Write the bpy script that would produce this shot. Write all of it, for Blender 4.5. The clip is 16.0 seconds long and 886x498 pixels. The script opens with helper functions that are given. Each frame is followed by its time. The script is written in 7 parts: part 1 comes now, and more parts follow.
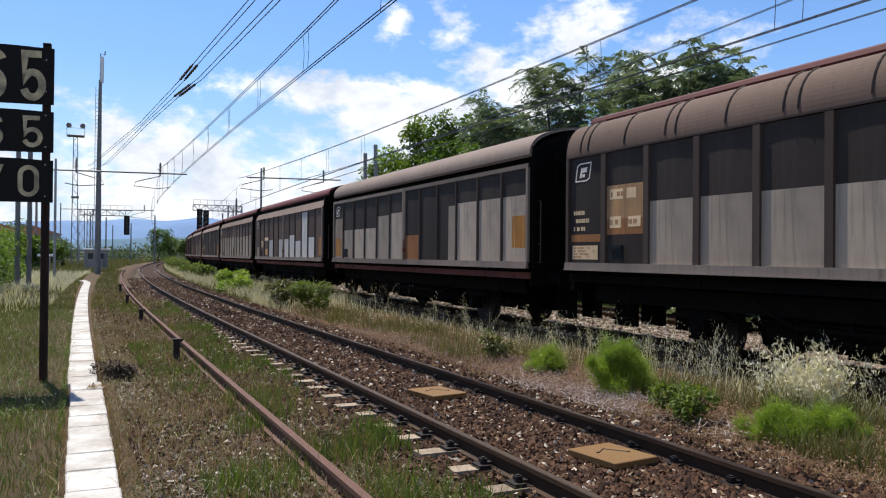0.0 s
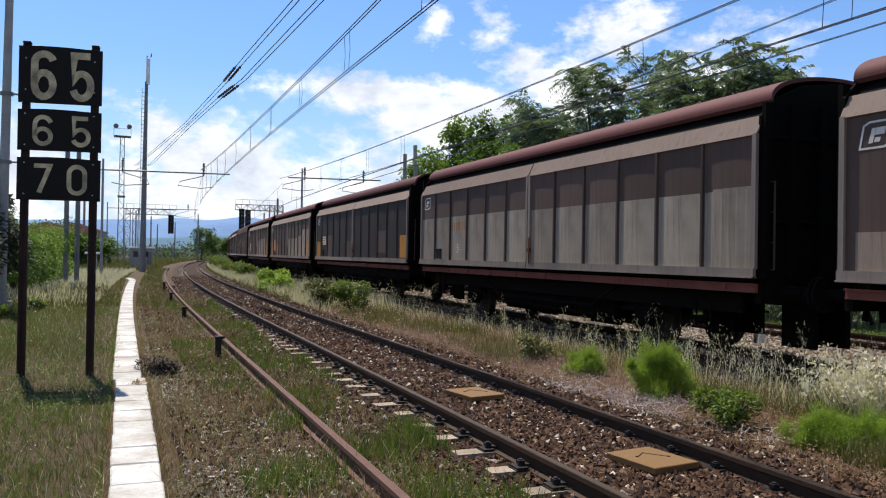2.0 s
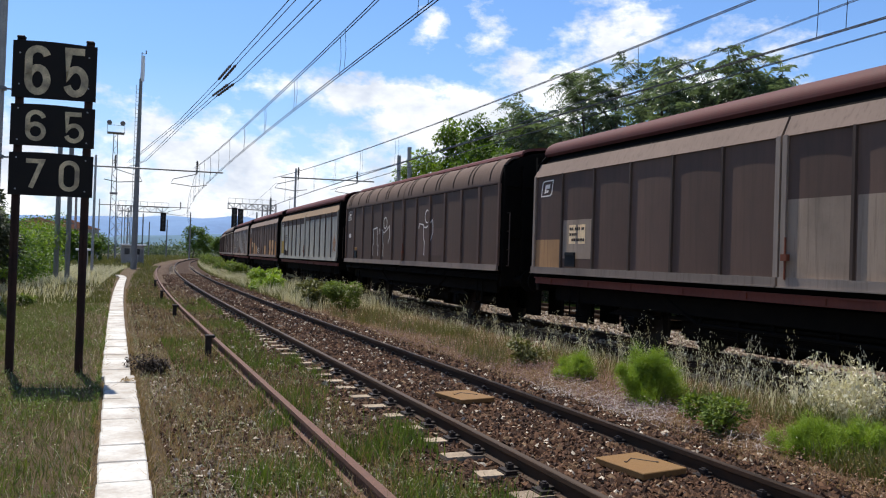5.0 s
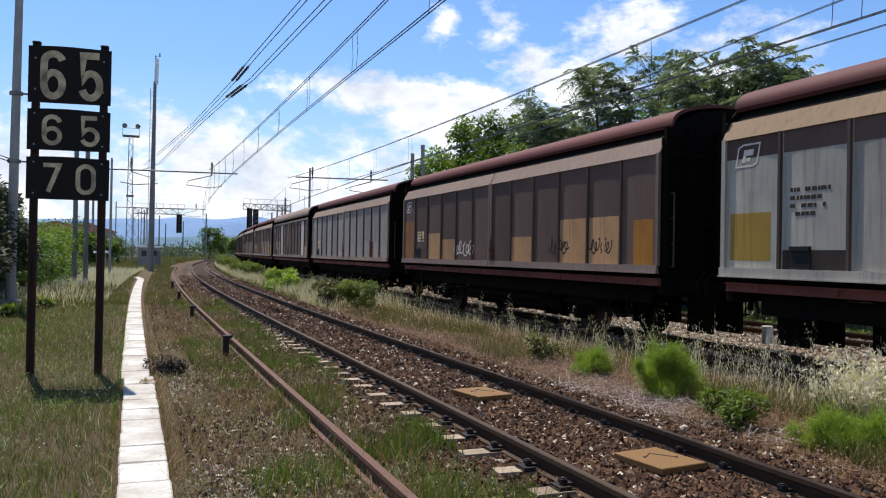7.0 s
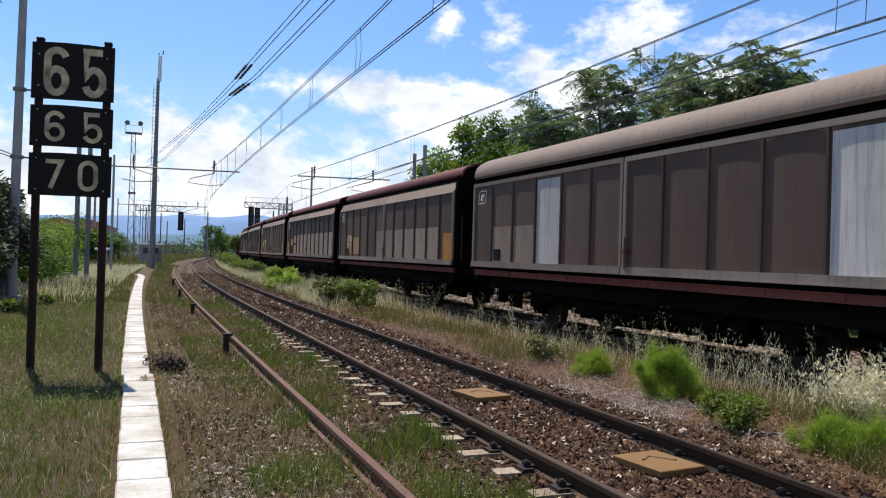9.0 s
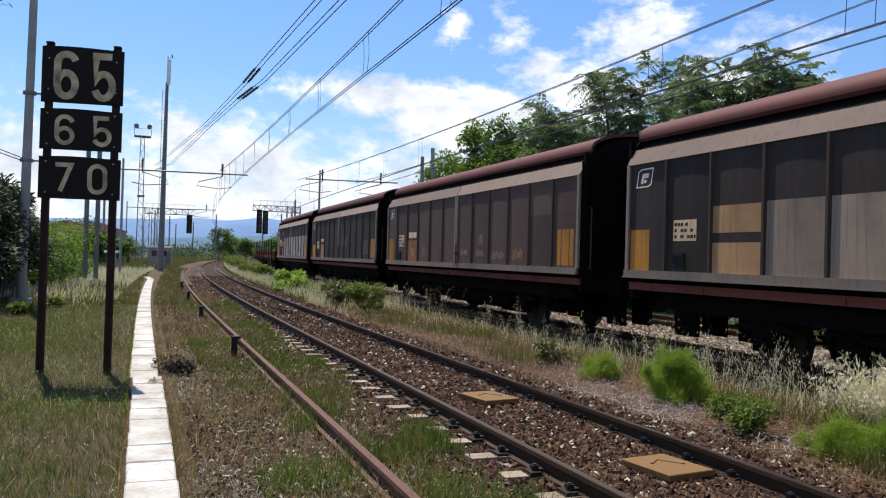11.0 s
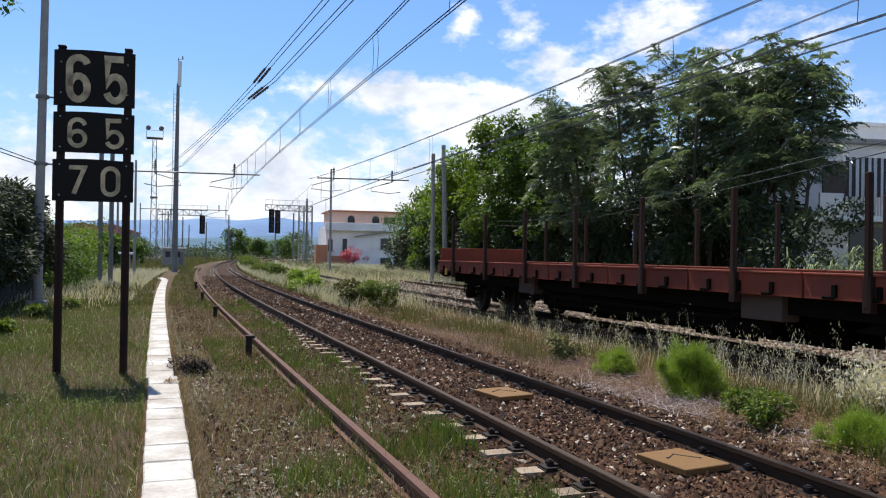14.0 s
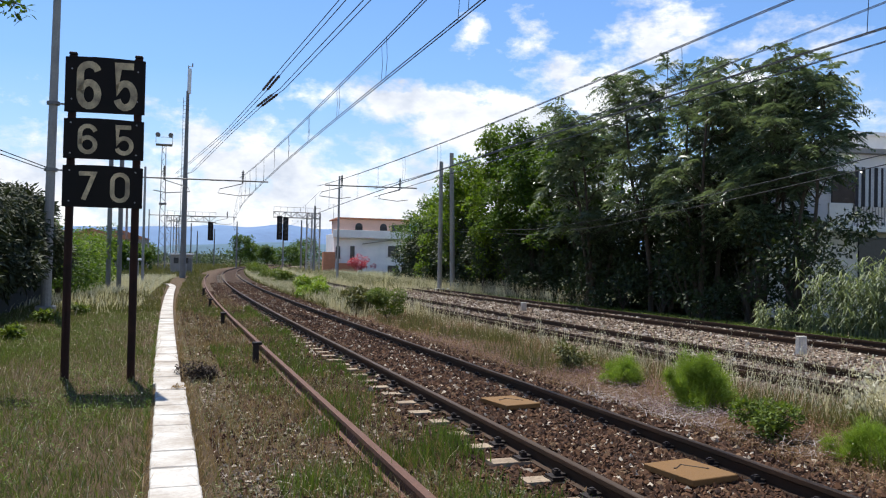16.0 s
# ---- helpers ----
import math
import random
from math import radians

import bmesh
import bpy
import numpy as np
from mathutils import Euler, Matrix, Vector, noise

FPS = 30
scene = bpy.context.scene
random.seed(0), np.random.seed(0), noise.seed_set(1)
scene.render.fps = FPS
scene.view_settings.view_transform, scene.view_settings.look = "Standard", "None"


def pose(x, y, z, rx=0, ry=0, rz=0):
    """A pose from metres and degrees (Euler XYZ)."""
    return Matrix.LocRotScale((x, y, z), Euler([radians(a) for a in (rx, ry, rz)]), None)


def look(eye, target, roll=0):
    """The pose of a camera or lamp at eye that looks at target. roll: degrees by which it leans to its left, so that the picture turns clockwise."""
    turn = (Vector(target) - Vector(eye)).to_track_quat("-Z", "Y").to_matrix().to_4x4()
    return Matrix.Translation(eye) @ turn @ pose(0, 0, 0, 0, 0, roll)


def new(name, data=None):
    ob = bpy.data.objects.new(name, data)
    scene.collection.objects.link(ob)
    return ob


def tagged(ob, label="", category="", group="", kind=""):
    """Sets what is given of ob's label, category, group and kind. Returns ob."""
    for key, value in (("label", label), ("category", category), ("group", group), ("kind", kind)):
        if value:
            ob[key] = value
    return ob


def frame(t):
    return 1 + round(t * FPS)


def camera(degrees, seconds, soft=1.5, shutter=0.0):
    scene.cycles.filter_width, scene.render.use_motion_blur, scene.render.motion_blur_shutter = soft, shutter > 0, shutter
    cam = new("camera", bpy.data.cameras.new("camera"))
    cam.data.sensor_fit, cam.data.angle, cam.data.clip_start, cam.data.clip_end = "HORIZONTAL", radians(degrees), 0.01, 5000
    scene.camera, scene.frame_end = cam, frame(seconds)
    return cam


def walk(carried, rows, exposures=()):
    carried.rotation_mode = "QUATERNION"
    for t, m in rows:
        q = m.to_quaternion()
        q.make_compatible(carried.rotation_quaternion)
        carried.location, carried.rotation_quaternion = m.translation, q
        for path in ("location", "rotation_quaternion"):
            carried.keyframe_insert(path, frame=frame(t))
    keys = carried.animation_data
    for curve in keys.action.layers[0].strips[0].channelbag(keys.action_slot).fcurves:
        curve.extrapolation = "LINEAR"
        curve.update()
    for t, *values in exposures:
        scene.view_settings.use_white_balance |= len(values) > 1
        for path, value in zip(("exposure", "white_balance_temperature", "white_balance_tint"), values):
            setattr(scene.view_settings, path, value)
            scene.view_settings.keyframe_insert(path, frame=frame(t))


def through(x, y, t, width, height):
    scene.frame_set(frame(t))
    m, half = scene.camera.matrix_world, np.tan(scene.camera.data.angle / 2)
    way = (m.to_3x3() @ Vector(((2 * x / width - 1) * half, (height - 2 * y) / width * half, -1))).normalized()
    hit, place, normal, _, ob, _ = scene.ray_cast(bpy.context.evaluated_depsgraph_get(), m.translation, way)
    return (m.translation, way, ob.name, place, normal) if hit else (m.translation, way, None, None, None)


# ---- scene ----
# World: y runs along the railway, x to the right across the tracks, z = 0 at the rail tops of the main track.
EYE = (0.0, 0.0, 1.6)
AHEAD = -19.0
cam = camera(57.55, 16.0, soft=1.15)
# seconds, yaw, pitch, roll of a phone held by hand at one spot
TURNS = [
    (0.0, -5.32, 0.49, 0.49),
    (0.5, -5.07, 0.75, 0.16),
    (1.0, -4.68, 0.85, 0.01),
    (1.5, -3.25, 0.73, 0.22),
    (2.0, -2.56, 0.50, 0.92),
    (2.5, -2.31, 0.28, 0.74),
    (3.0, -1.82, -0.15, 0.64),
    (3.5, -2.09, 0.28, 1.01),
    (6.0, -3.32, 0.71, 1.95),
    (6.5, -3.40, 0.38, 1.42),
    (7.0, -2.04, 0.47, 1.02),
    (7.5, -2.63, 0.67, 1.22),
    (8.0, -2.10, 0.56, 1.32),
    (8.5, -2.06, 0.49, 1.61),
    (11.0, -1.40, 0.69, 1.66),
    (11.5, -1.39, 0.86, 1.71),
    (12.0, -1.26, 0.60, 1.61),
    (12.5, -0.83, 0.56, 1.34),
    (13.0, -0.84, 0.65, 1.42),
    (13.5, -0.36, 0.78, 1.15),
    (14.0, -0.54, 0.45, 0.85),
    (14.5, -0.48, 0.66, 0.95),
    (15.0, -0.25, 0.95, 1.01),
    (15.5, -0.26, 0.98, 1.01),
    (16.0, 0.00, 1.00, 1.20),
]


def gaze(yaw, pitch, roll):
    y, p = radians(yaw + AHEAD), radians(pitch)
    way = Vector((-math.sin(y) * math.cos(p), math.cos(y) * math.cos(p), math.sin(p)))
    return look(EYE, Vector(EYE) + way, roll)


walk(cam, [(t, gaze(yaw, pitch, roll)) for t, yaw, pitch, roll in TURNS], [(0.0, 0.6), (16.0, 0.6)])

# ---- world and sun ----
SUN_ELEV, SUN_WAY = radians(63), (-0.18, 0.984)


class Nodes:
    """Short hand for node trees."""

    def __init__(self, tree):
        self.tree = tree
        tree.nodes.clear()

    def add(self, kind, **sockets):
        n = self.tree.nodes.new(kind)
        for k, v in sockets.items():
            self.plug(n, k, v)
        return n

    def plug(self, n, k, v):
        key = int(k[1:]) if k[0] == "i" and k[1:].isdigit() else k.replace("_", " ")
        if isinstance(v, bpy.types.NodeSocket):
            self.tree.links.new(v, n.inputs[key])
        else:
            n.inputs[key].default_value = v

    def math(self, op, a, b=0.0, clamp=False):
        n = self.tree.nodes.new("ShaderNodeMath")
        n.operation, n.use_clamp = op, clamp
        self.plug(n, "i0", a), self.plug(n, "i1", b)
        return n.outputs[0]

    def noise(self, vec, scale, detail=4.0, rough=0.55, out=0):
        n = self.add("ShaderNodeTexNoise", Scale=scale, Detail=detail, Roughness=rough)
        if vec is not None:
            self.plug(n, "Vector", vec)
        return n.outputs[out]

    def ramp(self, fac, *stops):
        n = self.tree.nodes.new("ShaderNodeValToRGB")
        while len(n.color_ramp.elements) < len(stops):
            n.color_ramp.elements.new(0.5)
        for e, (p, c) in zip(n.color_ramp.elements, stops):
            e.position = p
            e.color = (c, c, c, 1) if isinstance(c, (int, float)) else (*c, 1)
        self.plug(n, "Fac", fac)
        return n.outputs[0]

    def mix(self, fac, a, b, blend="MIX"):
        n = self.tree.nodes.new("ShaderNodeMix")
        n.data_type, n.blend_type = "RGBA", blend
        fit = lambda v: v if isinstance(v, bpy.types.NodeSocket) else (*v, 1) if len(v) == 3 else v
        self.plug(n, "i0", fac), self.plug(n, "i6", fit(a)), self.plug(n, "i7", fit(b))
        return n.outputs[2]

    def coord(self, out="Object"):
        return self.tree.nodes.new("ShaderNodeTexCoord").outputs[out]

    def scaled(self, vec, s):
        n = self.tree.nodes.new("ShaderNodeMapping")
        self.plug(n, "Vector", vec)
        n.inputs["Scale"].default_value = s
        return n.outputs[0]


def build_world():
    w = bpy.data.worlds.new("sky")
    scene.world = w
    w.use_nodes = True
    k = Nodes(w.node_tree)
    sky = k.add("ShaderNodeTexSky")
    sky.sky_type, sky.sun_disc = "NISHITA", False
    sky.sun_elevation, sky.sun_rotation = SUN_ELEV, math.atan2(SUN_WAY[0], SUN_WAY[1])
    sky.air_density, sky.dust_density, sky.ozone_density = 1.2, 0.6, 2.0
    g = k.coord("Generated")
    sep = k.add("ShaderNodeSeparateXYZ", Vector=g)
    # clouds: azimuth and height over the horizon, both in radians
    az = k.math("ARCTAN2", sep.outputs[0], sep.outputs[1])
    el = k.math("ARCSINE", sep.outputs[2])
    flat = k.add("ShaderNodeCombineXYZ", X=az, Y=k.math("MULTIPLY", el, 1.7), Z=0.0).outputs[0]
    warp = k.noise(flat, 6.0, 6.0, 0.6)
    fine = k.noise(flat, 22.0, 6.0, 0.62)

    def blob(a, e, wa, we, soft):
        da = k.math("DIVIDE", k.math("SUBTRACT", az, a), wa)
        de = k.math("DIVIDE", k.math("SUBTRACT", el, e), we)
        r = k.math("SQRT", k.math("ADD", k.math("MULTIPLY", da, da), k.math("MULTIPLY", de, de)))
        return k.math("MULTIPLY", k.math("SUBTRACT", 1.0, r), soft)

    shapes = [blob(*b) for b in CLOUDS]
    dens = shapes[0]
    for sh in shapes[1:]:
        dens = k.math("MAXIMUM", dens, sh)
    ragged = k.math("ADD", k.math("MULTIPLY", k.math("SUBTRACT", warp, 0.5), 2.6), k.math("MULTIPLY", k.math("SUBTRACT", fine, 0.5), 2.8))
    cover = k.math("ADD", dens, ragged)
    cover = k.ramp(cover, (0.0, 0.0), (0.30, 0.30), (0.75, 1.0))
    # haze near the horizon, everywhere round
    haze = k.ramp(el, (0.0, 1.0), (0.06, 0.75), (0.22, 0.12), (0.45, 0.0))
    shade = k.ramp(k.noise(flat, 9.0, 5.0, 0.6), (0.3, (5.6, 6.3, 7.6)), (0.62, (10.5, 10.6, 10.8)))
    tinted = k.mix(1.0, sky.outputs[0], (0.66, 0.95, 1.36), "MULTIPLY")
    c = k.mix(k.math("MULTIPLY", haze, 0.55), tinted, (7.0, 8.0, 9.6))
    c = k.mix(cover, c, shade)
    back = k.add("ShaderNodeBackground", Color=c, Strength=0.075)
    out = k.add("ShaderNodeOutputWorld", Surface=back.outputs[0])


# cloud banks: azimuth from +y towards +x, height, half widths, firmness
CLOUDS = [
    (0.26, 0.055, 0.55, 0.10, 1.4), (0.10, 0.11, 0.16, 0.07, 1.2), (0.40, 0.17, 0.14, 0.05, 1.7), (0.31, 0.195, 0.17, 0.030, 1.4),
    (0.52, 0.205, 0.10, 0.05, 1.2), (0.365, 0.285, 0.022, 0.036, 0.9), (0.43, 0.27, 0.035, 0.05, 0.7), (0.60, 0.265, 0.08, 0.05, 1.1), (0.47, 0.235, 0.05, 0.03, 0.8),
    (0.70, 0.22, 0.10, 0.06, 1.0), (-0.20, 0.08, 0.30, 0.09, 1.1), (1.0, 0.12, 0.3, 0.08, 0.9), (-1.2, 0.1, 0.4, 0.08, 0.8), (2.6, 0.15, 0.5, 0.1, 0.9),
    # unseen banks beside and behind the camera, added as neutral white fill light
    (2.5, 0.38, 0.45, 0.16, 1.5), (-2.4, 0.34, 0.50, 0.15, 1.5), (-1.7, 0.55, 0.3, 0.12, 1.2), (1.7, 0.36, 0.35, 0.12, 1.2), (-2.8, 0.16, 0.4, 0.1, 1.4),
]
build_world()
sun = new("sun", bpy.data.lights.new("sun", "SUN"))
sun.data.energy, sun.data.angle, sun.data.color = 4.8, radians(0.53), (1.0, 0.95, 0.87)
to_sun = Vector((SUN_WAY[0] * math.cos(SUN_ELEV), SUN_WAY[1] * math.cos(SUN_ELEV), math.sin(SUN_ELEV)))
sun.matrix_world = look(to_sun * 50, (0, 0, 0))

# ---- plan ----
BEND = 950.0


def bend(y):
    """How far the tracks have swung to the right at y."""
    return (y - 18) ** 2 / (2 * BEND) if y > 18 else 0.0


def bend_np(y):
    return np.where(y > 18, (y - 18) ** 2 / (2 * BEND), 0.0)


def heading(y):
    """Turn about z, in degrees, of a thing that stands along the track at y."""
    return -math.degrees(math.atan((y - 18) / BEND)) if y > 18 else 0.0


MAIN_X, TRAIN_X, FAR_X, OLD_X, KERB_X = 3.92, 9.99, 14.95, 1.78, 0.10
TRAIN_Z = -0.02


def solid(name, rgb, rough=0.6, metal=0.0, vary=0.25, scale=8.0, bump=0.2, stain=None, stain_amount=0.5, stretch=(1, 1, 1), placed=False):
    """A surface with grain and stains at two scales."""
    m = bpy.data.materials.new(name)
    m.use_nodes = True
    k = Nodes(m.node_tree)
    v = k.scaled(k.tree.nodes.new("ShaderNodeNewGeometry").outputs["Position"] if placed else k.coord(), stretch)
    big, small = k.noise(v, scale * 0.25, 5.0), k.noise(v, scale * 3, 6.0, 0.65)
    lo = tuple(c * (1 - vary) for c in rgb)
    hi = tuple(min(1.0, c * (1 + vary)) for c in rgb)
    c = k.mix(k.ramp(small, (0.3, 0.0), (0.7, 1.0)), lo, hi)
    c = k.mix(k.ramp(big, (0.38, 0.0), (0.68, stain_amount)), c, stain or lo)
    b = k.add("ShaderNodeBump", Strength=bump, Distance=0.01, Height=small)
    s = k.add("ShaderNodeBsdfPrincipled", Base_Color=c, Metallic=metal, Normal=b.outputs[0], Specular_IOR_Level=0.5 if rough < 0.45 else 0.2,
              Roughness=k.ramp(small, (0.2, max(0.0, rough - 0.12)), (0.8, min(1.0, rough + 0.12))))
    k.add("ShaderNodeOutputMaterial", Surface=s.outputs[0])
    return m


def leafy(name, a, b, through=0.35, rough=0.55):
    """Leaves and blades: colour by island, some light through them."""
    m = bpy.data.materials.new(name)
    m.use_nodes = True
    k = Nodes(m.node_tree)
    isl = k.tree.nodes.new("ShaderNodeNewGeometry").outputs["Random Per Island"]
    patch = k.noise(k.coord(), 0.7, 3.0)
    c = k.mix(k.math("ADD", k.math("MULTIPLY", isl, 0.6), k.math("MULTIPLY", patch, 0.4)), a, b)
    s = k.add("ShaderNodeBsdfPrincipled", Base_Color=c, Roughness=rough)
    tr = k.add("ShaderNodeBsdfTranslucent", Color=k.mix(1.0, c, (1.0, 1.0, 0.6), "MULTIPLY"))
    mx = k.add("ShaderNodeMixShader", Fac=through, i1=s.outputs[0], i2=tr.outputs[0])
    k.add("ShaderNodeOutputMaterial", Surface=mx.outputs[0])
    return m


# ---- mesh helpers ----
def box(bm, sx, sy, sz, x=0, y=0, z=0, m=None):
    """A box of that size, its middle at x, y, z."""
    mat = Matrix.Translation((x, y, z)) @ Matrix.Diagonal((sx, sy, sz, 1))
    r = bmesh.ops.create_cube(bm, size=1.0, matrix=(m @ mat) if m else mat)
    return r["verts"]


def rod(bm, a, b, r, r2=None, n=8):
    a, b = Vector(a), Vector(b)
    d = b - a
    m = Matrix.Translation((a + b) / 2) @ d.to_track_quat("Z", "Y").to_matrix().to_4x4()
    return bmesh.ops.create_cone(bm, cap_ends=True, segments=n, radius1=r, radius2=r if r2 is None else r2, depth=d.length, matrix=m)["verts"]


def tube(bm, pts, r, n=5):
    """One bent tube through the points."""
    pts = [Vector(p) for p in pts]
    prev = None
    for i, p in enumerate(pts):
        d = (pts[min(i + 1, len(pts) - 1)] - pts[max(i - 1, 0)]).normalized()
        a = d.cross(Vector((0.31, 0.17, 0.93))).normalized()
        b = d.cross(a)
        ring = [bm.verts.new(p + a * (r * math.cos(6.2832 * k / n)) + b * (r * math.sin(6.2832 * k / n))) for k in range(n)]
        if prev:
            for k in range(n):
                bm.faces.new((prev[k], prev[(k + 1) % n], ring[(k + 1) % n], ring[k]))
        else:
            bm.faces.new(ring[::-1])
        prev = ring
    bm.faces.new(prev)


def prism(bm, outline, y0, y1, close=True):
    """An outline in x, z drawn out along y."""
    n = len(outline)
    a = [bm.verts.new((x, y0, z)) for x, z in outline]
    b = [bm.verts.new((x, y1, z)) for x, z in outline]
    for i in range(n if close else n - 1):
        j = (i + 1) % n
        bm.faces.new((a[i], a[j], b[j], b[i]))
    if close:
        bm.faces.new(a[::-1])
        bm.faces.new(b)
    return a + b


def finish(bm, bevel=0.0, smooth=False):
    if bevel:
        bmesh.ops.bevel(bm, geom=[e for e in bm.edges if e.calc_face_angle(0) > 0.6], offset=bevel, segments=1, affect="EDGES")
    bmesh.ops.recalc_face_normals(bm, faces=bm.faces)
    for f in bm.faces:
        f.smooth = smooth
    return bm


def part(name, bm, material, parent=None, label="", bevel=0.0, smooth=False):
    """Links a bmesh as one mesh object under a thing or a part."""
    me = bpy.data.meshes.new(name)
    finish(bm, bevel, smooth)
    bm.to_mesh(me)
    bm.free()
    me.materials.append(material)
    ob = new(name, me)
    if parent:
        ob.parent = parent
    return tagged(ob, label)


def raw(name, verts, faces, material, smooth=False):
    """A mesh from arrays: verts n x 3, faces n x 3 or n x 4."""
    verts, faces = np.asarray(verts, np.float32), np.asarray(faces, np.int32)
    me = bpy.data.meshes.new(name)
    me.vertices.add(len(verts))
    me.vertices.foreach_set("co", verts.ravel())
    n, w = faces.shape
    me.loops.add(n * w)
    me.loops.foreach_set("vertex_index", faces.ravel())
    me.polygons.add(n)
    me.polygons.foreach_set("loop_start", np.arange(n, dtype=np.int32) * w)
    me.polygons.foreach_set("use_smooth", np.full(n, smooth))
    me.update(calc_edges=True)
    me.materials.append(material)
    return new(name, me)


def thing(name, m, label, category, group=""):
    ob = new(name)
    ob.matrix_world = m
    return tagged(ob, label, category, group)


rng = np.random.default_rng(7)

# ---- materials ----
M_RAIL = solid("rusty_rail", (0.046, 0.023, 0.012), 0.75, 0.0, 0.35, 6.0, 0.3, (0.030, 0.020, 0.011), stretch=(3, 0.6, 3))
M_RAIL_TOP = solid("worn_rail_head", (0.048, 0.031, 0.018), 0.7, 0.1, 0.25, 5.0, 0.1, (0.07, 0.045, 0.035), stretch=(8, 0.3, 1))
M_OLD = solid("old_rust", (0.115, 0.062, 0.044), 0.8, 0.1, 0.35, 10.0, 0.4, (0.10, 0.05, 0.035))
M_SLEEPER = solid("weathered_sleeper", (0.30, 0.235, 0.165), 0.9, 0, 0.3, 9.0, 0.5, (0.12, 0.085, 0.06), 0.7, (1, 1, 1), True)
M_IRON = solid("dark_iron", (0.028, 0.022, 0.02), 0.6, 0.3, 0.4, 20.0, 0.3)
M_PLANK = solid("yellow_board", (0.165, 0.088, 0.030), 0.75, 0, 0.25, 10.0, 0.3, (0.16, 0.09, 0.035), 0.6, (1, 6, 1))
M_KERB = solid("white_kerb", (0.50, 0.475, 0.43), 0.85, 0, 0.22, 7.0, 0.5, (0.25, 0.21, 0.165), 0.85, (1, 1, 1), True)
M_CONC = solid("grey_concrete", (0.34, 0.33, 0.305), 0.85, 0, 0.15, 6.0, 0.3, (0.22, 0.21, 0.20), 0.6)
M_STEEL = solid("painted_steel", (0.20, 0.198, 0.192), 0.6, 0.15, 0.15, 6.0, 0.1, (0.12, 0.12, 0.12))
M_GALV = solid("galvanised", (0.33, 0.328, 0.32), 0.55, 0.2, 0.12, 5.0, 0.1)
M_BLACK = solid("sign_black", (0.008, 0.007, 0.006), 0.7, 0, 0.4, 14.0, 0.2, (0.014, 0.009, 0.007), 0.5)
M_POST = solid("rusty_post", (0.022, 0.012, 0.010), 0.7, 0.1, 0.4, 14.0, 0.3, (0.055, 0.022, 0.014), 0.6)
M_DIGIT = solid("faded_digits", (0.62, 0.50, 0.30), 0.7, 0, 0.3, 18.0, 0.1, (0.17, 0.14, 0.105), 0.85)
M_WIRE = solid("copper_wire", (0.03, 0.032, 0.035), 0.5, 0.5, 0.1)
M_INSUL = solid("brown_insulator", (0.05, 0.035, 0.03), 0.35, 0, 0.2)
M_WHITE = solid("white_render", (0.86, 0.85, 0.83), 0.9, 0, 0.05, 2.0, 0.2, (0.60, 0.60, 0.62), 0.5)
M_PINK = solid("peach_render", (0.70, 0.47, 0.38), 0.9, 0, 0.08, 2.0, 0.2, (0.55, 0.38, 0.30), 0.5)
M_GREYWALL = solid("grey_render", (0.80, 0.78, 0.75), 0.9, 0, 0.06, 1.5, 0.2, (0.55, 0.53, 0.51), 0.5)
M_TILE = solid("roof_tiles", (0.52, 0.23, 0.13), 0.85, 0, 0.3, 8.0, 0.5, (0.34, 0.16, 0.10), 0.6)
M_GLASS = solid("dark_window", (0.03, 0.03, 0.035), 0.2, 0, 0.3, 2.0, 0.0)
M_BARK = solid("bark", (0.075, 0.060, 0.046), 0.9, 0, 0.35, 10.0, 0.6, (0.07, 0.055, 0.04), 0.6, (2, 2, 0.5))
# distance haze is put into both hill colours as blue, thinner on the near one
M_HILL = solid("haze_blue_hill", (0.12, 0.195, 0.33), 1.0, 0, 0.12, 0.01, 0.0, (0.15, 0.24, 0.37), 0.7)
M_HILL_NEAR = solid("haze_tinted_foothill", (0.075, 0.135, 0.185), 1.0, 0, 0.25, 0.02, 0.0, (0.07, 0.12, 0.15), 0.7)
# wall colour kept dark: the shade below the hedge is put into it
M_DARKWALL = solid("shade_dark_wall", (0.035, 0.033, 0.030), 0.95, 0, 0.3, 3.0, 0.3, (0.04, 0.045, 0.03), 0.7)
M_LAMPGLASS = solid("signal_lens", (0.02, 0.02, 0.022), 0.15, 0, 0.1)
M_STRIPE_A, M_STRIPE_B = solid("curtain_dark", (0.05, 0.05, 0.06), 0.9), solid("curtain_light", (0.62, 0.63, 0.66), 0.9)

M_LEAF_AIL = leafy("ailanthus_leaves", (0.032, 0.055, 0.028), (0.20, 0.26, 0.155), 0.38, 0.34)
M_LEAF_DARK = leafy("elm_leaves", (0.016, 0.042, 0.006), (0.120, 0.205, 0.020), 0.5, 0.6)
M_LEAF_BRIGHT = leafy("robinia_leaves", (0.028, 0.066, 0.006), (0.21, 0.32, 0.024), 0.55, 0.6)
# greyer green for far woods: haze put into the leaf colour
M_LEAF_FAR = leafy("hazed_far_leaves", (0.040, 0.065, 0.040), (0.115, 0.150, 0.085), 0.3, 0.8)
M_CANE = leafy("cane_leaves", (0.085, 0.12, 0.045), (0.30, 0.35, 0.18), 0.4, 0.6)
M_GRASS = leafy("rough_grass", (0.052, 0.062, 0.010), (0.185, 0.180, 0.055), 0.3, 0.6)
M_GRASS_GREEN = leafy("green_grass", (0.038, 0.072, 0.009), (0.165, 0.225, 0.036), 0.35, 0.8)
M_DRY = leafy("dry_grass", (0.165, 0.100, 0.055), (0.40, 0.29, 0.150), 0.25, 0.7)
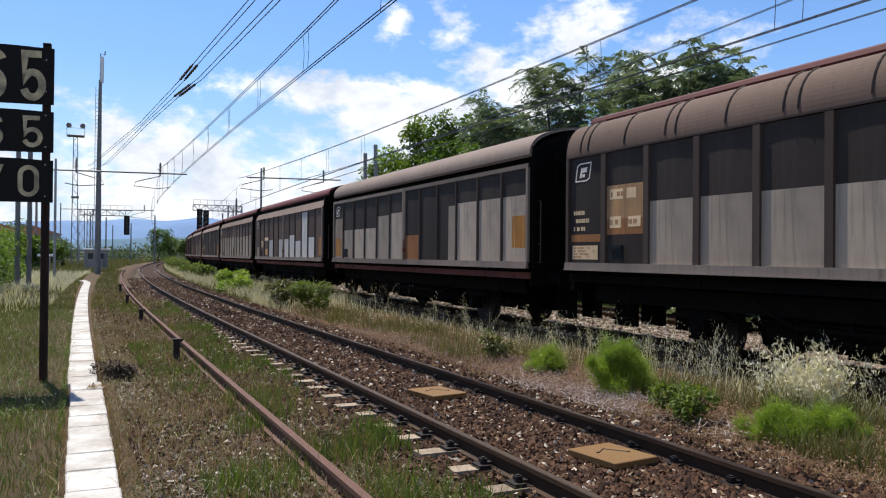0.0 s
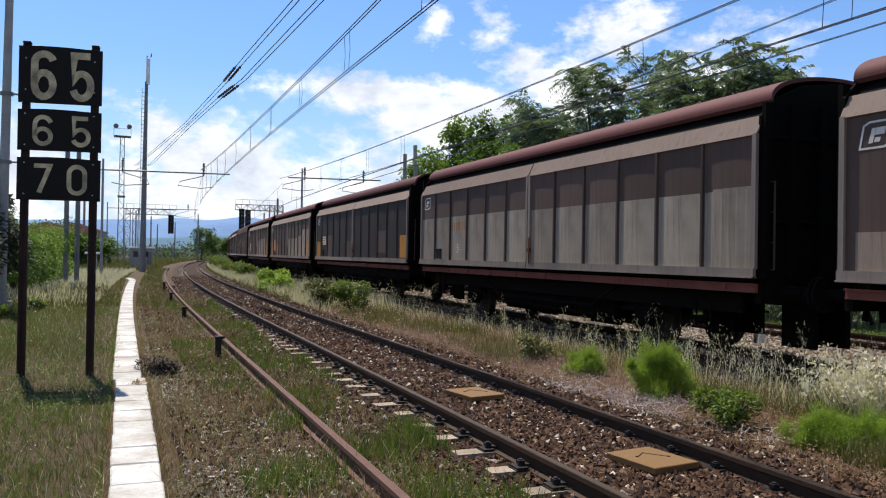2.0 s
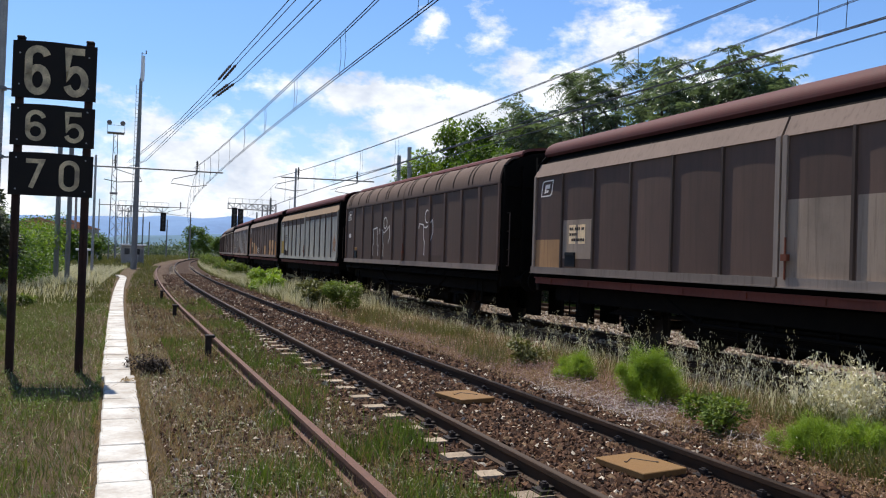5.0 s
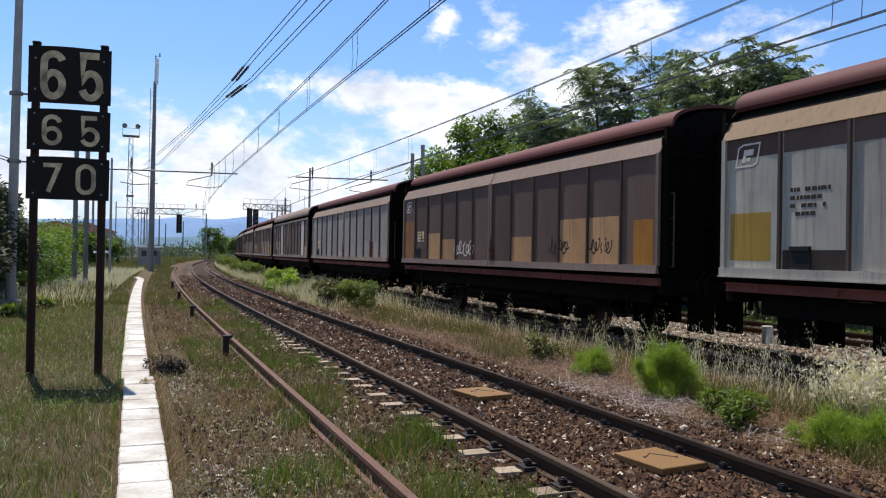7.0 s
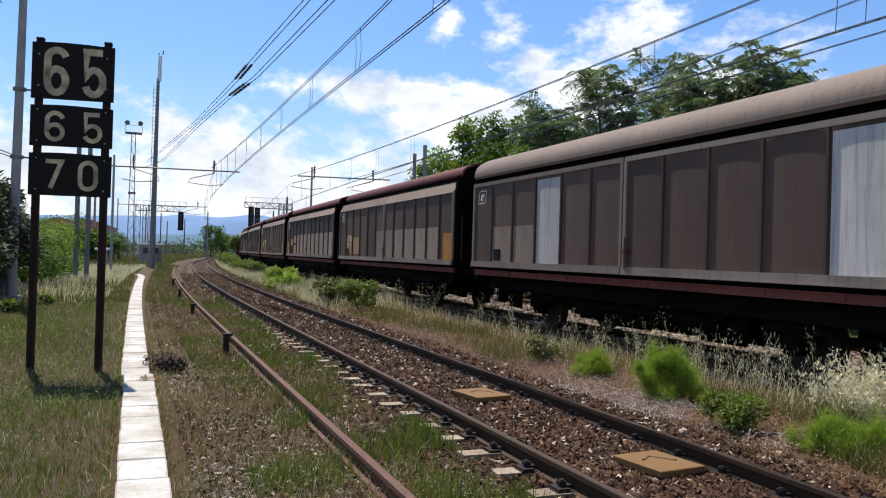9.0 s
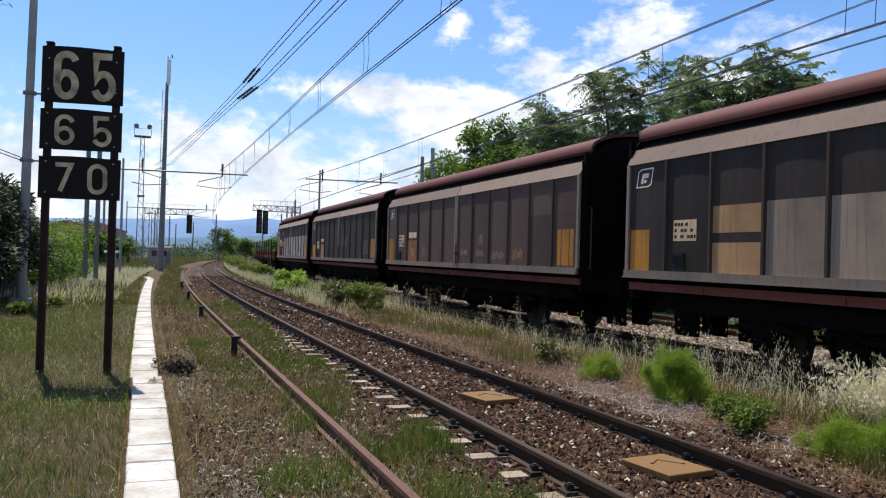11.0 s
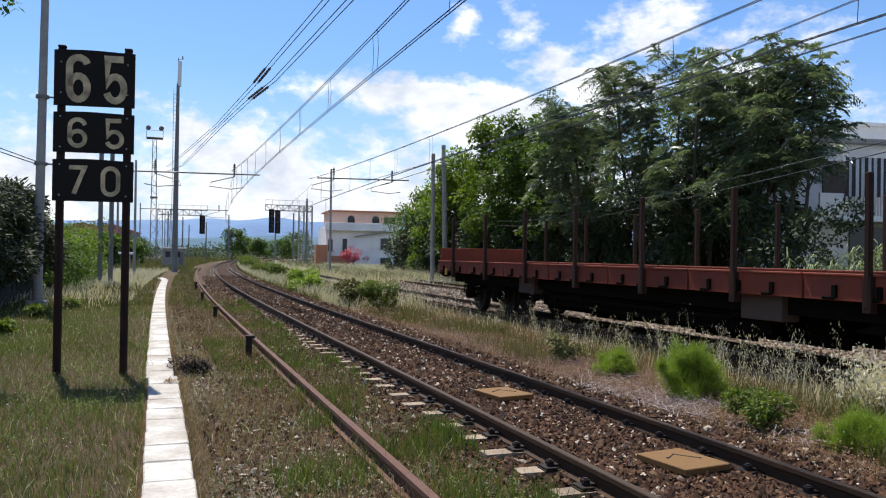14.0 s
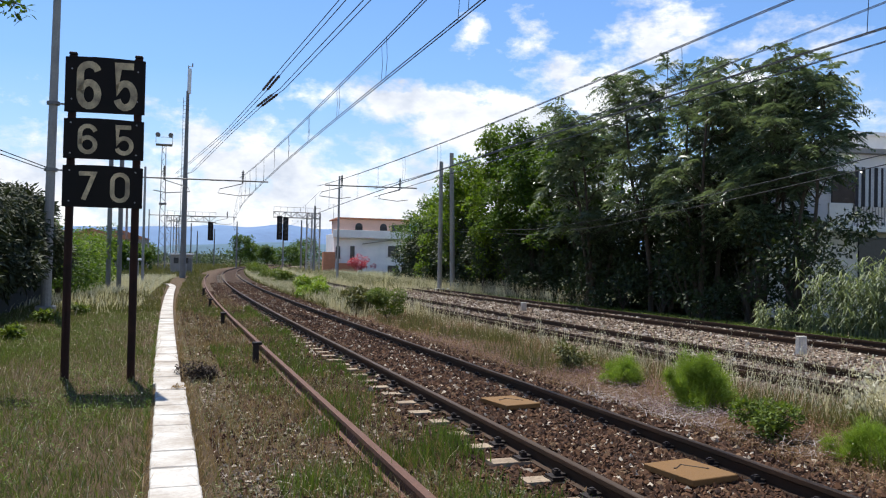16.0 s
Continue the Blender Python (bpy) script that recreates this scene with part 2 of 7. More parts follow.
M_STRAW = leafy("oat_straw", (0.44, 0.39, 0.26), (0.82, 0.78, 0.63), 0.3, 0.6)
M_FENNEL = leafy("fennel_fronds", (0.11, 0.19, 0.014), (0.29, 0.40, 0.042), 0.45, 0.6)
M_SHRUB = leafy("shrub_leaves", (0.045, 0.085, 0.010), (0.19, 0.25, 0.030), 0.4, 0.7)
M_PETAL = leafy("red_petals", (0.45, 0.04, 0.08), (0.62, 0.10, 0.14), 0.3, 0.6)
# hedge leaves darkened: their backlit shade is put into the colour
M_LEAF_HEDGE = leafy("shade_dark_oleander", (0.008, 0.014, 0.005), (0.060, 0.080, 0.030), 0.15, 0.75)
M_THICKET = leafy("thicket_leaves", (0.008, 0.016, 0.004), (0.050, 0.078, 0.018), 0.22, 0.6)
M_BRACKEN = leafy("brown_weed_leaves", (0.085, 0.040, 0.020), (0.26, 0.150, 0.080), 0.25, 0.75)
M_MAUVE = leafy("mauve_weed_flowers", (0.12, 0.065, 0.070), (0.30, 0.20, 0.21), 0.25, 0.75)
M_DEAD = leafy("dead_weed", (0.020, 0.014, 0.010), (0.075, 0.050, 0.034), 0.1, 0.85)
M_TWIG = leafy("dead_twigs", (0.20, 0.17, 0.16), (0.40, 0.35, 0.33), 0.1, 0.8)


def stones(name, stops, rough=0.85):
    m = bpy.data.materials.new(name)
    m.use_nodes = True
    k = Nodes(m.node_tree)
    isl = k.tree.nodes.new("ShaderNodeNewGeometry").outputs["Random Per Island"]
    grain = k.noise(k.coord(), 60.0, 4.0)
    c = k.mix(k.math("MULTIPLY", grain, 0.5), k.ramp(isl, *stops), (0.05, 0.035, 0.028))
    s = k.add("ShaderNodeBsdfPrincipled", Base_Color=c, Roughness=rough, Specular_IOR_Level=0.2)
    k.add("ShaderNodeOutputMaterial", Surface=s.outputs[0])
    return m


M_STONE = stones("rusty_ballast", ((0.0, (0.022, 0.009, 0.004)), (0.50, (0.082, 0.034, 0.014)), (0.84, (0.135, 0.064, 0.028)), (0.93, (0.20, 0.125, 0.065)), (0.97, (0.60, 0.51, 0.39))))
M_STONE_PALE = stones("pale_ballast", ((0.0, (0.055, 0.035, 0.022)), (0.45, (0.22, 0.155, 0.105)), (0.8, (0.40, 0.32, 0.24)), (0.94, (0.68, 0.60, 0.50))))


def ground_material():
    m = bpy.data.materials.new("trackside_ground")
    m.use_nodes = True
    k = Nodes(m.node_tree)
    v = k.coord()
    sep = k.add("ShaderNodeSeparateXYZ", Vector=v)
    x, y = sep.outputs[0], sep.outputs[1]
    far = k.math("MAXIMUM", k.math("SUBTRACT", y, 18.0), 0.0)
    swing = k.math("MULTIPLY", k.math("MULTIPLY", far, far), 1 / (2 * BEND))
    wob = k.math("MULTIPLY", k.math("SUBTRACT", k.noise(v, 1.3, 5.0), 0.5), 1.1)
    u = k.math("ADD", k.math("SUBTRACT", x, swing), wob)
    fac = k.math("DIVIDE", k.math("ADD", u, 10.0), 40.0)
    q = lambda xx: (xx + 10.0) / 40.0
    soil, ballast, dry, pale, verge = (0.040, 0.038, 0.012), (0.036, 0.016, 0.007), (0.128, 0.070, 0.037), (0.23, 0.17, 0.125), (0.09, 0.10, 0.045)
    zones = k.ramp(fac, (q(-9), soil), (q(0.6), (0.098, 0.064, 0.034)), (q(2.1), (0.088, 0.055, 0.034)), (q(2.8), ballast), (q(5.65), ballast), (q(6.2), dry), (q(8.3), dry),
                   (q(9.0), (0.12, 0.09, 0.072)), (q(10.6), (0.14, 0.11, 0.09)), (q(11.4), pale), (q(14.2), pale), (q(16.0), (0.12, 0.11, 0.06)), (q(17.2), verge))
    fine, mid = k.noise(v, 40.0, 8.0, 0.7), k.noise(v, 5.0, 6.0, 0.65)
    c = k.mix(k.ramp(fine, (0.32, 0.75), (0.55, 0.0)), zones, (0.03, 0.024, 0.018))
    c = k.mix(k.ramp(mid, (0.5, 0.0), (0.75, 0.45)), c, (0.15, 0.10, 0.055))
    b = k.add("ShaderNodeBump", Strength=0.9, Distance=0.04, Height=fine)
    s = k.add("ShaderNodeBsdfPrincipled", Base_Color=c, Roughness=0.95, Normal=b.outputs[0], Specular_IOR_Level=0.15)
    k.add("ShaderNodeOutputMaterial", Surface=s.outputs[0])
    return m


# ---- ground ----
SHAPE_U = [-400, 1.4, 2.3, 2.6, 3.26, 3.4, 4.45, 4.6, 5.15, 5.8, 7.6, 8.5, 16.2, 17.0, 400]
SHAPE_Z = [-0.2, -0.2, -0.20, -0.165, -0.165, -0.125, -0.125, -0.155, -0.150, -0.22, -0.22, -0.18, -0.18, -0.22, -0.22]


def ground_z(u, y, rough=True):
    """Height of the ground, u: x with the tracks' swing taken off."""
    z = np.interp(u, SHAPE_U, SHAPE_Z)
    if rough:
        z = z + 0.018 * np.sin(u * 2.1 + 0.7 * np.sin(y * 0.9)) * np.sin(y * 1.3 + 1.1 * np.sin(u * 1.7)) * np.where((u > 2.4) & (u < 5.4), 0.25, 1.0)
    return z


def ground():
    us = np.concatenate([[-2500, -800, -250, -80, -30, -14], np.arange(-9, 18, 0.25), [20, 24, 30, 45, 80, 250, 800, 2500]])
    ys = np.concatenate([[-300, -80, -30, -12], np.arange(-6, 40, 0.4), np.arange(40, 120, 4), np.arange(120, 400, 20), [500, 800, 1500, 3000, 4800]])
    U, Y = np.meshgrid(us, ys, indexing="ij")
    X = U + bend_np(np.minimum(Y, 400.0))
    Z = ground_z(U, Y)
    n, m = U.shape
    i = np.arange(n * m).reshape(n, m)
    faces = np.stack([i[:-1, :-1], i[1:, :-1], i[1:, 1:], i[:-1, 1:]], -1).reshape(-1, 4)
    ob = raw("ground", np.stack([X, Y, Z], -1).reshape(-1, 3), faces, ground_material(), True)
    tagged(ob, "dry weedy ground with brown ballast beds", "ground", kind="structure")


ground()


# ---- rails and sleepers ----
RAIL_OUT = [(-0.034, 0), (0.034, 0), (0.036, -0.035), (0.012, -0.05), (0.012, -0.125), (0.065, -0.14), (0.065, -0.155), (-0.065, -0.155), (-0.065, -0.14), (-0.012, -0.125), (-0.012, -0.05), (-0.036, -0.035)]


def rail(x, z, y0, y1, mat, label, top=True):
    ys = np.array([y for y in list(np.arange(-24, 24, 6.0)) + list(np.arange(24, 140, 4.0)) + list(np.arange(140, 401, 10.0)) if y0 <= y <= y1])
    k = len(RAIL_OUT)
    v, f = [], []
    for j, y in enumerate(ys):
        v += [(x + bend(y) + dx, y, z + dz) for dx, dz in RAIL_OUT]
        if j:
            for i in range(k):
                a, b = (j - 1) * k + i, (j - 1) * k + (i + 1) % k
                f.append((a, b, b + k, a + k))
    ob = raw("rail", v, f, mat)
    tagged(ob, label, "rail", "rails", "structure")
    if top:
        tv, tf = [], []
        for j, y in enumerate(ys):
            tv += [(x + bend(y) - 0.026, y, z + 0.002), (x + bend(y) + 0.026, y, z + 0.002)]
            if j:
                tf.append((2 * j - 2, 2 * j - 1, 2 * j + 1, 2 * j))
        t = raw("running_surface", tv, tf, M_RAIL_TOP)
        t.parent = ob


for rx in (MAIN_X - 0.75, MAIN_X + 0.75):
    rail(rx, 0.0, -24, 400, M_RAIL, "dark rusty steel rail of the main track")
for rx in (TRAIN_X - 0.75, TRAIN_X + 0.75):
    rail(rx, TRAIN_Z, -24, 400, M_RAIL, "dark steel rail that carries the freight train")
rail(TRAIN_X - 0.98, TRAIN_Z - 0.03, -24, 36, M_RAIL, "rusty guard rail beside the running rail", False)
for rx in (FAR_X - 0.75, FAR_X + 0.75):
    rail(rx, TRAIN_Z, -24, 64, M_RAIL, "rusty rail of the siding below the trees")
rail(OLD_X, -0.02, -24, 90, M_OLD, "orange-rusted disused rail in the grass", False)


def on_track(x, y, z, rz=0.0):
    return pose(x + bend(y), y, z, 0, 0, heading(y) + rz)


def build_sleepers():
    def shape(w, l, h):
        bm = bmesh.new()
        box(bm, l, w, h, 0, 0, -h / 2)
        for v in bm.verts:
            if v.co.z > -0.01:
                v.co.y *= 0.8
        bmesh.ops.recalc_face_normals(bm, faces=bm.faces)
        me = bpy.data.meshes.new("sleeper")
        bm.to_mesh(me)
        bm.free()
        me.materials.append(M_SLEEPER)
        return me

    def chair():
        bm = bmesh.new()
        box(bm, 0.36, 0.16, 0.016, 0, 0, 0.004)
        for s in (-1, 1):
            box(bm, 0.10, 0.15, 0.03, s * 0.12, 0, 0.015)
            rod(bm, (s * 0.105, 0, 0.02), (s * 0.105, 0, 0.085), 0.02, n=6)
            box(bm, 0.055, 0.055, 0.03, s * 0.105, 0, 0.06)
            box(bm, 0.08, 0.07, 0.022, s * 0.075, 0, 0.035)
        bmesh.ops.recalc_face_normals(bm, faces=bm.faces)
        me = bpy.data.meshes.new("rail_fastening")
        bm.to_mesh(me)
        bm.free()
        me.materials.append(M_IRON)
        return me

    sl, ch = shape(0.22, 2.32, 0.18), chair()
    for i in range(150):
        y = 1.0 + 0.62 * i + random.uniform(-0.03, 0.03)
        o = tagged(new("sleeper", sl), "pale worn sleeper half buried in ballast", "sleeper", "sleepers of the main track")
        o.matrix_world = on_track(MAIN_X + random.uniform(-0.06, 0.04), y, -0.135 + random.uniform(-0.012, 0.004), random.uniform(-1.2, 1.2))
        if y < 45:
            for s in (-0.75, 0.75):
                c = new("rail_fastening", ch)
                c.parent = o
                c.matrix_world = on_track(MAIN_X + s, y, -0.142)
    for i in range(1, 15):
        y = 1.0 - 0.62 * i
        o = tagged(new("sleeper", sl), "pale worn sleeper half buried in ballast", "sleeper", "sleepers of the main track")
        o.matrix_world = on_track(MAIN_X, y, -0.138)
        for s in (-0.75, 0.75):
            c = new("rail_fastening", ch)
            c.parent = o
            c.matrix_world = on_track(MAIN_X + s, y, -0.142)
    for x0, n in ((TRAIN_X, 90), (FAR_X, 70)):
        for i in range(n):
            y = 1.0 + 0.62 * i
            o = tagged(new("sleeper", sl), "dark sleeper sunk in pale ballast", "sleeper", "sleepers of the other tracks")
            o.matrix_world = on_track(x0, y, TRAIN_Z - 0.155, random.uniform(-1, 1))


build_sleepers()


def track_board(y, x, w, l, turn):
    b = thing("crossing_board", on_track(x, y, -0.165, turn), "yellow-brown wooden cover board lying between the rails", "board", "boards between the rails")
    bm = bmesh.new()
    box(bm, w, l, 0.055, 0, 0, 0.0925)
    part("plank", bm, M_PLANK, b, bevel=0.006)
    bm = bmesh.new()
    for s in (-1, 1):
        box(bm, w * 0.9, 0.07, 0.065, 0, s * l * 0.36, 0.0325)
    part("bearer", bm, M_IRON, b)
    bm = bmesh.new()
    for sx, sy in ((-0.12, 0.05), (0.14, -0.06)):
        rod(bm, (sx * w / 0.5, sy, 0.115), (sx * w / 0.5, sy, 0.127), 0.012, n=8)
    rod(bm, (-0.1, 0.05, 0.122), (0.02, 0.13, 0.122), 0.0045, n=5)
    rod(bm, (0.02, 0.13, 0.122), (0.13, -0.05, 0.122), 0.0045, n=5)
    part("lifting_eye", bm, M_IRON, b)


track_board(9.0, 4.0, 0.48, 0.60, 10)
track_board(5.62, 4.12, 0.48, 0.58, 8)


def kerb():
    k = tagged(new("platform_edge"), "white concrete edge strip of a low platform", "platform edge", kind="structure")
    sizes = []
    for s in range(3):
        bm = bmesh.new()
        box(bm, 0.37, 0.575, 0.16, 0, 0, -0.08)
        for v in bm.verts:
            v.co += Vector((random.uniform(-0.008, 0.008), random.uniform(-0.006, 0.006), random.uniform(-0.004, 0.004)))
        finish(bm, 0.012)
        me = bpy.data.meshes.new("slab")
        bm.to_mesh(me)
        bm.free()
        me.materials.append(M_KERB)
        sizes.append(me)
    for i in range(92):
        y = 2.0 + 0.59 * i
        o = new("slab", sizes[i % 3])
        o.parent = k
        aside = -0.03 if y > 11.6 else 0.015
        sweep = -0.012 * max(0.0, y - 50) ** 2
        o.matrix_world = pose(KERB_X + aside + bend(y) * 0.75 + sweep, y, -0.125 + random.uniform(-0.006, 0.006), 0, 0, random.uniform(-0.8, 0.8))

    for i in range(1, 15):
        o = new("slab", sizes[i % 3])
        o.parent = k
        o.matrix_world = pose(KERB_X + 0.015, 2.0 - 0.59 * i, -0.125)


kerb()


def marker_stub(x, y, h):
    s = thing("track_stub", on_track(x, y, -0.2), "short black iron post beside the old rail", "post", "stubs along the old rail")
    bm = bmesh.new()
    box(bm, 0.10, 0.10, h, 0, 0, h / 2)
    part("post", bm, M_IRON, s, bevel=0.008)
    bm = bmesh.new()
    box(bm, 0.16, 0.12, 0.05, 0.02, 0, h + 0.02)
    part("cap", bm, M_IRON, s, bevel=0.008)


for sx, sy, sh in ((1.52, 14.2, 0.33), (1.50, 22.5, 0.30), (1.47, 29.5, 0.34), (1.50, 39.0, 0.36)):
    marker_stub(sx, sy, sh)


def white_marker(x, y, h=0.36):
    s = thing("marker_stone", on_track(x, y, -0.05), "small white-painted concrete marker beside the siding", "marker post", "marker stones")
    bm = bmesh.new()
    box(bm, 0.20, 0.12, h, 0, 0, h / 2)
    part("stone", bm, M_KERB, s, bevel=0.015)


white_marker(11.9, 12.75)
white_marker(12.2, 26.5, 0.3)


# ---- speed board ----
def digit_strokes(d, w, h, s):
    """A painted numeral as a bent band: polyline points in x, z."""
    r = w / 2
    arc = lambda cx, cz, rx, rz, a0, a1, n=10: [(cx + rx * math.cos(radians(a0 + (a1 - a0) * i / n)), cz + rz * math.sin(radians(a0 + (a1 - a0) * i / n))) for i in range(n + 1)]
    e = h / 2
    if d == "0":
        return arc(0, e - r, r, r, 0, 180) + arc(0, -e + r, r, r, 180, 360) + [(r, e - r)]
    if d == "7":
        return [(-r, e), (r, e), (-r * 0.35, -e)]
    if d == "5":
        return [(r * 0.9, e), (-r * 0.88, e), (-r * 0.86, -e + h * 0.42)] + arc(0, -e + h * 0.29, r, h * 0.29, 138, -158, 16)
    return arc(0, e - r, r, r, 15, 180, 8) + [(-r, -e + h * 0.28)] + arc(0, -e + h * 0.28, r, h * 0.28, 180, 540, 18)


def band(bm, pts, width, y, depth):
    pts = [Vector((x, 0, z)) for x, z in pts]
    closed = (pts[0] - pts[-1]).length < 1e-4
    left, right = [], []
    for i, p in enumerate(pts):
        a = pts[i - 1] if i else (pts[-2] if closed else p)
        b = pts[i + 1] if i < len(pts) - 1 else (pts[1] if closed else p)
        d1, d2 = (p - a).normalized() if (p - a).length else (b - p).normalized(), (b - p).normalized() if (b - p).length else (p - a).normalized()
        d = (d1 + d2).normalized()
        n = Vector((-d.z, 0, d.x)) * (width / 2 / max(0.5, d.dot(d1)))
        left.append(p + n), right.append(p - n)
    rows = [[bm.verts.new((q.x, yy, q.z)) for q, yy in ((l, y), (r, y), (r, y + depth), (l, y + depth))] for l, r in zip(left, right)]
    if closed:
        rows[-1] = rows[0]
    for p, q in zip(rows, rows[1:]):
        for j in range(4):
            bm.faces.new((p[j], p[(j + 1) % 4], q[(j + 1) % 4], q[j]))
    if not closed:
        bm.faces.new(rows[0][::-1]), bm.faces.new(rows[-1])


def speed_sign():
    s = thing("speed_board", pose(-0.88, 12.65, -0.2, 0, 0, -9), "black railway speed board with faded numerals on two posts", "railway sign")
    for px in (-0.455, 0.45):
        bm = bmesh.new()
        box(bm, 0.105, 0.05, 4.70, px, 0.04, 2.35)
        box(bm, 0.03, 0.09, 4.70, px, 0.06, 2.35)
        part("post", bm, M_POST, s, "rusty dark steel post", bevel=0.004)
        bm = bmesh.new()
        box(bm, 0.105, 0.09, 0.045, px, 0.04, 4.72)
        part("post_cap", bm, M_BLACK, s, bevel=0.01)
    for z0, z1, word, dh, dw, xs in ((3.87, 4.68, "65", 0.70, 0.34, (-0.22, 0.28)), (3.20, 3.79, "65", 0.44, 0.27, (-0.22, 0.28)), (2.50, 3.11, "70", 0.44, 0.27, (-0.22, 0.24))):
        bm = bmesh.new()
        nx, w = 8, 1.10
        edge = lambda x: 0.012 * math.cos((x + 0.1) * 4) - 0.012
        front = [(-w / 2 + w * i / nx) for i in range(nx + 1)]
        prism(bm, [(x, z0) for x in front] + [(x, z1 + edge(x)) for x in front[::-1]], -0.011, 0.011)
        plate = part("plate", bm, M_BLACK, s, "black sheet plate with worn edges")
        for dx, d in zip(xs, word):
            bm = bmesh.new()
            band(bm, [(x + dx, z + (z0 + z1) / 2 - 0.01) for x, z in digit_strokes(d, dw - dh * 0.14, dh * 0.86, dh * 0.15)], dh * 0.14, -0.019, 0.006)
            part("numeral", bm, M_DIGIT, plate, "faded cream painted numeral " + d)
        for sx in (-0.455, 0.45):
            for sz in (0.22, -0.22):
                bm = bmesh.new()
                rod(bm, (sx, -0.02, (z0 + z1) / 2 + sz), (sx, -0.008, (z0 + z1) / 2 + sz), 0.012, n=6)
                part("bolt", bm, M_GALV, plate)


speed_sign()

# ---- masts, gantries, wires ----
def mast(name, x, y, h, r0, r1, mat, label, lean=(0, 0), rings=(), category="mast", group=""):
    m = thing(name, pose(x, y, -0.22), label, category, group)
    bm = bmesh.new()
    rod(bm, (0, 0, 0), (lean[0], lean[1], h), r0, r1, 12)
    part("shaft", bm, mat, m, smooth=False)
    bm = bmesh.new()
    box(bm, r0 * 3.6, r0 * 3.6, 0.25, 0, 0, 0.10)
    part("footing", bm, M_CONC, m, bevel=0.02)
    for z in rings:
        bm = bmesh.new()
        f = z / h
        rod(bm, (lean[0] * f, lean[1] * f, z - 0.05), (lean[0] * f, lean[1] * f, z + 0.05), r0 * 1.25, n=12)
        box(bm, 0.16, 0.05, 0.05, lean[0] * f + r0 * 1.6, 0, z)
        part("clamp", bm, M_STEEL, m)
    return m


mast("concrete_pole", -3.5, 28.0, 13.0, 0.155, 0.10, M_CONC, "tapered grey pole beside the hedge", (0.1, 0), (4.5, 6.6), "pole")
twin = mast("steel_pole", -2.75, 45, 8.3, 0.12, 0.11, M_STEEL, "slim grey steel pole at the hedge", (0, 0), (3.2, 5.6), "pole", "twin poles")
mast("steel_pole", -2.25, 45.4, 8.3, 0.12, 0.11, M_STEEL, "slim grey steel pole at the hedge", (0, 0), (3.0, 5.4), "pole", "twin poles")
mast("concrete_pole", 16.35, 48, 8.2, 0.15, 0.12, M_CONC, "slender grey pole in front of the trees", (-0.05, 0), (), "pole", "poles below the trees")
mast("concrete_pole", 17.15, 47.8, 8.75, 0.17, 0.13, M_CONC, "slender grey pole in front of the trees", (-0.25, 0), (), "pole", "poles below the trees")


def antenna_mast():
    m = thing("antenna_mast", pose(1.5, 75, -0.2), "tall grey radio mast with a white antenna on top", "mast")
    bm = bmesh.new()
    rod(bm, (0, 0, 0), (0.02, 0, 9), 0.27, 0.20, 14)
    rod(bm, (0.02, 0, 9), (0.05, 0, 16.6), 0.19, 0.13, 14)
    part("shaft", bm, M_STEEL, m)
    bm = bmesh.new()
    rod(bm, (0.15, 0, 16.4), (0.17, 0, 18.6), 0.17, 0.16, 12)
    part("antenna", bm, M_WHITE, m, "white antenna cylinder")
    bm = bmesh.new()
    rod(bm, (0.05, 0, 16.4), (0.05, 0, 18.9), 0.04, n=6)
    rod(bm, (0.4, 0, 18.8), (0.4, 0, 19.1), 0.06, n=6)
    rod(bm, (0.05, 0, 18.8), (0.4, 0, 18.8), 0.03, n=6)
    part("lightning_rod", bm, M_STEEL, m)
    bm = bmesh.new()
    for i in range(40):
        z = 2 + i * 0.35
        rod(bm, (-0.10, 0, z), (-0.32, 0, z), 0.018, n=4)
    rod(bm, (-0.32, 0, 2), (-0.30, 0, 16), 0.02, n=4)
    part("climbing_ladder", bm, M_STEEL, m)


antenna_mast()


def floodlight_tower():
    m = thing("floodlight_tower", pose(-0.5, 120, -0.2), "lattice lighting tower with two floodlights", "lamp tower")
    bm = bmesh.new()
    w = 0.42
    for sx in (-w, w):
        for sy in (-w, w):
            rod(bm, (sx, sy, 0), (sx * 0.6, sy * 0.6, 17.6), 0.07, 0.05, 5)
    for i in range(22):
        z, s = i * 0.8, 1 if i % 2 else -1
        a, b = w * (1 - 0.4 * z / 17.6), w * (1 - 0.4 * (z + 0.8) / 17.6)
        rod(bm, (-s * a, -a, z), (s * b, -b, z + 0.8), 0.03, n=4)
        rod(bm, (-a, s * a, z), (-b, -s * b, z + 0.8), 0.03, n=4)
    part("lattice", bm, M_STEEL, m)
    bm = bmesh.new()
    box(bm, 2.2, 1.6, 0.12, 0, 0, 17.6)
    for sx in (-1.1, 1.1):
        rod(bm, (sx, -0.8, 17.6), (sx, -0.8, 18.6), 0.03, n=4)
    rod(bm, (-1.1, -0.8, 18.6), (1.1, -0.8, 18.6), 0.03, n=4)
    part("platform", bm, M_STEEL, m)
    bm = bmesh.new()
    box(bm, 1.0, 0.9, 0.25, 0, 0, 9.3)
    part("service_platform", bm, M_STEEL, m)
    for sx in (-0.85, 0.85):
        bm = bmesh.new()
        rod(bm, (sx, -0.8, 18.95), (sx, -1.2, 18.85), 0.30, 0.34, 12)
        part("floodlight", bm, M_STEEL, m)


floodlight_tower()


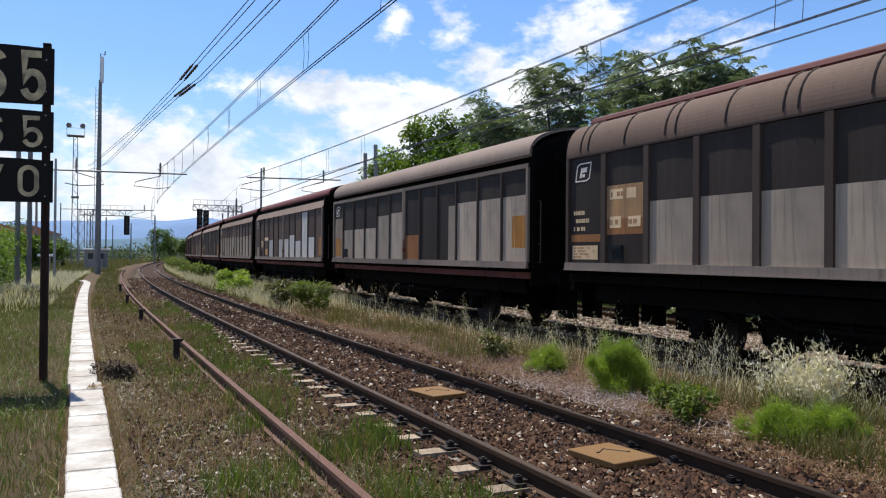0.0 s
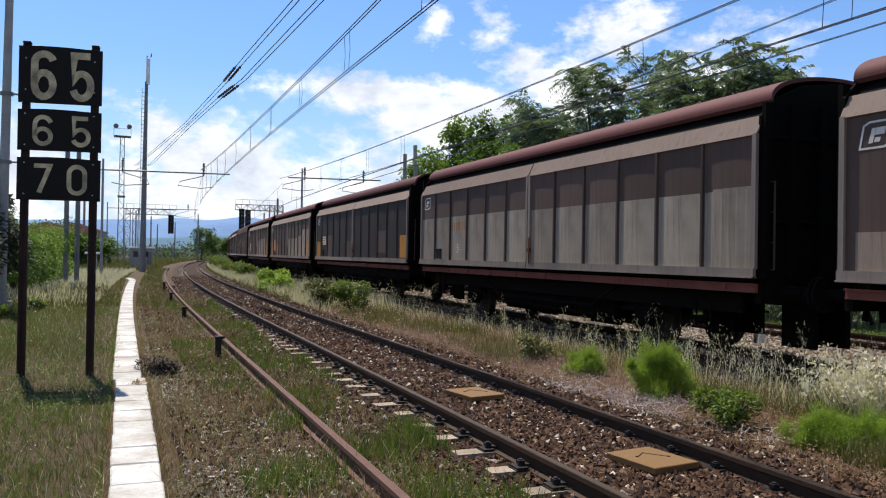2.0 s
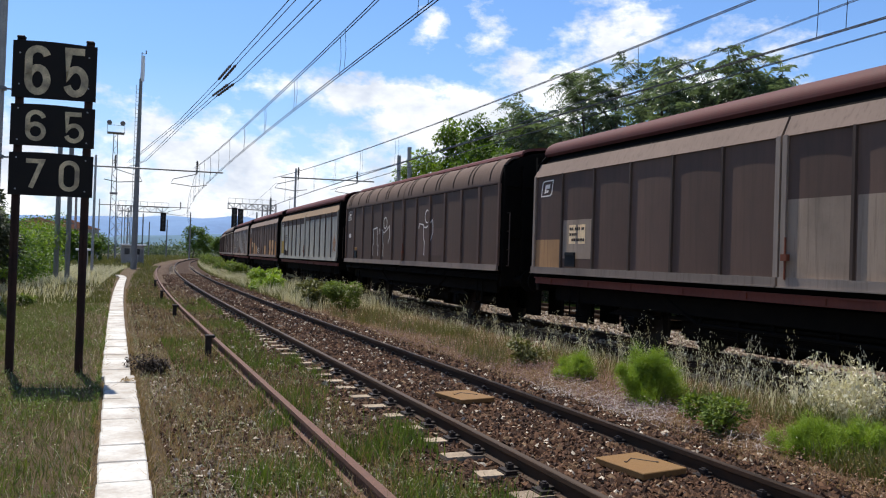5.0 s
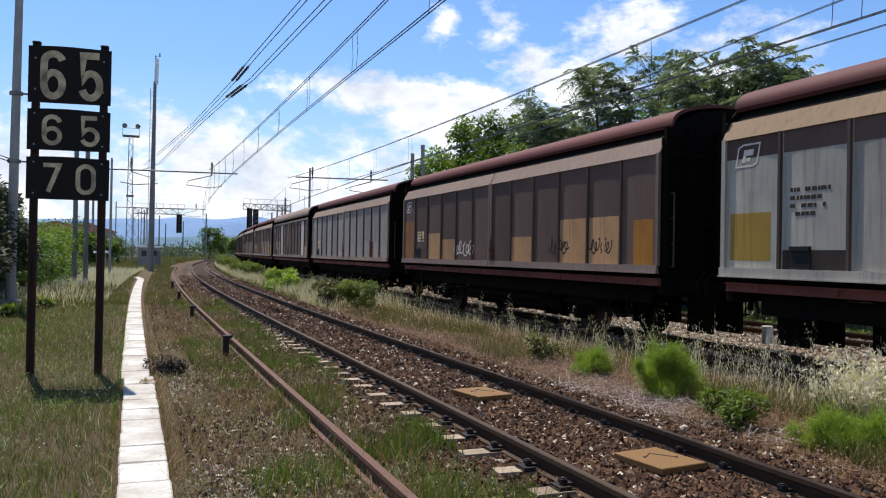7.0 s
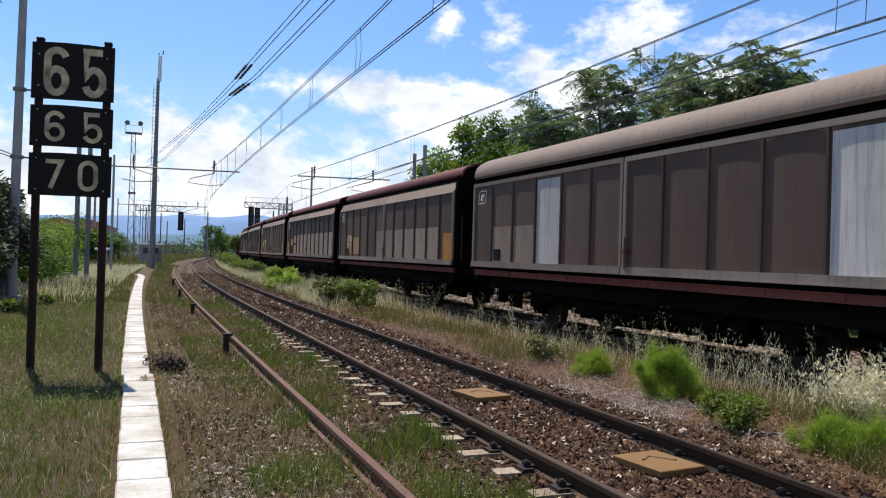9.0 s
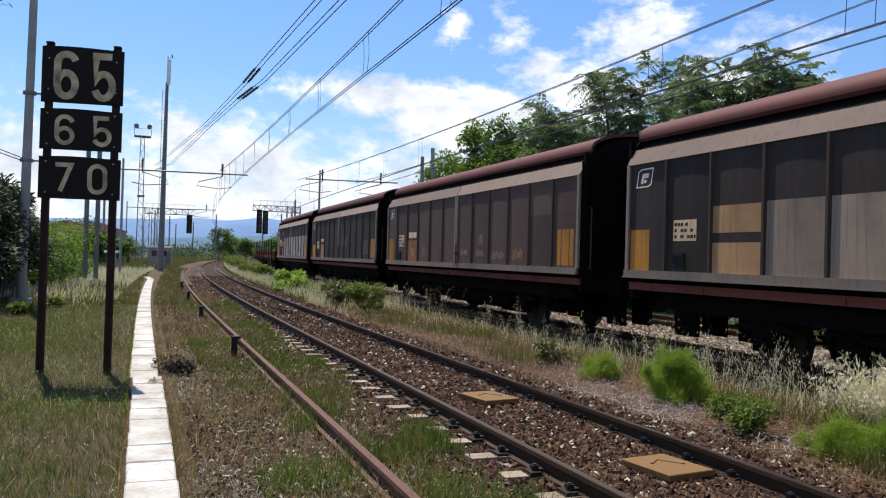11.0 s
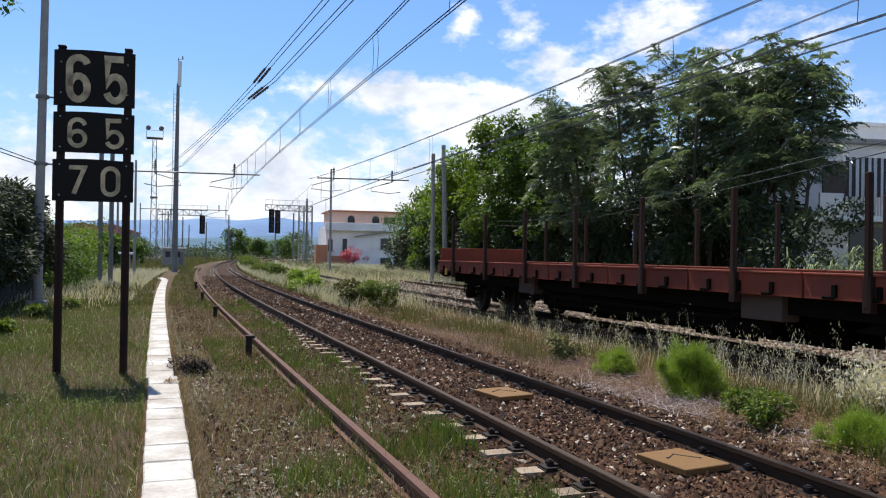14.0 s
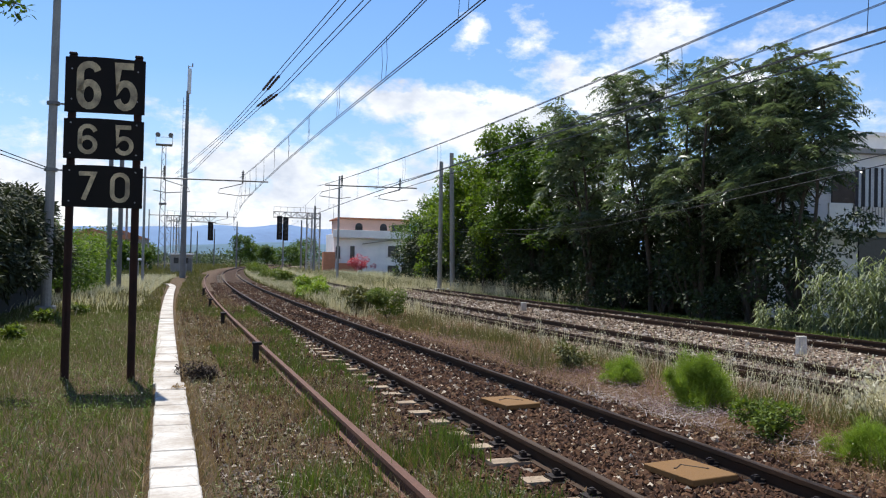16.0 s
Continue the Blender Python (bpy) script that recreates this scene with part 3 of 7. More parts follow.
def lattice_bar(bm, a, b, w, h, step, r=0.04):
    """A square lattice girder from a to b."""
    a, b = Vector(a), Vector(b)
    d = (b - a).normalized()
    side = d.cross(Vector((0, 0, 1)))
    side = side.normalized() if side.length > 0.1 else Vector((1, 0, 0))
    up = side.cross(d)
    cs = [side * (sx * w / 2) + up * (sz * h / 2) for sx in (-1, 1) for sz in (-1, 1)]
    for c in cs:
        rod(bm, a + c, b + c, r, n=5)
    n = max(1, int((b - a).length / step))
    for i in range(n):
        p, q = a.lerp(b, i / n), a.lerp(b, (i + 1) / n)
        for j, k in ((0, 1), (2, 3), (1, 3)):
            rod(bm, p + cs[j if i % 2 else k], q + cs[k if i % 2 else j], r * 0.6, n=4)
            rod(bm, p + cs[j], p + cs[k], r * 0.6, n=4)


def signal_head(parent, x, z, lamps):
    h = 0.62 * lamps
    bm = bmesh.new()
    box(bm, 0.8, 0.10, h + 0.35, x, -0.62, z - h / 2)
    head = part("signal_head", bm, M_BLACK, parent, "black signal head with round hoods", bevel=0.03)
    for i in range(lamps):
        bm = bmesh.new()
        zz = z - 0.31 - 0.62 * i
        rod(bm, (x, -0.67, zz), (x, -0.90, zz + 0.02), 0.22, 0.24, 14)
        part("hood", bm, M_BLACK, head)
        bm = bmesh.new()
        rod(bm, (x, -0.905, zz), (x, -0.915, zz), 0.17, n=14)
        part("lens", bm, M_LAMPGLASS, head, "dark signal lens")


def gantry(name, y, x0, x1, z, posts, heads, label):
    g = thing(name, pose(0, y, -0.2), label, "signal gantry", "signal gantries")
    bm = bmesh.new()
    lattice_bar(bm, (x0, 0, z + 0.2), (x1, 0, z + 0.2), 0.8, 0.8, 0.85, 0.055)
    part("girder", bm, M_GALV, g)
    for px in posts:
        bm = bmesh.new()
        lattice_bar(bm, (px, 0, 0), (px, 0, z + 0.6), 0.75, 0.75, 0.9, 0.06)
        part("post", bm, M_GALV, g)
    bm = bmesh.new()
    box(bm, x1 - x0, 0.6, 0.06, (x0 + x1) / 2, -0.1, z - 0.25)
    part("walkway", bm, M_GALV, g)
    for hx, hz, n in heads:
        signal_head(g, hx, hz, n)
    bm = bmesh.new()
    rod(bm, (x0, -0.4, z + 1.3), (x1, -0.4, z + 1.3), 0.03, n=4)
    for i in range(8):
        xx = x0 + (x1 - x0) * i / 7
        rod(bm, (xx, -0.4, z + 0.5), (xx, -0.4, z + 1.3), 0.025, n=4)
    part("handrail", bm, M_GALV, g)


gantry("signal_gantry", 120, 14.9, 21.7, 8.25, (20.2, 21.4), [(15.75, 8.0, 5), (16.62, 7.9, 5)], "grey lattice signal gantry with two black signal heads")
gantry("signal_gantry", 130, 0.2, 7.3, 7.6, (0.4, 1.5), [(6.55, 7.2, 4)], "grey lattice signal gantry with one black signal head")


def cantilever(name, y, mast_x, x0, x1, z, label, hangers):
    c = thing(name, pose(0, y, -0.2), label, "catenary mast", "catenary masts")
    bm = bmesh.new()
    rod(bm, (mast_x, 0, 0), (mast_x, 0, z + 0.75), 0.10, 0.075, 10)
    part("mast", bm, M_GALV, c)
    bm = bmesh.new()
    rod(bm, (x0, 0, z), (x1, 0, z + 0.12), 0.055, n=6)
    part("beam", bm, M_STEEL, c)
    for hx, side in hangers:
        bm = bmesh.new()
        rod(bm, (hx, 0, z - 0.1), (hx, 0, z + 0.85), 0.05, n=6)
        for i in range(4):
            rod(bm, (hx, 0, z + 0.28 + i * 0.13), (hx, 0, z + 0.34 + i * 0.13), 0.10, n=8)
        part("insulator", bm, M_INSUL, c)
        bm = bmesh.new()
        pts = [(hx, 0, z - 0.1), (hx - side * 1.6, 0, z - 0.55), (hx - side * 1.75, 0, z - 0.85), (hx - side * 0.2, 0, z - 1.0), (hx + side * 0.7, 0, z - 0.85)]
        tube(bm, pts, 0.032)
        part("registration_arm", bm, M_STEEL, c)
    return c


cantilever("catenary_mast", 60, -1.45, -1.7, 7.0, 7.35, "catenary mast with a long beam across the tracks", [(5.2, 1), (-0.2, -1)])
cantilever("catenary_mast", 62, 12.7, 11.6, 19.0, 7.65, "catenary mast with a beam over the sidings", [(12.9, 1), (17.6, 1)])
cantilever("catenary_mast", 118, -2.2, -2.3, 9.5, 7.6, "distant catenary mast across the tracks", [(8.2, 1)])
for fx, fy, fh in ((10.5, 190, 8.5), (20.5, 150, 9), (13.0, 160, 9), (5.0, 175, 9), (7.5, 210, 8.5), (2.0, 165, 9.5), (20.0, 126, 8.0), (17.5, 100, 8.6), (-3.2, 90, 8), (-4.5, 105, 11)):
    mast("catenary_mast", fx, fy, fh, 0.16, 0.11, M_STEEL, "far grey catenary mast along the railway", (0, 0), (fh - 1.5,), "catenary mast", "far masts")


def span(name, pts, r, label):
    """A wire through the points, sagging a little between them."""
    bm = bmesh.new()
    tube(bm, pts, r)
    w = part(name, bm, M_WIRE)
    tagged(w, label, "overhead wire", "overhead wires")
    return w


def catenary(x, y0, y1, zc, zm, ylow, lift, twin, step=4.6):
    """Contact and messenger wires over a track; zm: the messenger's height at ylow, where it hangs lowest."""
    ys = np.linspace(y0, y1, 22)
    high = lambda y: zm + lift * (y - ylow) ** 2
    for dx in ((-0.03, 0.03) if twin else (0.0,)):
        span("contact_wire", [(x + bend(y) + dx, y, zc) for y in ys], 0.010, "dark overhead contact wire above the track")
        span("messenger_wire", [(x + bend(y) + dx, y, high(y)) for y in ys], 0.010, "dark messenger wire carrying droppers")
    bm = bmesh.new()
    for i in range(int((y1 - y0) / step)):
        for e in (0.0, 0.6):
            y = y0 + (i + 0.4) * step + e
            xx = x + bend(y) + (0.03 if e else -0.03)
            tube(bm, [(xx, y, zc), (xx + 0.025, y, (zc + high(y)) / 2), (xx, y, high(y))], 0.006, 4)
    tagged(part("droppers", bm, M_WIRE), "thin droppers hanging between the overhead wires", "overhead wire", kind="stuff")


catenary(4.07, -14, 60, 5.25, 6.03, 20, 0.0009, True)
catenary(4.2, 60, 118, 5.3, 6.2, 90, 0.001, False, 7)
catenary(9.99, -14, 62, 5.22, 6.18, 18, 0.0006, True, 5.2)
catenary(10.2, 62, 124, 5.3, 6.2, 90, 0.001, False, 7)
for dx in (0.0, 0.07):
    span("messenger_wire", [(14.95 + dx, y, 7.6 - 0.037 * (y - 13.6) + 0.0006 * (y - 13.6) ** 2) for y in range(-6, 63, 6)], 0.010, "dark messenger wire above the siding")
    span("contact_wire", [(14.95 + dx, y, 6.72 - 0.004 * (y - 13.6)) for y in range(-6, 63, 6)], 0.010, "dark contact wire above the siding")


def feeder():
    lines = [[(4.3, 3.0, 7.6), (3.67, 17.9, 7.5), (3.33, 24.8, 7.5), (3.17, 28.6, 7.5), (2.55, 39.0, 7.5), (1.29, 53.0, 7.5), (0.6, 60.0, 7.5)],
             [(4.6, 3.0, 7.1), (3.92, 16.2, 7.10), (3.46, 26.4, 7.12), (3.11, 29.7, 7.12), (2.55, 37.0, 7.10), (1.48, 53.2, 7.0), (0.6, 60.0, 7.2)]]
    for pts in lines:
        for s in (-0.07, 0.07):
            span("feeder_wire", [(x + s, y, z + abs(s) * 0.4) for x, y, z in pts], 0.012, "slanting overhead wire with brown insulators")
        a, b = Vector(pts[3]), Vector(pts[2])
        d = (b - a).normalized()
        for s in (-0.07, 0.07):
            bm = bmesh.new()
            rod(bm, a + Vector((s, 0, 0.03)) - d * 0.2, a + Vector((s, 0, 0.03)) + d * 2.4, 0.022, n=6)
            for i in range(7):
                q = a + d * (i * 0.33 + (0.15 if s > 0 else 0)) + Vector((s, 0, 0.03))
                rod(bm, q, q + d * 0.16, 0.05, 0.035, n=8)
            tagged(part("insulator_string", bm, M_INSUL), "brown insulator string in the overhead wire", "insulator", "insulator strings")


feeder()
span("telephone_wire", [(-3.45, 28, 4.30), (-12, 22, 7.0), (-30, 10, 11.5)], 0.015, "black cable from the grey pole")
span("telephone_wire", [(-3.45, 28, 4.22), (-12, 21, 6.6), (-30, 8, 10.9)], 0.015, "black cable from the grey pole")
span("power_cable", [(17.2, 47.5, 3.7), (16.2, 34, 3.25), (15.3, 26, 3.35), (14.5, 18, 3.75), (14.2, 10, 4.3)], 0.012, "sagging cable in front of the trees")
span("power_cable", [(17.2, 47.5, 3.6), (16.2, 34, 3.0), (15.3, 26, 3.1), (14.5, 18, 3.5), (14.2, 10, 4.1)], 0.012, "sagging cable in front of the trees")


def cabin(x, y, w, d, h, label):
    c = thing("relay_cabin", pose(x, y, -0.2), label, "cabin")
    bm = bmesh.new()
    box(bm, w, d, h, 0, 0, h / 2)
    part("wall", bm, M_CONC, c, bevel=0.01)
    bm = bmesh.new()
    box(bm, w + 0.4, d + 0.4, 0.18, 0, 0, h + 0.09)
    part("roof", bm, M_WHITE, c, "flat white roof slab", bevel=0.02)
    for sx in (-0.25, 0.2):
        bm = bmesh.new()
        box(bm, w * 0.22, 0.05, h * 0.3, sx * w, -d / 2 - 0.02, h * 0.7)
        part("window", bm, M_GLASS, c)
    bm = bmesh.new()
    box(bm, w * 0.2, 0.05, h * 0.8, w * 0.4 - 0.1, -d / 2 - 0.02, h * 0.42)
    part("door", bm, M_STEEL, c)


cabin(1.75, 95, 2.3, 2.0, 2.1, "small grey trackside cabin with a flat white roof")
cabin(-2.35, 70, 0.7, 0.6, 1.5, "small pale trackside equipment cabinet")

# ---- train ----
def paint(name, rgb, rough=0.6, stain=None, amount=0.55):
    """Old wagon paint: streaks running down, blotches of soot."""
    rgb = (rgb[0] * 1.56, rgb[1] * 1.41, rgb[2] * 1.25)
    m = bpy.data.materials.new(name)
    m.use_nodes = True
    k = Nodes(m.node_tree)
    v = k.coord()
    streak = k.noise(k.scaled(v, (9, 9, 0.7)), 1.4, 6.0, 0.6)
    blot = k.noise(v, 1.1, 6.0, 0.6)
    fine = k.noise(v, 35.0, 5.0, 0.7)
    lo = tuple(c * 0.91 for c in rgb)
    c = k.mix(k.ramp(streak, (0.35, 0.0), (0.7, 1.0)), lo, rgb)
    c = k.mix(k.ramp(blot, (0.48, 0.0), (0.75, amount)), c, stain or (0.09, 0.065, 0.05))
    c = k.mix(k.ramp(fine, (0.58, 0.0), (0.75, 0.35)), c, tuple(x * 0.5 for x in rgb))
    runs = k.noise(k.scaled(v, (6, 6, 0.35)), 2.6, 5.0, 0.65)
    c = k.mix(k.ramp(runs, (0.52, 0.0), (0.80, 0.6)), c, (0.075, 0.055, 0.042))
    drift = k.noise(v, 0.35, 4.0, 0.6)
    c = k.mix(k.ramp(drift, (0.35, 0.30), (0.6, 0.0)), c, tuple(x * 0.55 for x in rgb))
    piece = k.tree.nodes.new("ShaderNodeObjectInfo").outputs["Random"]
    c = k.mix(1.0, c, k.ramp(piece, (0.0, (0.78, 0.76, 0.75)), (1.0, (1.14, 1.12, 1.10))), "MULTIPLY")
    b = k.add("ShaderNodeBump", Strength=0.15, Distance=0.01, Height=blot)
    s = k.add("ShaderNodeBsdfPrincipled", Base_Color=c, Roughness=min(0.95, rough + 0.15), Normal=b.outputs[0], Specular_IOR_Level=0.18)
    k.add("ShaderNodeOutputMaterial", Surface=s.outputs[0])
    return m


def sooty():
    """Black grime with the train's own shade put into the colour; hardly any gloss."""
    m = bpy.data.materials.new("grimy_shade_black")
    m.use_nodes = True
    k = Nodes(m.node_tree)
    c = k.mix(k.noise(k.coord(), 6.0, 5.0), (0.003, 0.003, 0.003), (0.010, 0.008, 0.006))
    s = k.add("ShaderNodeBsdfPrincipled", Base_Color=c, Roughness=0.95, Specular_IOR_Level=0.05)
    k.add("ShaderNodeOutputMaterial", Surface=s.outputs[0])
    return m


P = {
    "brown": paint("brown_paint", (0.086, 0.060, 0.051)),
    "soot": paint("sooty_paint", (0.028, 0.023, 0.0205), 0.6, (0.055, 0.045, 0.038)),
    "umber": paint("umber_paint", (0.075, 0.052, 0.042)),
    "plum": paint("plum_paint", (0.21, 0.163, 0.142)),
    "grey": paint("light_grey_paint", (0.335, 0.298, 0.252), 0.6, (0.17, 0.15, 0.13), 0.5),
    "dull": paint("dull_grey_paint", (0.235, 0.195, 0.160), 0.65, (0.09, 0.075, 0.062), 0.5),
    "olive": paint("grey_olive_paint", (0.255, 0.23, 0.19), 0.65, (0.08, 0.07, 0.055), 0.5),
    "steel": paint("blue_grey_paint", (0.28, 0.288, 0.268), 0.55, (0.11, 0.11, 0.12), 0.45),
    "silver": paint("silver_paint", (0.42, 0.43, 0.435), 0.55, (0.28, 0.27, 0.26), 0.4),
    "ochre": paint("ochre_paint", (0.34, 0.165, 0.030), 0.65, (0.16, 0.09, 0.035), 0.5),
    "orange": paint("orange_brown_paint", (0.26, 0.125, 0.052), 0.65, (0.10, 0.06, 0.035), 0.5),
    "tan": paint("tan_patch", (0.32, 0.200, 0.105), 0.7, (0.16, 0.11, 0.07), 0.5),
    "label": paint("pale_label", (0.68, 0.55, 0.36), 0.7, (0.34, 0.24, 0.14), 0.5),
    "white": paint("white_stencil", (0.60, 0.60, 0.58), 0.7, (0.35, 0.34, 0.32), 0.5),
    "pale": paint("pale_grey_paint", (0.25, 0.243, 0.238), 0.65, (0.20, 0.17, 0.15), 0.5),
    "warm": paint("warm_grey_paint", (0.28, 0.268, 0.255), 0.65, (0.20, 0.18, 0.16), 0.5),
    "flapbrown": paint("brown_flap", (0.112, 0.085, 0.075), 0.75, (0.11, 0.08, 0.06), 0.6),
    "rust": paint("red_rust_patch", (0.12, 0.045, 0.03), 0.7, (0.07, 0.03, 0.022), 0.5),
    "yellow": paint("yellow_patch", (0.27, 0.19, 0.04), 0.6, (0.26, 0.19, 0.03), 0.4),
    "flap": paint("dusty_flap", (0.155, 0.128, 0.118), 0.75, (0.19, 0.145, 0.115), 0.6),
    "flapsand": paint("sandy_flap", (0.20, 0.155, 0.112), 0.75, (0.24, 0.18, 0.12), 0.6),
    "maroon": paint("maroon_roof", (0.072, 0.024, 0.024), 0.6, (0.085, 0.038, 0.036), 0.6),
    "roofgrey": paint("dusty_grey_roof", (0.16, 0.138, 0.13), 0.8, (0.20, 0.165, 0.15), 0.6),
    "sole": paint("maroon_solebar", (0.15, 0.052, 0.042), 0.6, (0.06, 0.03, 0.026), 0.6),
    "sill": paint("dusty_sill", (0.185, 0.164, 0.150), 0.75, (0.14, 0.12, 0.105), 0.6),
    "rib": paint("dark_rib", (0.055, 0.043, 0.038), 0.6, (0.07, 0.055, 0.045), 0.6),
    "stake": paint("dark_stake_paint", (0.026, 0.014, 0.011), 0.7, (0.035, 0.018, 0.013)),
    "under": sooty(),
    "black": solid("black_rubber", (0.012, 0.012, 0.012), 0.7),
    "tyre": solid("wheel_steel", (0.022, 0.017, 0.014), 0.75, 0.0, 0.3, 8.0, 0.1),
    "redflat": paint("brown_red_flat_wagon", (0.155, 0.040, 0.024), 0.6, (0.11, 0.036, 0.025), 0.6),
}
SIZE = 1.11
LEN, HALF, PANELS = 12.8, 1.35, 12
STEP = LEN / PANELS
Z0, Z1 = 1.36, 3.12          # foot and top of the panels, over the rail
made = {}


def shared(key, make, mat, bevel=0.0):
    """A mesh that alike parts of all wagons share."""
    if (key, mat.name) not in made:
        me = bpy.data.meshes.new(key[0] if isinstance(key, tuple) else key)
        bm = bmesh.new()
        make(bm)
        finish(bm, bevel)
        bm.to_mesh(me)
        bm.free()
        me.materials.append(mat)
        made[key, mat.name] = me
    return made[key, mat.name]


def child(name, me, parent, m=None, label=""):
    o = new(name, me)
    o.parent = parent
    if m is not None:
        o.matrix_basis = m
    return tagged(o, label)


def ydist(i):
    """Along the wagon: panel edges from the rear end (0) to the front (12)."""
    return -i * STEP


def patch(parent, p0, p1, z0, z1, mat, name="paint_patch", lift=0.0012, label=""):
    """A patch of paint on the near wall between panel places p0, p1 (in panels) and fractions z0, z1 of the panel's height."""
    if name == "paint_patch":
        for q in range(int(p0), int(math.ceil(p1 - 1e-6))):
            a, b = max(p0, q + 0.045), min(p1, q + 0.955)
            if b > a:
                patch(parent, a, b, z0, z1, mat, "painted_area", lift, label)
        return
    za, zb = Z0 + (Z1 - Z0) * z0, Z0 + (Z1 - Z0) * z1
    q = int(p0)
    bm = bmesh.new()
    bowed(bm, p0 - q, p1 - q, za, zb, -1, 0.002, lift)
    o = part(name, bm, mat, parent, label)
    o.matrix_basis = pose(0, ydist(q), 0)


def bowed(bm, f0, f1, za, zb, side, thick, lift):
    """A sheet that bows out a little between two ribs; f0, f1: its part of the panel's width."""
    n = 6
    fs = [f0 + (f1 - f0) * i / n for i in range(n + 1)]
    out = lambda f: HALF - 0.024 + 0.008 * (1 - (2 * f - 1) ** 2) + lift
    rows = [[bm.verts.new((side * x, -STEP * f, z)) for x, z in ((out(f), za), (out(f), zb), (out(f) - thick, zb), (out(f) - thick, za))] for f in fs]
    for r, t in zip(rows, rows[1:]):
        for j in range(4):
            bm.faces.new((r[j], r[(j + 1) % 4], t[(j + 1) % 4], t[j]))
    bm.faces.new(rows[0][::-1]), bm.faces.new(rows[-1])


def emblem(parent, p, z, size, mat):
    """A slanted outlined lozenge with bars inside, as a plain mark."""
    y, zc = ydist(p), Z0 + (Z1 - Z0) * z
    bm = bmesh.new()
    w, h, sl = size * 0.50, size * 0.40, size * 0.12
    pts = [(-w - sl, -h), (w - sl * 2, -h), (w - sl * 0.2, -h * 0.75), (w + sl, h), (-w + sl * 2, h), (-w + sl * 0.2, h * 0.75)]
    band(bm, pts + [pts[0]], size * 0.065, 0, 0.0015)
    slant = Matrix(((1, 0, 0.28, 0), (0, 1, 0, 0), (0, 0, 1, 0), (0, 0, 0, 1)))
    for bx, bz, bw, bh in ((-0.16, -0.02, 0.15, 0.46), (0.10, 0.10, 0.34, 0.22), (0.06, -0.16, 0.20, 0.14)):
        box(bm, size * bw, 0.0015, size * bh, size * bx, 0.00075, size * bz, slant)
    o = part("emblem", bm, mat, parent, "small pale slanted emblem")
    o.matrix_basis = pose(-HALF + 0.0135, y, zc, 0, 0, -90)


def stencil(parent, p, z, w, h, mat, rows=3, ground_mat=None):
    """Lettering that cannot be read: bars in rows."""
    y, zc = ydist(p), Z0 + (Z1 - Z0) * z
    if ground_mat:
        bm = bmesh.new()
        box(bm, 0.001, w * 1.1, h * 1.15, -HALF + 0.0155, y, zc)
        part("label_plate", bm, ground_mat, parent)
    bm = bmesh.new()
    r = random.Random(int(p * 100 + z * 1000))
    for i in range(rows):
        zz, left = zc + h / 2 - (i + 0.5) * h / rows, 0.0
        end = w * r.uniform(0.55, 1.0)
        while left < end:
            c = w * r.uniform(0.05, 0.14)
            if r.random() < 0.8:
                box(bm, 0.001, c, h / rows * 0.5, -HALF + 0.0140, y + w / 2 - left - c / 2, zz)
            left += c * 1.25
    part("stencil", bm, mat, parent)


def scrawl(parent, p, z, width, height, mat, seed, loops=5, thick=0.035):
    """A sprayed line that bends to and fro."""
    r, z0 = random.Random(seed), z
    bm = bmesh.new()
    for stroke in range(max(1, loops // 2)):
        a0 = -width / 2 + width * stroke / max(1, loops // 2)
        w = width / max(1, loops // 2)
        ph, fr, lo = r.uniform(0, 6.28), r.uniform(2.2, 3.6), r.uniform(0.10, 0.2)
        h2 = height / 2 * r.uniform(0.7, 1.0)
        seq = []
        for i in range(34):
            t = i / 33
            x = a0 + w * (0.06 + 0.86 * t) + w * lo * math.sin(6.28 * fr * t + ph + 1.2)
            z = h2 * (0.75 * math.sin(6.28 * fr * t + ph) + 0.3 * math.sin(6.28 * (fr * 0.43) * t + 2 * ph))
            seq.append((x, z))
        band(bm, seq, thick, 0, 0.001)
    o = part("spray_paint", bm, mat, parent, "pale sprayed scrawl")
    foot = max((Z1 - Z0) * z0, height * 0.55 + 0.05)
    o.matrix_basis = pose(-HALF + 0.0150, ydist(p), Z0 + foot, 0, 0, -90)


def sprayed(parent, p, z, strokes, mat, thick):
    """Sprayed outlines: each stroke a bent band, x along the wall and z up from the foot."""
    bm = bmesh.new()
    for pts in strokes:
        band(bm, pts, thick, 0, 0.001)
    o = part("spray_paint", bm, mat, parent, "white sprayed outline letters")
    o.matrix_basis = pose(-HALF + 0.0135, ydist(p), Z0 + (Z1 - Z0) * z, 0, 0, -90)


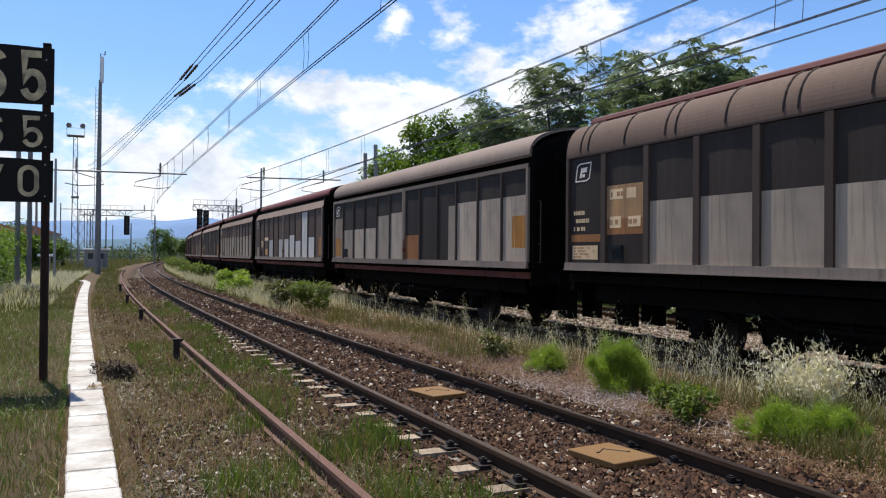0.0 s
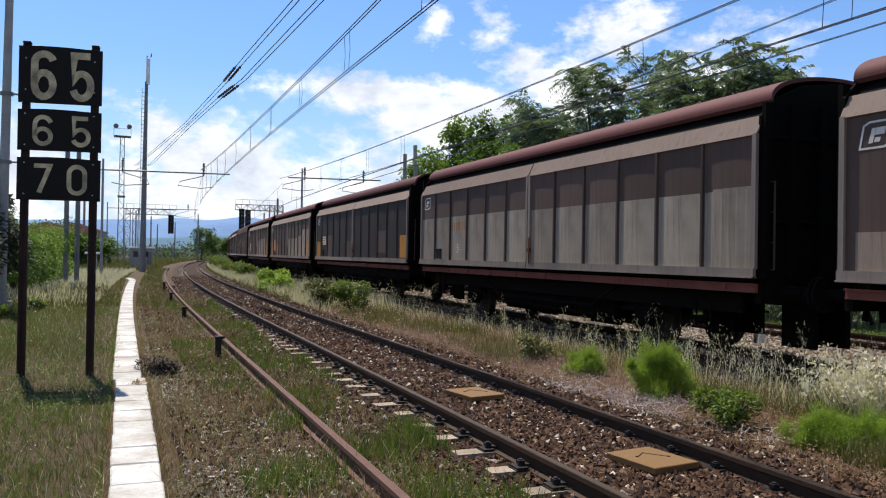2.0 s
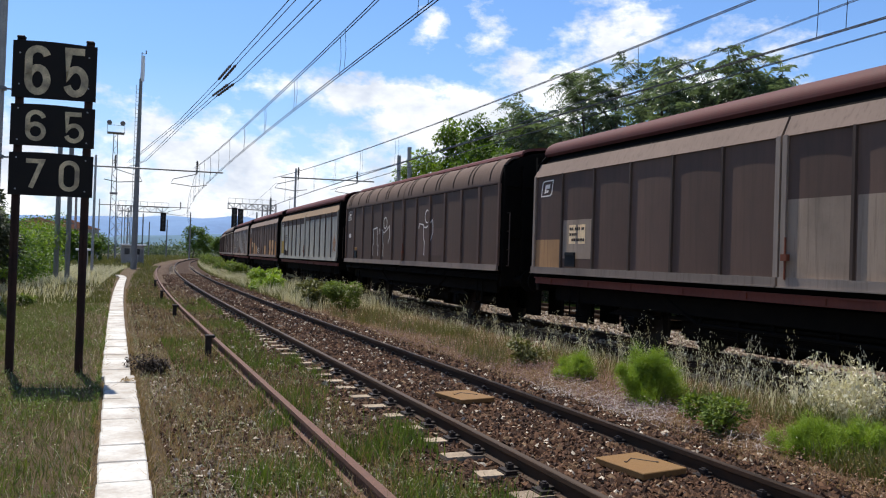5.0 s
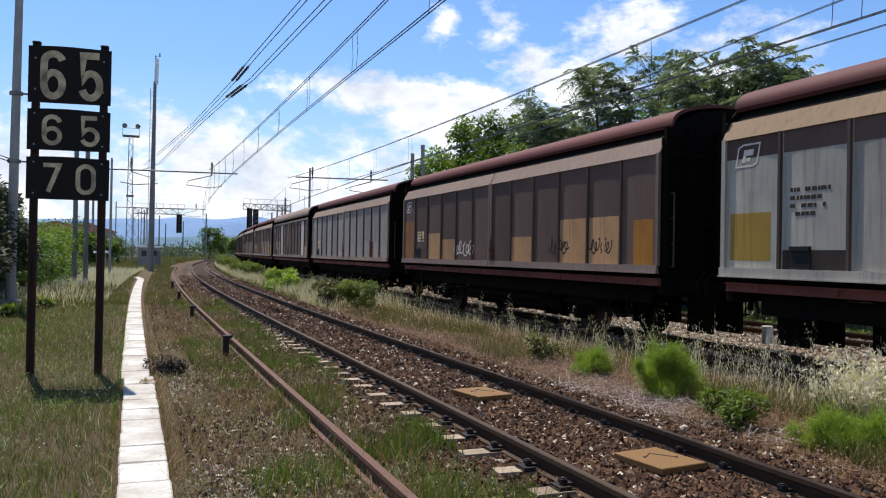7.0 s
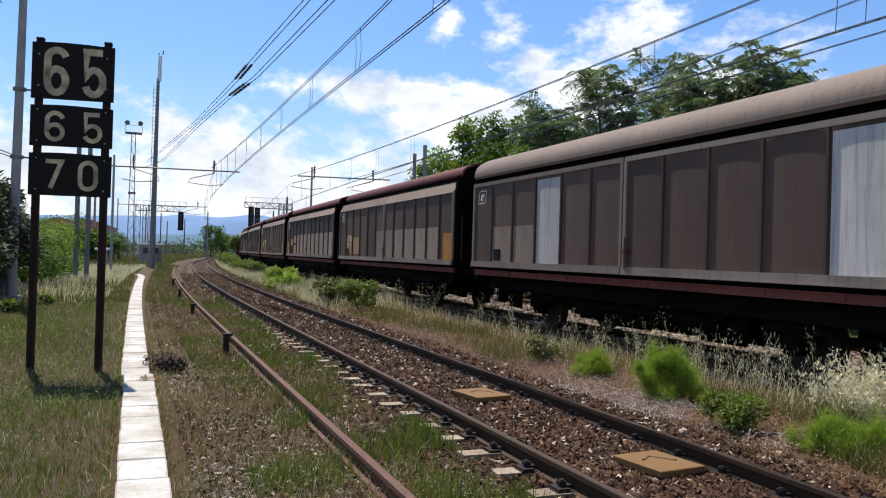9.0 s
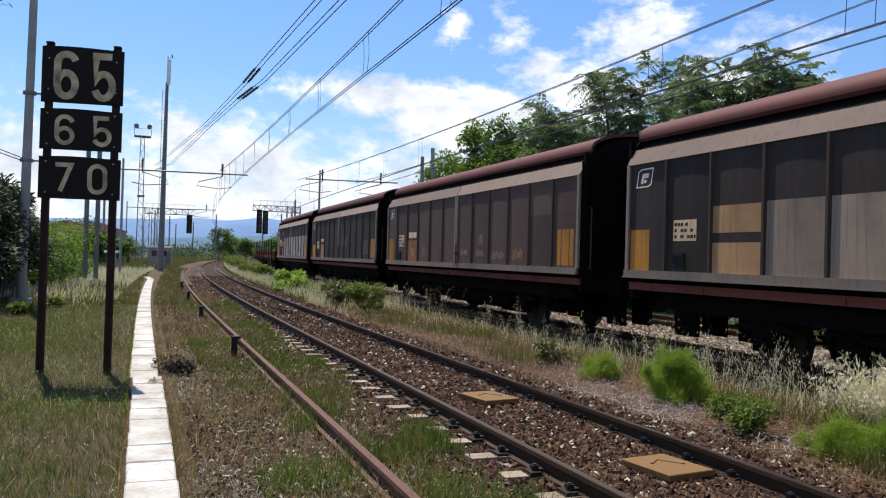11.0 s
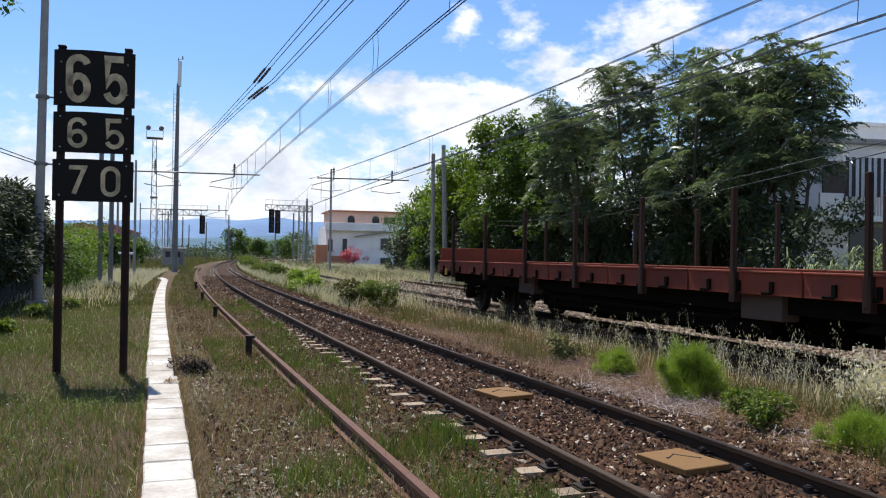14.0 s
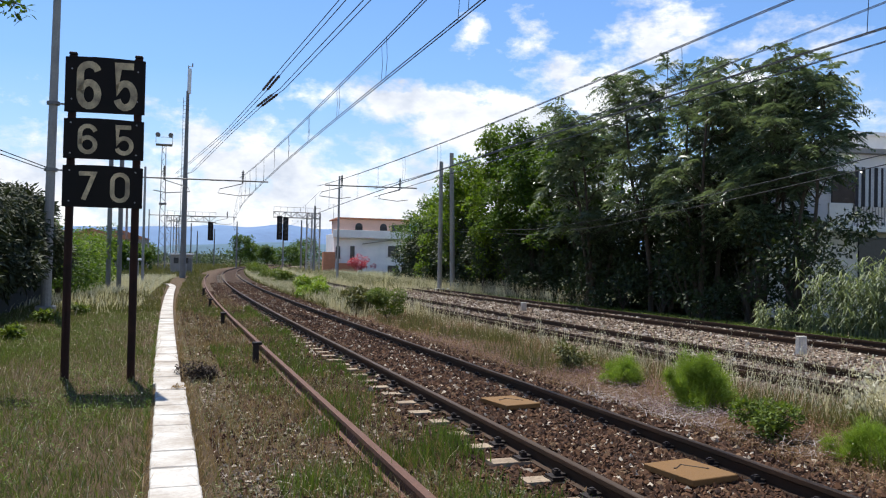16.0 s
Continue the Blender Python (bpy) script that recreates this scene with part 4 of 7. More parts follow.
def wheelset(parent, y, r=0.46):
    def make(bm):
        rod(bm, (-0.95, 0, 0), (0.95, 0, 0), 0.075, n=10)
        for s in (-1, 1):
            rod(bm, (s * 0.635, 0, 0), (s * 0.745, 0, 0), r, n=28)
            rod(bm, (s * 0.605, 0, 0), (s * 0.635, 0, 0), r + 0.028, n=28)
            rod(bm, (s * 0.74, 0, 0), (s * 0.77, 0, 0), r * 0.45, n=16)
            for a in range(4):
                rod(bm, (s * 0.745, 0.27 * math.cos(a * 1.57), 0.27 * math.sin(a * 1.57)), (s * 0.752, 0.27 * math.cos(a * 1.57), 0.27 * math.sin(a * 1.57)), 0.06, n=8)
    w = child("wheelset", shared("wheelset", make, P["tyre"]), parent, pose(0, y, r))
    wheels.append(w)

    for s in (-1, 1):
        def make_box(bm):
            box(bm, 0.20, 0.28, 0.28, s * 0.98, 0, 0)
            rod(bm, (s * 1.07, 0, 0), (s * 1.12, 0, 0), 0.11, n=10)
        bx = child("axle_box", shared(("axle_box", s), make_box, P["under"]), parent, pose(0, y, r))

        def spring(bm):
            for i in range(6):
                box(bm, 0.10, 1.30 - i * 0.17, 0.028, s * 0.98, 0, 0.155 + i * 0.026)
        child("leaf_spring", shared(("leaf_spring", s), spring, P["under"]), bx)

        def guide(bm):
            box(bm, 0.05, 0.10, 0.62, s * 0.90, 0, 0.27)
        for e in (-0.22, 0.22):
            child("horn_guide", shared(("horn_guide", s), guide, P["under"]), bx, pose(0, e, 0))


def buffers(parent, y, way):
    def make(bm):
        rod(bm, (0, 0, 0), (0, way * 0.38, 0), 0.09, n=10)
        rod(bm, (0, way * 0.37, 0), (0, way * 0.62, 0), 0.065, n=10)
        rod(bm, (0, way * 0.60, 0), (0, way * 0.64, 0), 0.225, n=18)
    for s in (-0.88, 0.88):
        child("buffer", shared(("buffer", way), make, P["under"]), parent, pose(s, y, 1.05))

    def hook(bm):
        tube(bm, [(0, 0, 0), (0, way * 0.5, 0), (0, way * 0.56, -0.12), (0, way * 0.52, -0.35)], 0.045, 8)
    child("coupling", shared(("coupling", way), hook, P["under"]), parent, pose(0, y, 1.05))

    def hose(bm):
        tube(bm, [(0.35, 0, -0.05), (0.35, way * 0.2, -0.1), (0.33, way * 0.35, -0.42)], 0.03, 6)
    child("brake_hose", shared(("brake_hose", way), hose, P["black"]), parent, pose(0, y, 1.05))


def running_gear(w, length, axles, mat):
    def frame_bars(bm):
        for s in (-1, 1):
            box(bm, 0.07, length, 0.20, s * 0.62, -length / 2, 1.08)
        for s in (-1, 1):
            prism(bm, [(s * 0.80, 1.0), (s * 0.86, 1.0), (s * 0.86, 0.40), (s * 0.80, 0.40)], -length * 0.31, -length * 0.69)
            prism(bm, [(s * 1.05, 1.0), (s * 1.10, 1.0), (s * 1.10, 0.74), (s * 1.05, 0.74)], -length * 0.04, -length * 0.96)
            # added black plates that stand in for shade and hide the sunlit ground beyond
            for a, b, low in ((0.0, 0.045, 0.27), (0.125, 0.17, 0.32), (0.265, 0.37, 0.27), (0.372, 0.45, 0.22), (0.452, 0.56, 0.26), (0.562, 0.64, 0.21), (0.642, 0.735, 0.27), (0.83, 0.875, 0.32), (0.955, 1.0, 0.27)):
                prism(bm, [(s * 0.25, 1.05), (s * 0.33, 1.05), (s * 0.33, low), (s * 0.25, low)], -length * a, -length * b)
            for f in (0.36, 0.42, 0.47, 0.55, 0.61, 0.66):
                box(bm, 0.03, 0.05, 0.55, s * 1.04, -length * f, 0.72)
            rod(bm, (s * 1.02, -length * 0.34, 0.50), (s * 1.02, -length * 0.66, 0.44), 0.022, n=6)
            rod(bm, (s * 0.98, -length * 0.30, 0.66), (s * 0.98, -length * 0.70, 0.70), 0.028, n=6)
        for i in range(9):
            box(bm, 1.9, 0.09, 0.14, 0, -length * (i + 0.5) / 9, 1.08)
        for e in (0.06, length - 0.06):
            box(bm, 2.5, 0.12, 0.32, 0, -e, 1.06)
    child("underframe", shared(("underframe", length), frame_bars, P["under"]), w)

    def solebar(bm):
        for s in (-1, 1):
            box(bm, 0.05, length - 0.1, 0.09, s * 1.27, -length / 2, 1.10)
            box(bm, 0.12, length - 0.1, 0.02, s * 1.27, -length / 2, 1.15)
            box(bm, 0.09, length - 0.1, 0.02, s * 1.26, -length / 2, 1.05)
            for i in range(10):
                box(bm, 0.075, 0.10, 0.08, s * 1.28, -length * (i + 0.5) / 10, 1.10)
    child("solebar", shared(("solebar", length), solebar, mat), w, None, "rusty maroon solebar along the frame")
    for y in axles:
        wheelset(w, y)

    def cylinder(bm):
        rod(bm, (-0.2, -length * 0.42, 0.78), (-0.2, -length * 0.55, 0.78), 0.20, n=14)
    child("brake_cylinder", shared(("brake_cylinder", length), cylinder, P["under"]), w)

    def gearbox(bm):
        box(bm, 0.5, 0.7, 0.35, 0.35, -length * 0.5, 0.80)
    child("brake_box", shared(("brake_box", length), gearbox, P["under"]), w)
    for s in (-1.1, 1.1):
        def truss(bm):
            tube(bm, [(s, -length * 0.30, 0.98), (s, -length * 0.36, 0.62), (s, -length * 0.66, 0.62), (s, -length * 0.72, 0.98)], 0.03, 6)
        child("truss_rod", shared(("truss_rod", length, s), truss, P["under"]), w)
        for f in (0.1, 0.9):
            def step(bm):
                tube(bm, [(s * 1.13, 0, 0.98), (s * 1.13, 0, 0.5), (s * 1.13, -0.3, 0.5), (s * 1.13, -0.3, 0.98)], 0.018, 5)
                box(bm, 0.16, 0.34, 0.03, s * 1.13, -0.15, 0.5)
            child("step", shared(("step", s), step, P["under"]), w, pose(0, -length * f, 0))
    buffers(w, 0.0, 1)
    buffers(w, -length, -1)


def arc_roof(bm, xe, ze, zt, n=12, th=0.05, length=LEN, over=0.0):
    """A roof curved across the wagon."""
    top = [(-xe * math.cos(math.pi * i / n), ze + (zt - ze) * math.sin(math.pi * i / n) ** 0.8) for i in range(n + 1)]
    low = [(x * 0.97, z - th) for x, z in top]
    prism(bm, top + low[::-1], over, -length - over)


ENDS = {}


def covered_wagon(kind, base, flap, sill, label, rib="rib"):
    w = thing("covered_wagon", pose(0, 0, 0), label, "freight wagon", "covered wagons of the train")
    w.scale = (SIZE,) * 3
    running_gear(w, LEN, (-2.9, -9.9), P["under"] if kind == "curved" else P["sole"])

    def core(bm):
        box(bm, 2.5, LEN - 0.06, 0.10, 0, -LEN / 2, 1.22)
        prism(bm, [(-1.20, 1.25), (-1.19, 3.34), (-0.98, 3.60), (0.98, 3.60), (1.19, 3.34), (1.20, 1.25)], -0.03, -LEN + 0.03)
    child("body", shared("body", core, P["under"]), w)

    # near-black end walls: the shade between wagons is put into their colour
    for e, sd in ((0.0, 1), (-LEN, -1)):
        def end_sheet(bm):
            prism(bm, [(-1.30, 1.22), (-1.30, 3.36), (-1.05, 3.62), (-0.6, 3.82), (0.0, 3.90), (0.6, 3.82), (1.05, 3.62), (1.30, 3.36), (1.30, 1.22)], e - 0.02, e + 0.02)
        wall = child("end_wall", shared(("end_wall", sd), end_sheet, P["under"]), w)

        def end_bar(bm):
            box(bm, 0.09, 0.07, 2.3, 0, sd * 0.056, 0)

        def end_rail(bm):
            box(bm, 2.5, 0.05, 0.06, 0, sd * 0.046, 0)
        for x in (-1.24, -0.8, -0.27, 0.27, 0.8, 1.24):
            child("end_post", shared(("end_post", sd), end_bar, P["under"]), wall, pose(x, e, 2.38))
        for z in (2.0, 3.1):
            child("end_rail", shared(("end_rail", sd), end_rail, P["under"]), wall, pose(0, e, z))

    def grabs(bm):
        for e, s in ((0.0, 1), (-LEN, -1)):
            for x in (-1.15, 1.15):
                rod(bm, (x, e + s * 0.12, 1.35), (x, e + s * 0.12, 2.5), 0.015, n=5)
                for z in (1.35, 1.7, 2.1, 2.5):
                    rod(bm, (x, e, z), (x, e + s * 0.12, z), 0.012, n=4)
    child("grab_rail", shared("grab_rail", grabs, P["rib"]), w)

    if kind == "curved":                       # wide rounded doors, small ridge roof
        def roof(bm):
            arc_roof(bm, 0.86, 3.80, 3.98, over=0.02)
        child("roof", shared("roof_ridge", roof, P["maroon"]), w, None, "maroon ridge roof")
        bow = [(-0.86 - 0.50 * math.cos(radians(a)) ** 0.8, 3.16 + 0.58 * math.sin(radians(a))) for a in range(0, 90, 6)]
        prof = [(-1.356, 3.13)] + bow + [(-0.86, 3.70)] + [(x + 0.03, z - 0.03) for x, z in bow[::-1]] + [(-1.325, 3.13)]
    elif kind == "plain":                      # full-width dusty roof over flat doors
        def roof(bm):
            arc_roof(bm, 1.34, 3.38, 3.96, 56, over=0.03)
        child("roof", shared("roof_full", roof, P["roofgrey"]), w, None, "dusty grey rounded roof")
        prof = [(-1.352, 3.12), (-1.358, 3.13), (-1.358, 3.21), (-1.34, 3.21)]
    else:
        def roof(bm):
            arc_roof(bm, 1.13, 3.59, 3.97, 56, over=0.02)
        child("roof", shared("roof_mid", roof, P["maroon"]), w, None, "maroon curved roof")
        prof = [(-1.352, 3.11), (-1.360, 3.115), (-1.235, 3.38), (-1.205, 3.38), (-1.33, 3.12)]

    doors = []
    for side in (-1, 1):
        flip = Matrix.Diagonal((-side, 1, 1, 1))
        for d in range(2):
            ya, yb = ydist(d * 6) - (0.02 if d else 0.0), ydist(d * 6 + 6) + (0.0 if d else 0.02)

            def leaf(bm):
                prism(bm, prof, ya, yb)
                for v in bm.verts:
                    v.co.x *= -side
            fl = shared(("flap", kind, side, d), leaf, P[flap])
            door = child("door", fl, w, None, "sliding wall door with a dusty slanting top flap")
            doors.append(door)

            def sillbar(bm):
                box(bm, 0.05, abs(yb - ya), 0.13, side * (HALF + 0.015), (ya + yb) / 2, Z0 - 0.06)
                box(bm, 0.09, abs(yb - ya), 0.02, side * (HALF + 0.02), (ya + yb) / 2, Z0 - 0.115)
            child("sill", shared(("sill", side, d), sillbar, P[sill]), door)

            def door_post(bm):
                box(bm, 0.05, 0.075, Z1 - Z0 + 0.02, side * (HALF - 0.010), 0, (Z0 + Z1) / 2)
            for yy in (ya - 0.035, yb + 0.035):
                child("door_post", shared(("door_post", side), door_post, P[sill if kind != "curved" else rib]), door, pose(0, yy, 0))
            for i in range(6):
                q = d * 6 + i

                def sheet(bm):
                    bowed(bm, 0.0, 1.0, Z0, Z1, side, 0.012, 0.0)
                child("panel", shared(("panel", side), sheet, P[base]), door, pose(0, ydist(q), 0))
                if i:
                    rw = 0.14 if kind == "curved" else 0.065

                    def bar(bm):
                        prism(bm, [(side * (HALF - 0.045), -rw / 2), (side * (HALF + 0.012), -rw / 2 + 0.012), (side * (HALF + 0.012), rw / 2 - 0.012), (side * (HALF - 0.045), rw / 2)], 0, Z1 - Z0)
                        for v in bm.verts:
                            x, y, z = v.co
                            v.co = (x, z, y + Z0)
                    child("rib", shared(("rib", side, kind), bar, P[rib]), door, pose(0, ydist(q), 0))
            if kind == "curved":
                def slat(bm):
                    pts = [(-side * (x - 0.004), z + 0.004) for x, z in bow[1::2]]
                    for (xa, z_a), (xb, z_b) in zip(pts, pts[1:]):
                        rod(bm, (xa, 0, z_a), (xb, 0, z_b), 0.016, n=5)
                for i in range(6):
                    for dy in ((0.0,) if i % 2 else (-0.10, 0.12)):
                        child("flap_rib", shared(("flap_rib", side), slat, P["rib"]), door, pose(0, ya - (i + 0.5) * STEP + dy, 0))
            def latch(bm):
                rod(bm, (side * (HALF + 0.05), ya - 0.12, Z0 - 0.02), (side * (HALF + 0.05), ya - 0.12, Z0 + 0.5), 0.014, n=5)
                box(bm, 0.05, 0.10, 0.08, side * (HALF + 0.05), ya - 0.12, Z0 + 0.25)
            if d:
                child("latch", shared(("latch", side), latch, P["rust"]), door)
    w_doors = doors[:2]
    # plate holder low on the second panel, on the near side
    bm = bmesh.new()
    box(bm, 0.02, 0.34, 0.26, -HALF - 0.02, ydist(1.35), Z0 + 0.16)
    box(bm, 0.03, 0.30, 0.05, -HALF - 0.03, ydist(1.35), Z0 + 0.26)
    part("plate_holder", bm, P["black"], w_doors[0], "black plate holder")
    emblem(w_doors[0], 0.45, 0.86, 0.36, P["white"])
    if base == "steel":
        stencil(w_doors[0], 1.45, 0.48, 0.62, 0.40, P["soot"], 4)
    return w, w_doors


def half(p):
    """Which door a panel place lies on."""
    return 0 if p < 6 else 1


def decorate(doors, items):
    """Patches as (from panel, to panel, foot, top, paint)."""
    for a, b, z0, z1, m in items:
        if a < 6 < b:
            patch(doors[0], a, 6, z0, z1, P[m])
            patch(doors[1], 6, b, z0, z1, P[m])
        else:
            patch(doors[half(a)], a, b, z0, z1, P[m])


wheels, wag = [], []


def add(kind, base, flap, sill, label, items, extra=None, rib="rib"):
    w, doors = covered_wagon(kind, base, flap, sill, label, rib)
    decorate(doors, items)
    if extra:
        extra(doors)
    wag.append(w)


def labels_a(d):
    stencil(d[0], 0.5, 0.10, 0.66, 0.20, P["tan"], 4, P["label"])
    stencil(d[0], 0.42, 0.40, 0.48, 0.40, P["label"], 3)
    stencil(d[0], 1.45, 0.62, 0.60, 0.14, P["tan"], 1, P["label"])
    stencil(d[0], 1.28, 0.37, 0.26, 0.16, P["tan"], 1, P["label"])
    stencil(d[0], 1.72, 0.37, 0.28, 0.14, P["tan"], 1, P["label"])


def boxes(p, z, w=0.5, h=0.3):
    return lambda d: stencil(d[half(p)], p, z, w, h, P["soot"], 3, P["label"])


# in order from the one that is first in view
add("curved", "soot", "flapbrown", "sill", "dark covered wagon with rounded brown doors and grey lower panels",
    [(1, 2, 0.40, 0.70, "tan"), (1, 2, 0.26, 0.40, "orange"), (0.12, 0.9, 0.20, 0.27, "orange"), (2, 12, 0.0, 0.53, "grey")], labels_a)
add("plain", "soot", "sill", "sill", "sooty covered wagon with a dusty grey roof and pale repainted panels",
    [(0, 1, 0.0, 0.72, "dull"), (0.2, 0.75, 0.04, 0.36, "ochre"), (1, 2, 0.0, 0.5, "grey"), (2, 3, 0.0, 0.5, "grey"), (3, 4, 0.0, 0.5, "grey"), (4, 5, 0.0, 0.68, "grey"), (5, 6, 0.0, 0.70, "grey"),
     (6, 7, 0.0, 0.35, "orange"), (8.6, 9, 0.0, 0.70, "grey"), (9, 11, 0.0, 0.72, "grey"), (11, 12, 0.0, 0.72, "grey"), (11.4, 11.9, 0.15, 0.5, "ochre")],
    lambda d: scrawl(d[0], 1.3, 0.10, 0.3, 0.2, P["white"], 3, 2, 0.04))
add("flap", "brown", "flap", "sill", "brown covered wagon with silver repainted panels",
    [(3, 4, 0.0, 0.42, "silver"), (5, 6, 0.0, 0.42, "silver"), (6, 7, 0.0, 0.42, "silver"), (7, 8, 0.0, 0.50, "silver"), (8, 9, 0.0, 0.36, "silver"),
     (9, 10, 0.0, 0.97, "silver"), (10, 11, 0.0, 0.42, "silver"), (11.5, 12, 0.05, 0.42, "orange"), (0.2, 0.8, 0.0, 0.25, "dull"), (2.2, 2.8, 0.05, 0.20, "tan"), (2, 3, 0.42, 0.5, "label")],
    boxes(1.5, 0.33, 0.45, 0.25))
add("flap", "brown", "flap", "sill", "grey-brown covered wagon with a faded lower half",
    [(0, 6, 0.0, 0.62, "olive"), (6, 12, 0.0, 0.60, "olive"), (2.1, 2.9, 0.42, 0.54, "tan"), (11.2, 11.9, 0.0, 0.62, "olive")], lambda d: stencil(d[0], 2.5, 0.17, 0.2, 0.24, P["white"], 4))
add("flap", "soot", "flap", "sill", "sooty brown covered wagon with small orange patches",
    [(0.1, 0.75, 0.0, 0.36, "ochre"), (5.1, 5.9, 0.0, 0.34, "umber"), (2, 3, 0.0, 0.5, "umber"), (9, 10, 0.1, 0.5, "umber"), (11.3, 11.9, 0.02, 0.4, "ochre")], boxes(1.45, 0.38, 0.55, 0.30))
add("flap", "brown", "flap", "sill", "brown covered wagon with faded grey front and orange patch",
    [(0, 1, 0.0, 0.45, "orange"), (1, 2, 0.12, 0.5, "tan"), (2, 3, 0.0, 0.36, "orange"), (6, 9, 0.0, 0.5, "dull"), (9, 10, 0.0, 0.55, "dull"), (10, 12, 0.0, 0.72, "dull"), (11.15, 11.85, 0.04, 0.44, "ochre")],
    boxes(10.5, 0.62, 0.12, 0.16))
add("flap", "brown", "flap", "sill", "brown covered wagon with grey panels and an orange front patch",
    [(0, 1, 0.0, 0.3, "tan"), (1, 2, 0.1, 0.5, "dull"), (6, 8, 0.0, 0.55, "dull"), (8, 11, 0.0, 0.6, "dull"), (11.3, 11.9, 0.03, 0.45, "ochre")], boxes(1.5, 0.35))


def big_scrawl(d):
    tag = [[(0.06, 0.0), (0.0, 0.34), (0.14, 0.42), (0.0, 0.86), (0.46, 0.92), (0.50, 0.36), (0.60, 0.34), (0.58, 0.02)],
           [(0.66, 0.72), (0.72, 0.86), (1.04, 0.82), (1.06, 0.44), (1.14, 0.36), (1.12, 0.0)],
           [(1.30 + 0.17 * math.cos(a * 0.5236), 1.04 + 0.17 * math.sin(a * 0.5236)) for a in range(13)],
           [(1.08, 0.76), (1.24, 0.74), (1.46, 0.82), (1.72, 0.94), (1.76, 0.60), (1.60, 0.40)]]
    sprayed(d[0], 3.15, 0.06, tag, P["white"], 0.034)
    sprayed(d[1], 6.6, 0.10, tag[1:], P["white"], 0.034)
    stencil(d[0], 1.25, 0.17, 0.3, 0.18, P["ochre"], 2, P["tan"])
    stencil(d[0], 0.5, 0.46, 0.24, 0.12, P["white"], 1, P["white"])


add("curved", "umber", "flapbrown", "sill", "brown covered wagon with rounded doors and long white scrawls", [(3, 4, 0.0, 0.6, "umber"), (7, 9, 0.1, 0.5, "brown")], big_scrawl, "brown")
add("flap", "steel", "flapsand", "steel", "blue-grey covered wagon with a yellow patch at its end",
    [(0.15, 0.85, 0.06, 0.42, "yellow"), (1, 2, 0.0, 0.14, "soot"), (0, 6, 0.84, 1.0, "brown"), (6, 12, 0.90, 1.0, "brown")],
    lambda d: (scrawl(d[1], 11.5, 0.3, 0.5, 0.7, P["orange"], 8, 3, 0.05)))


def scrawl_b(d):
    scrawl(d[0], 4.5, 0.14, 1.3, 0.42, P["white"], 21, 5, 0.03)
    scrawl(d[1], 9.0, 0.18, 0.8, 0.35, P["soot"], 9, 4, 0.03)
    scrawl(d[1], 10.4, 0.18, 0.7, 0.35, P["soot"], 10, 4, 0.03)
    stencil(d[0], 1.45, 0.36, 0.5, 0.25, P["soot"], 3, P["label"])


add("flap", "brown", "flap", "flap", "brown covered wagon with tan patches and a sprayed scrawl",
    [(0, 1, 0.0, 0.62, "orange"), (2, 3, 0.0, 0.40, "tan"), (3, 4, 0.0, 0.30, "tan"), (1, 2, 0.0, 0.45, "umber"), (7, 8, 0.0, 0.30, "tan"), (9, 11, 0.0, 0.47, "tan"), (11.35, 11.85, 0.0, 0.42, "ochre")], scrawl_b)
add("flap", "plum", "flap", "dull", "plum-grey covered wagon with a dark red patch",
    [(6, 9, 0.0, 0.97, "pale"), (9, 10, 0.32, 0.97, "pale"), (10, 11, 0.30, 0.97, "pale"), (11, 12, 0.0, 0.97, "pale"), (9, 9.75, 0.0, 0.32, "pale"), (10.3, 11, 0.0, 0.30, "pale"), (0, 6, 0.0, 0.95, "pale"), (9.75, 10, 0.0, 0.32, "rust"), (10, 10.3, 0.0, 0.30, "rust")], boxes(1.45, 0.30, 0.5, 0.26))
add("plain", "brown", "sill", "sill", "dark brown covered wagon with two pale panels and a grey roof",
    [(3, 4, 0.0, 0.97, "silver"), (1, 3, 0.0, 0.45, "dull"), (10, 11, 0.0, 0.97, "silver"), (11, 12, 0.0, 0.25, "dull"), (11.5, 11.95, 0.02, 0.40, "orange")])
add("flap", "brown", "flap", "sill", "brown covered wagon with a faded grey lower half", [(1, 3, 0.05, 0.4, "tan"), (5, 11, 0.0, 0.5, "dull"), (11.3, 11.9, 0.0, 0.4, "ochre")], boxes(1.5, 0.35))
add("flap", "soot", "flap", "sill", "sooty covered wagon with a grey lower half and tan labels",
    [(0.1, 0.6, 0.0, 0.38, "ochre"), (2, 3, 0.0, 0.25, "tan"), (2, 3, 0.33, 0.55, "tan"), (3, 12, 0.0, 0.56, "dull")], boxes(1.45, 0.36, 0.5, 0.28))


def scrawl_c(d):
    scrawl(d[0], 2.5, 0.16, 0.3, 0.25, P["label"], 31, 3, 0.020)
    scrawl(d[0], 3.5, 0.16, 0.3, 0.30, P["dull"], 35, 3, 0.018)
    scrawl(d[1], 6.5, 0.16, 0.55, 0.16, P["tan"], 32, 5, 0.016)
    scrawl(d[1], 7.5, 0.15, 0.50, 0.20, P["dull"], 33, 4, 0.020)
    scrawl(d[1], 7.55, 0.34, 0.30, 0.28, P["dull"], 36, 3, 0.020)
    scrawl(d[1], 8.5, 0.12, 0.70, 0.20, P["dull"], 34, 4, 0.020)
    scrawl(d[1], 9.5, 0.14, 0.55, 0.28, P["tan"], 37, 4, 0.020)
    stencil(d[0], 1.45, 0.36, 0.5, 0.32, P["soot"], 3, P["label"])


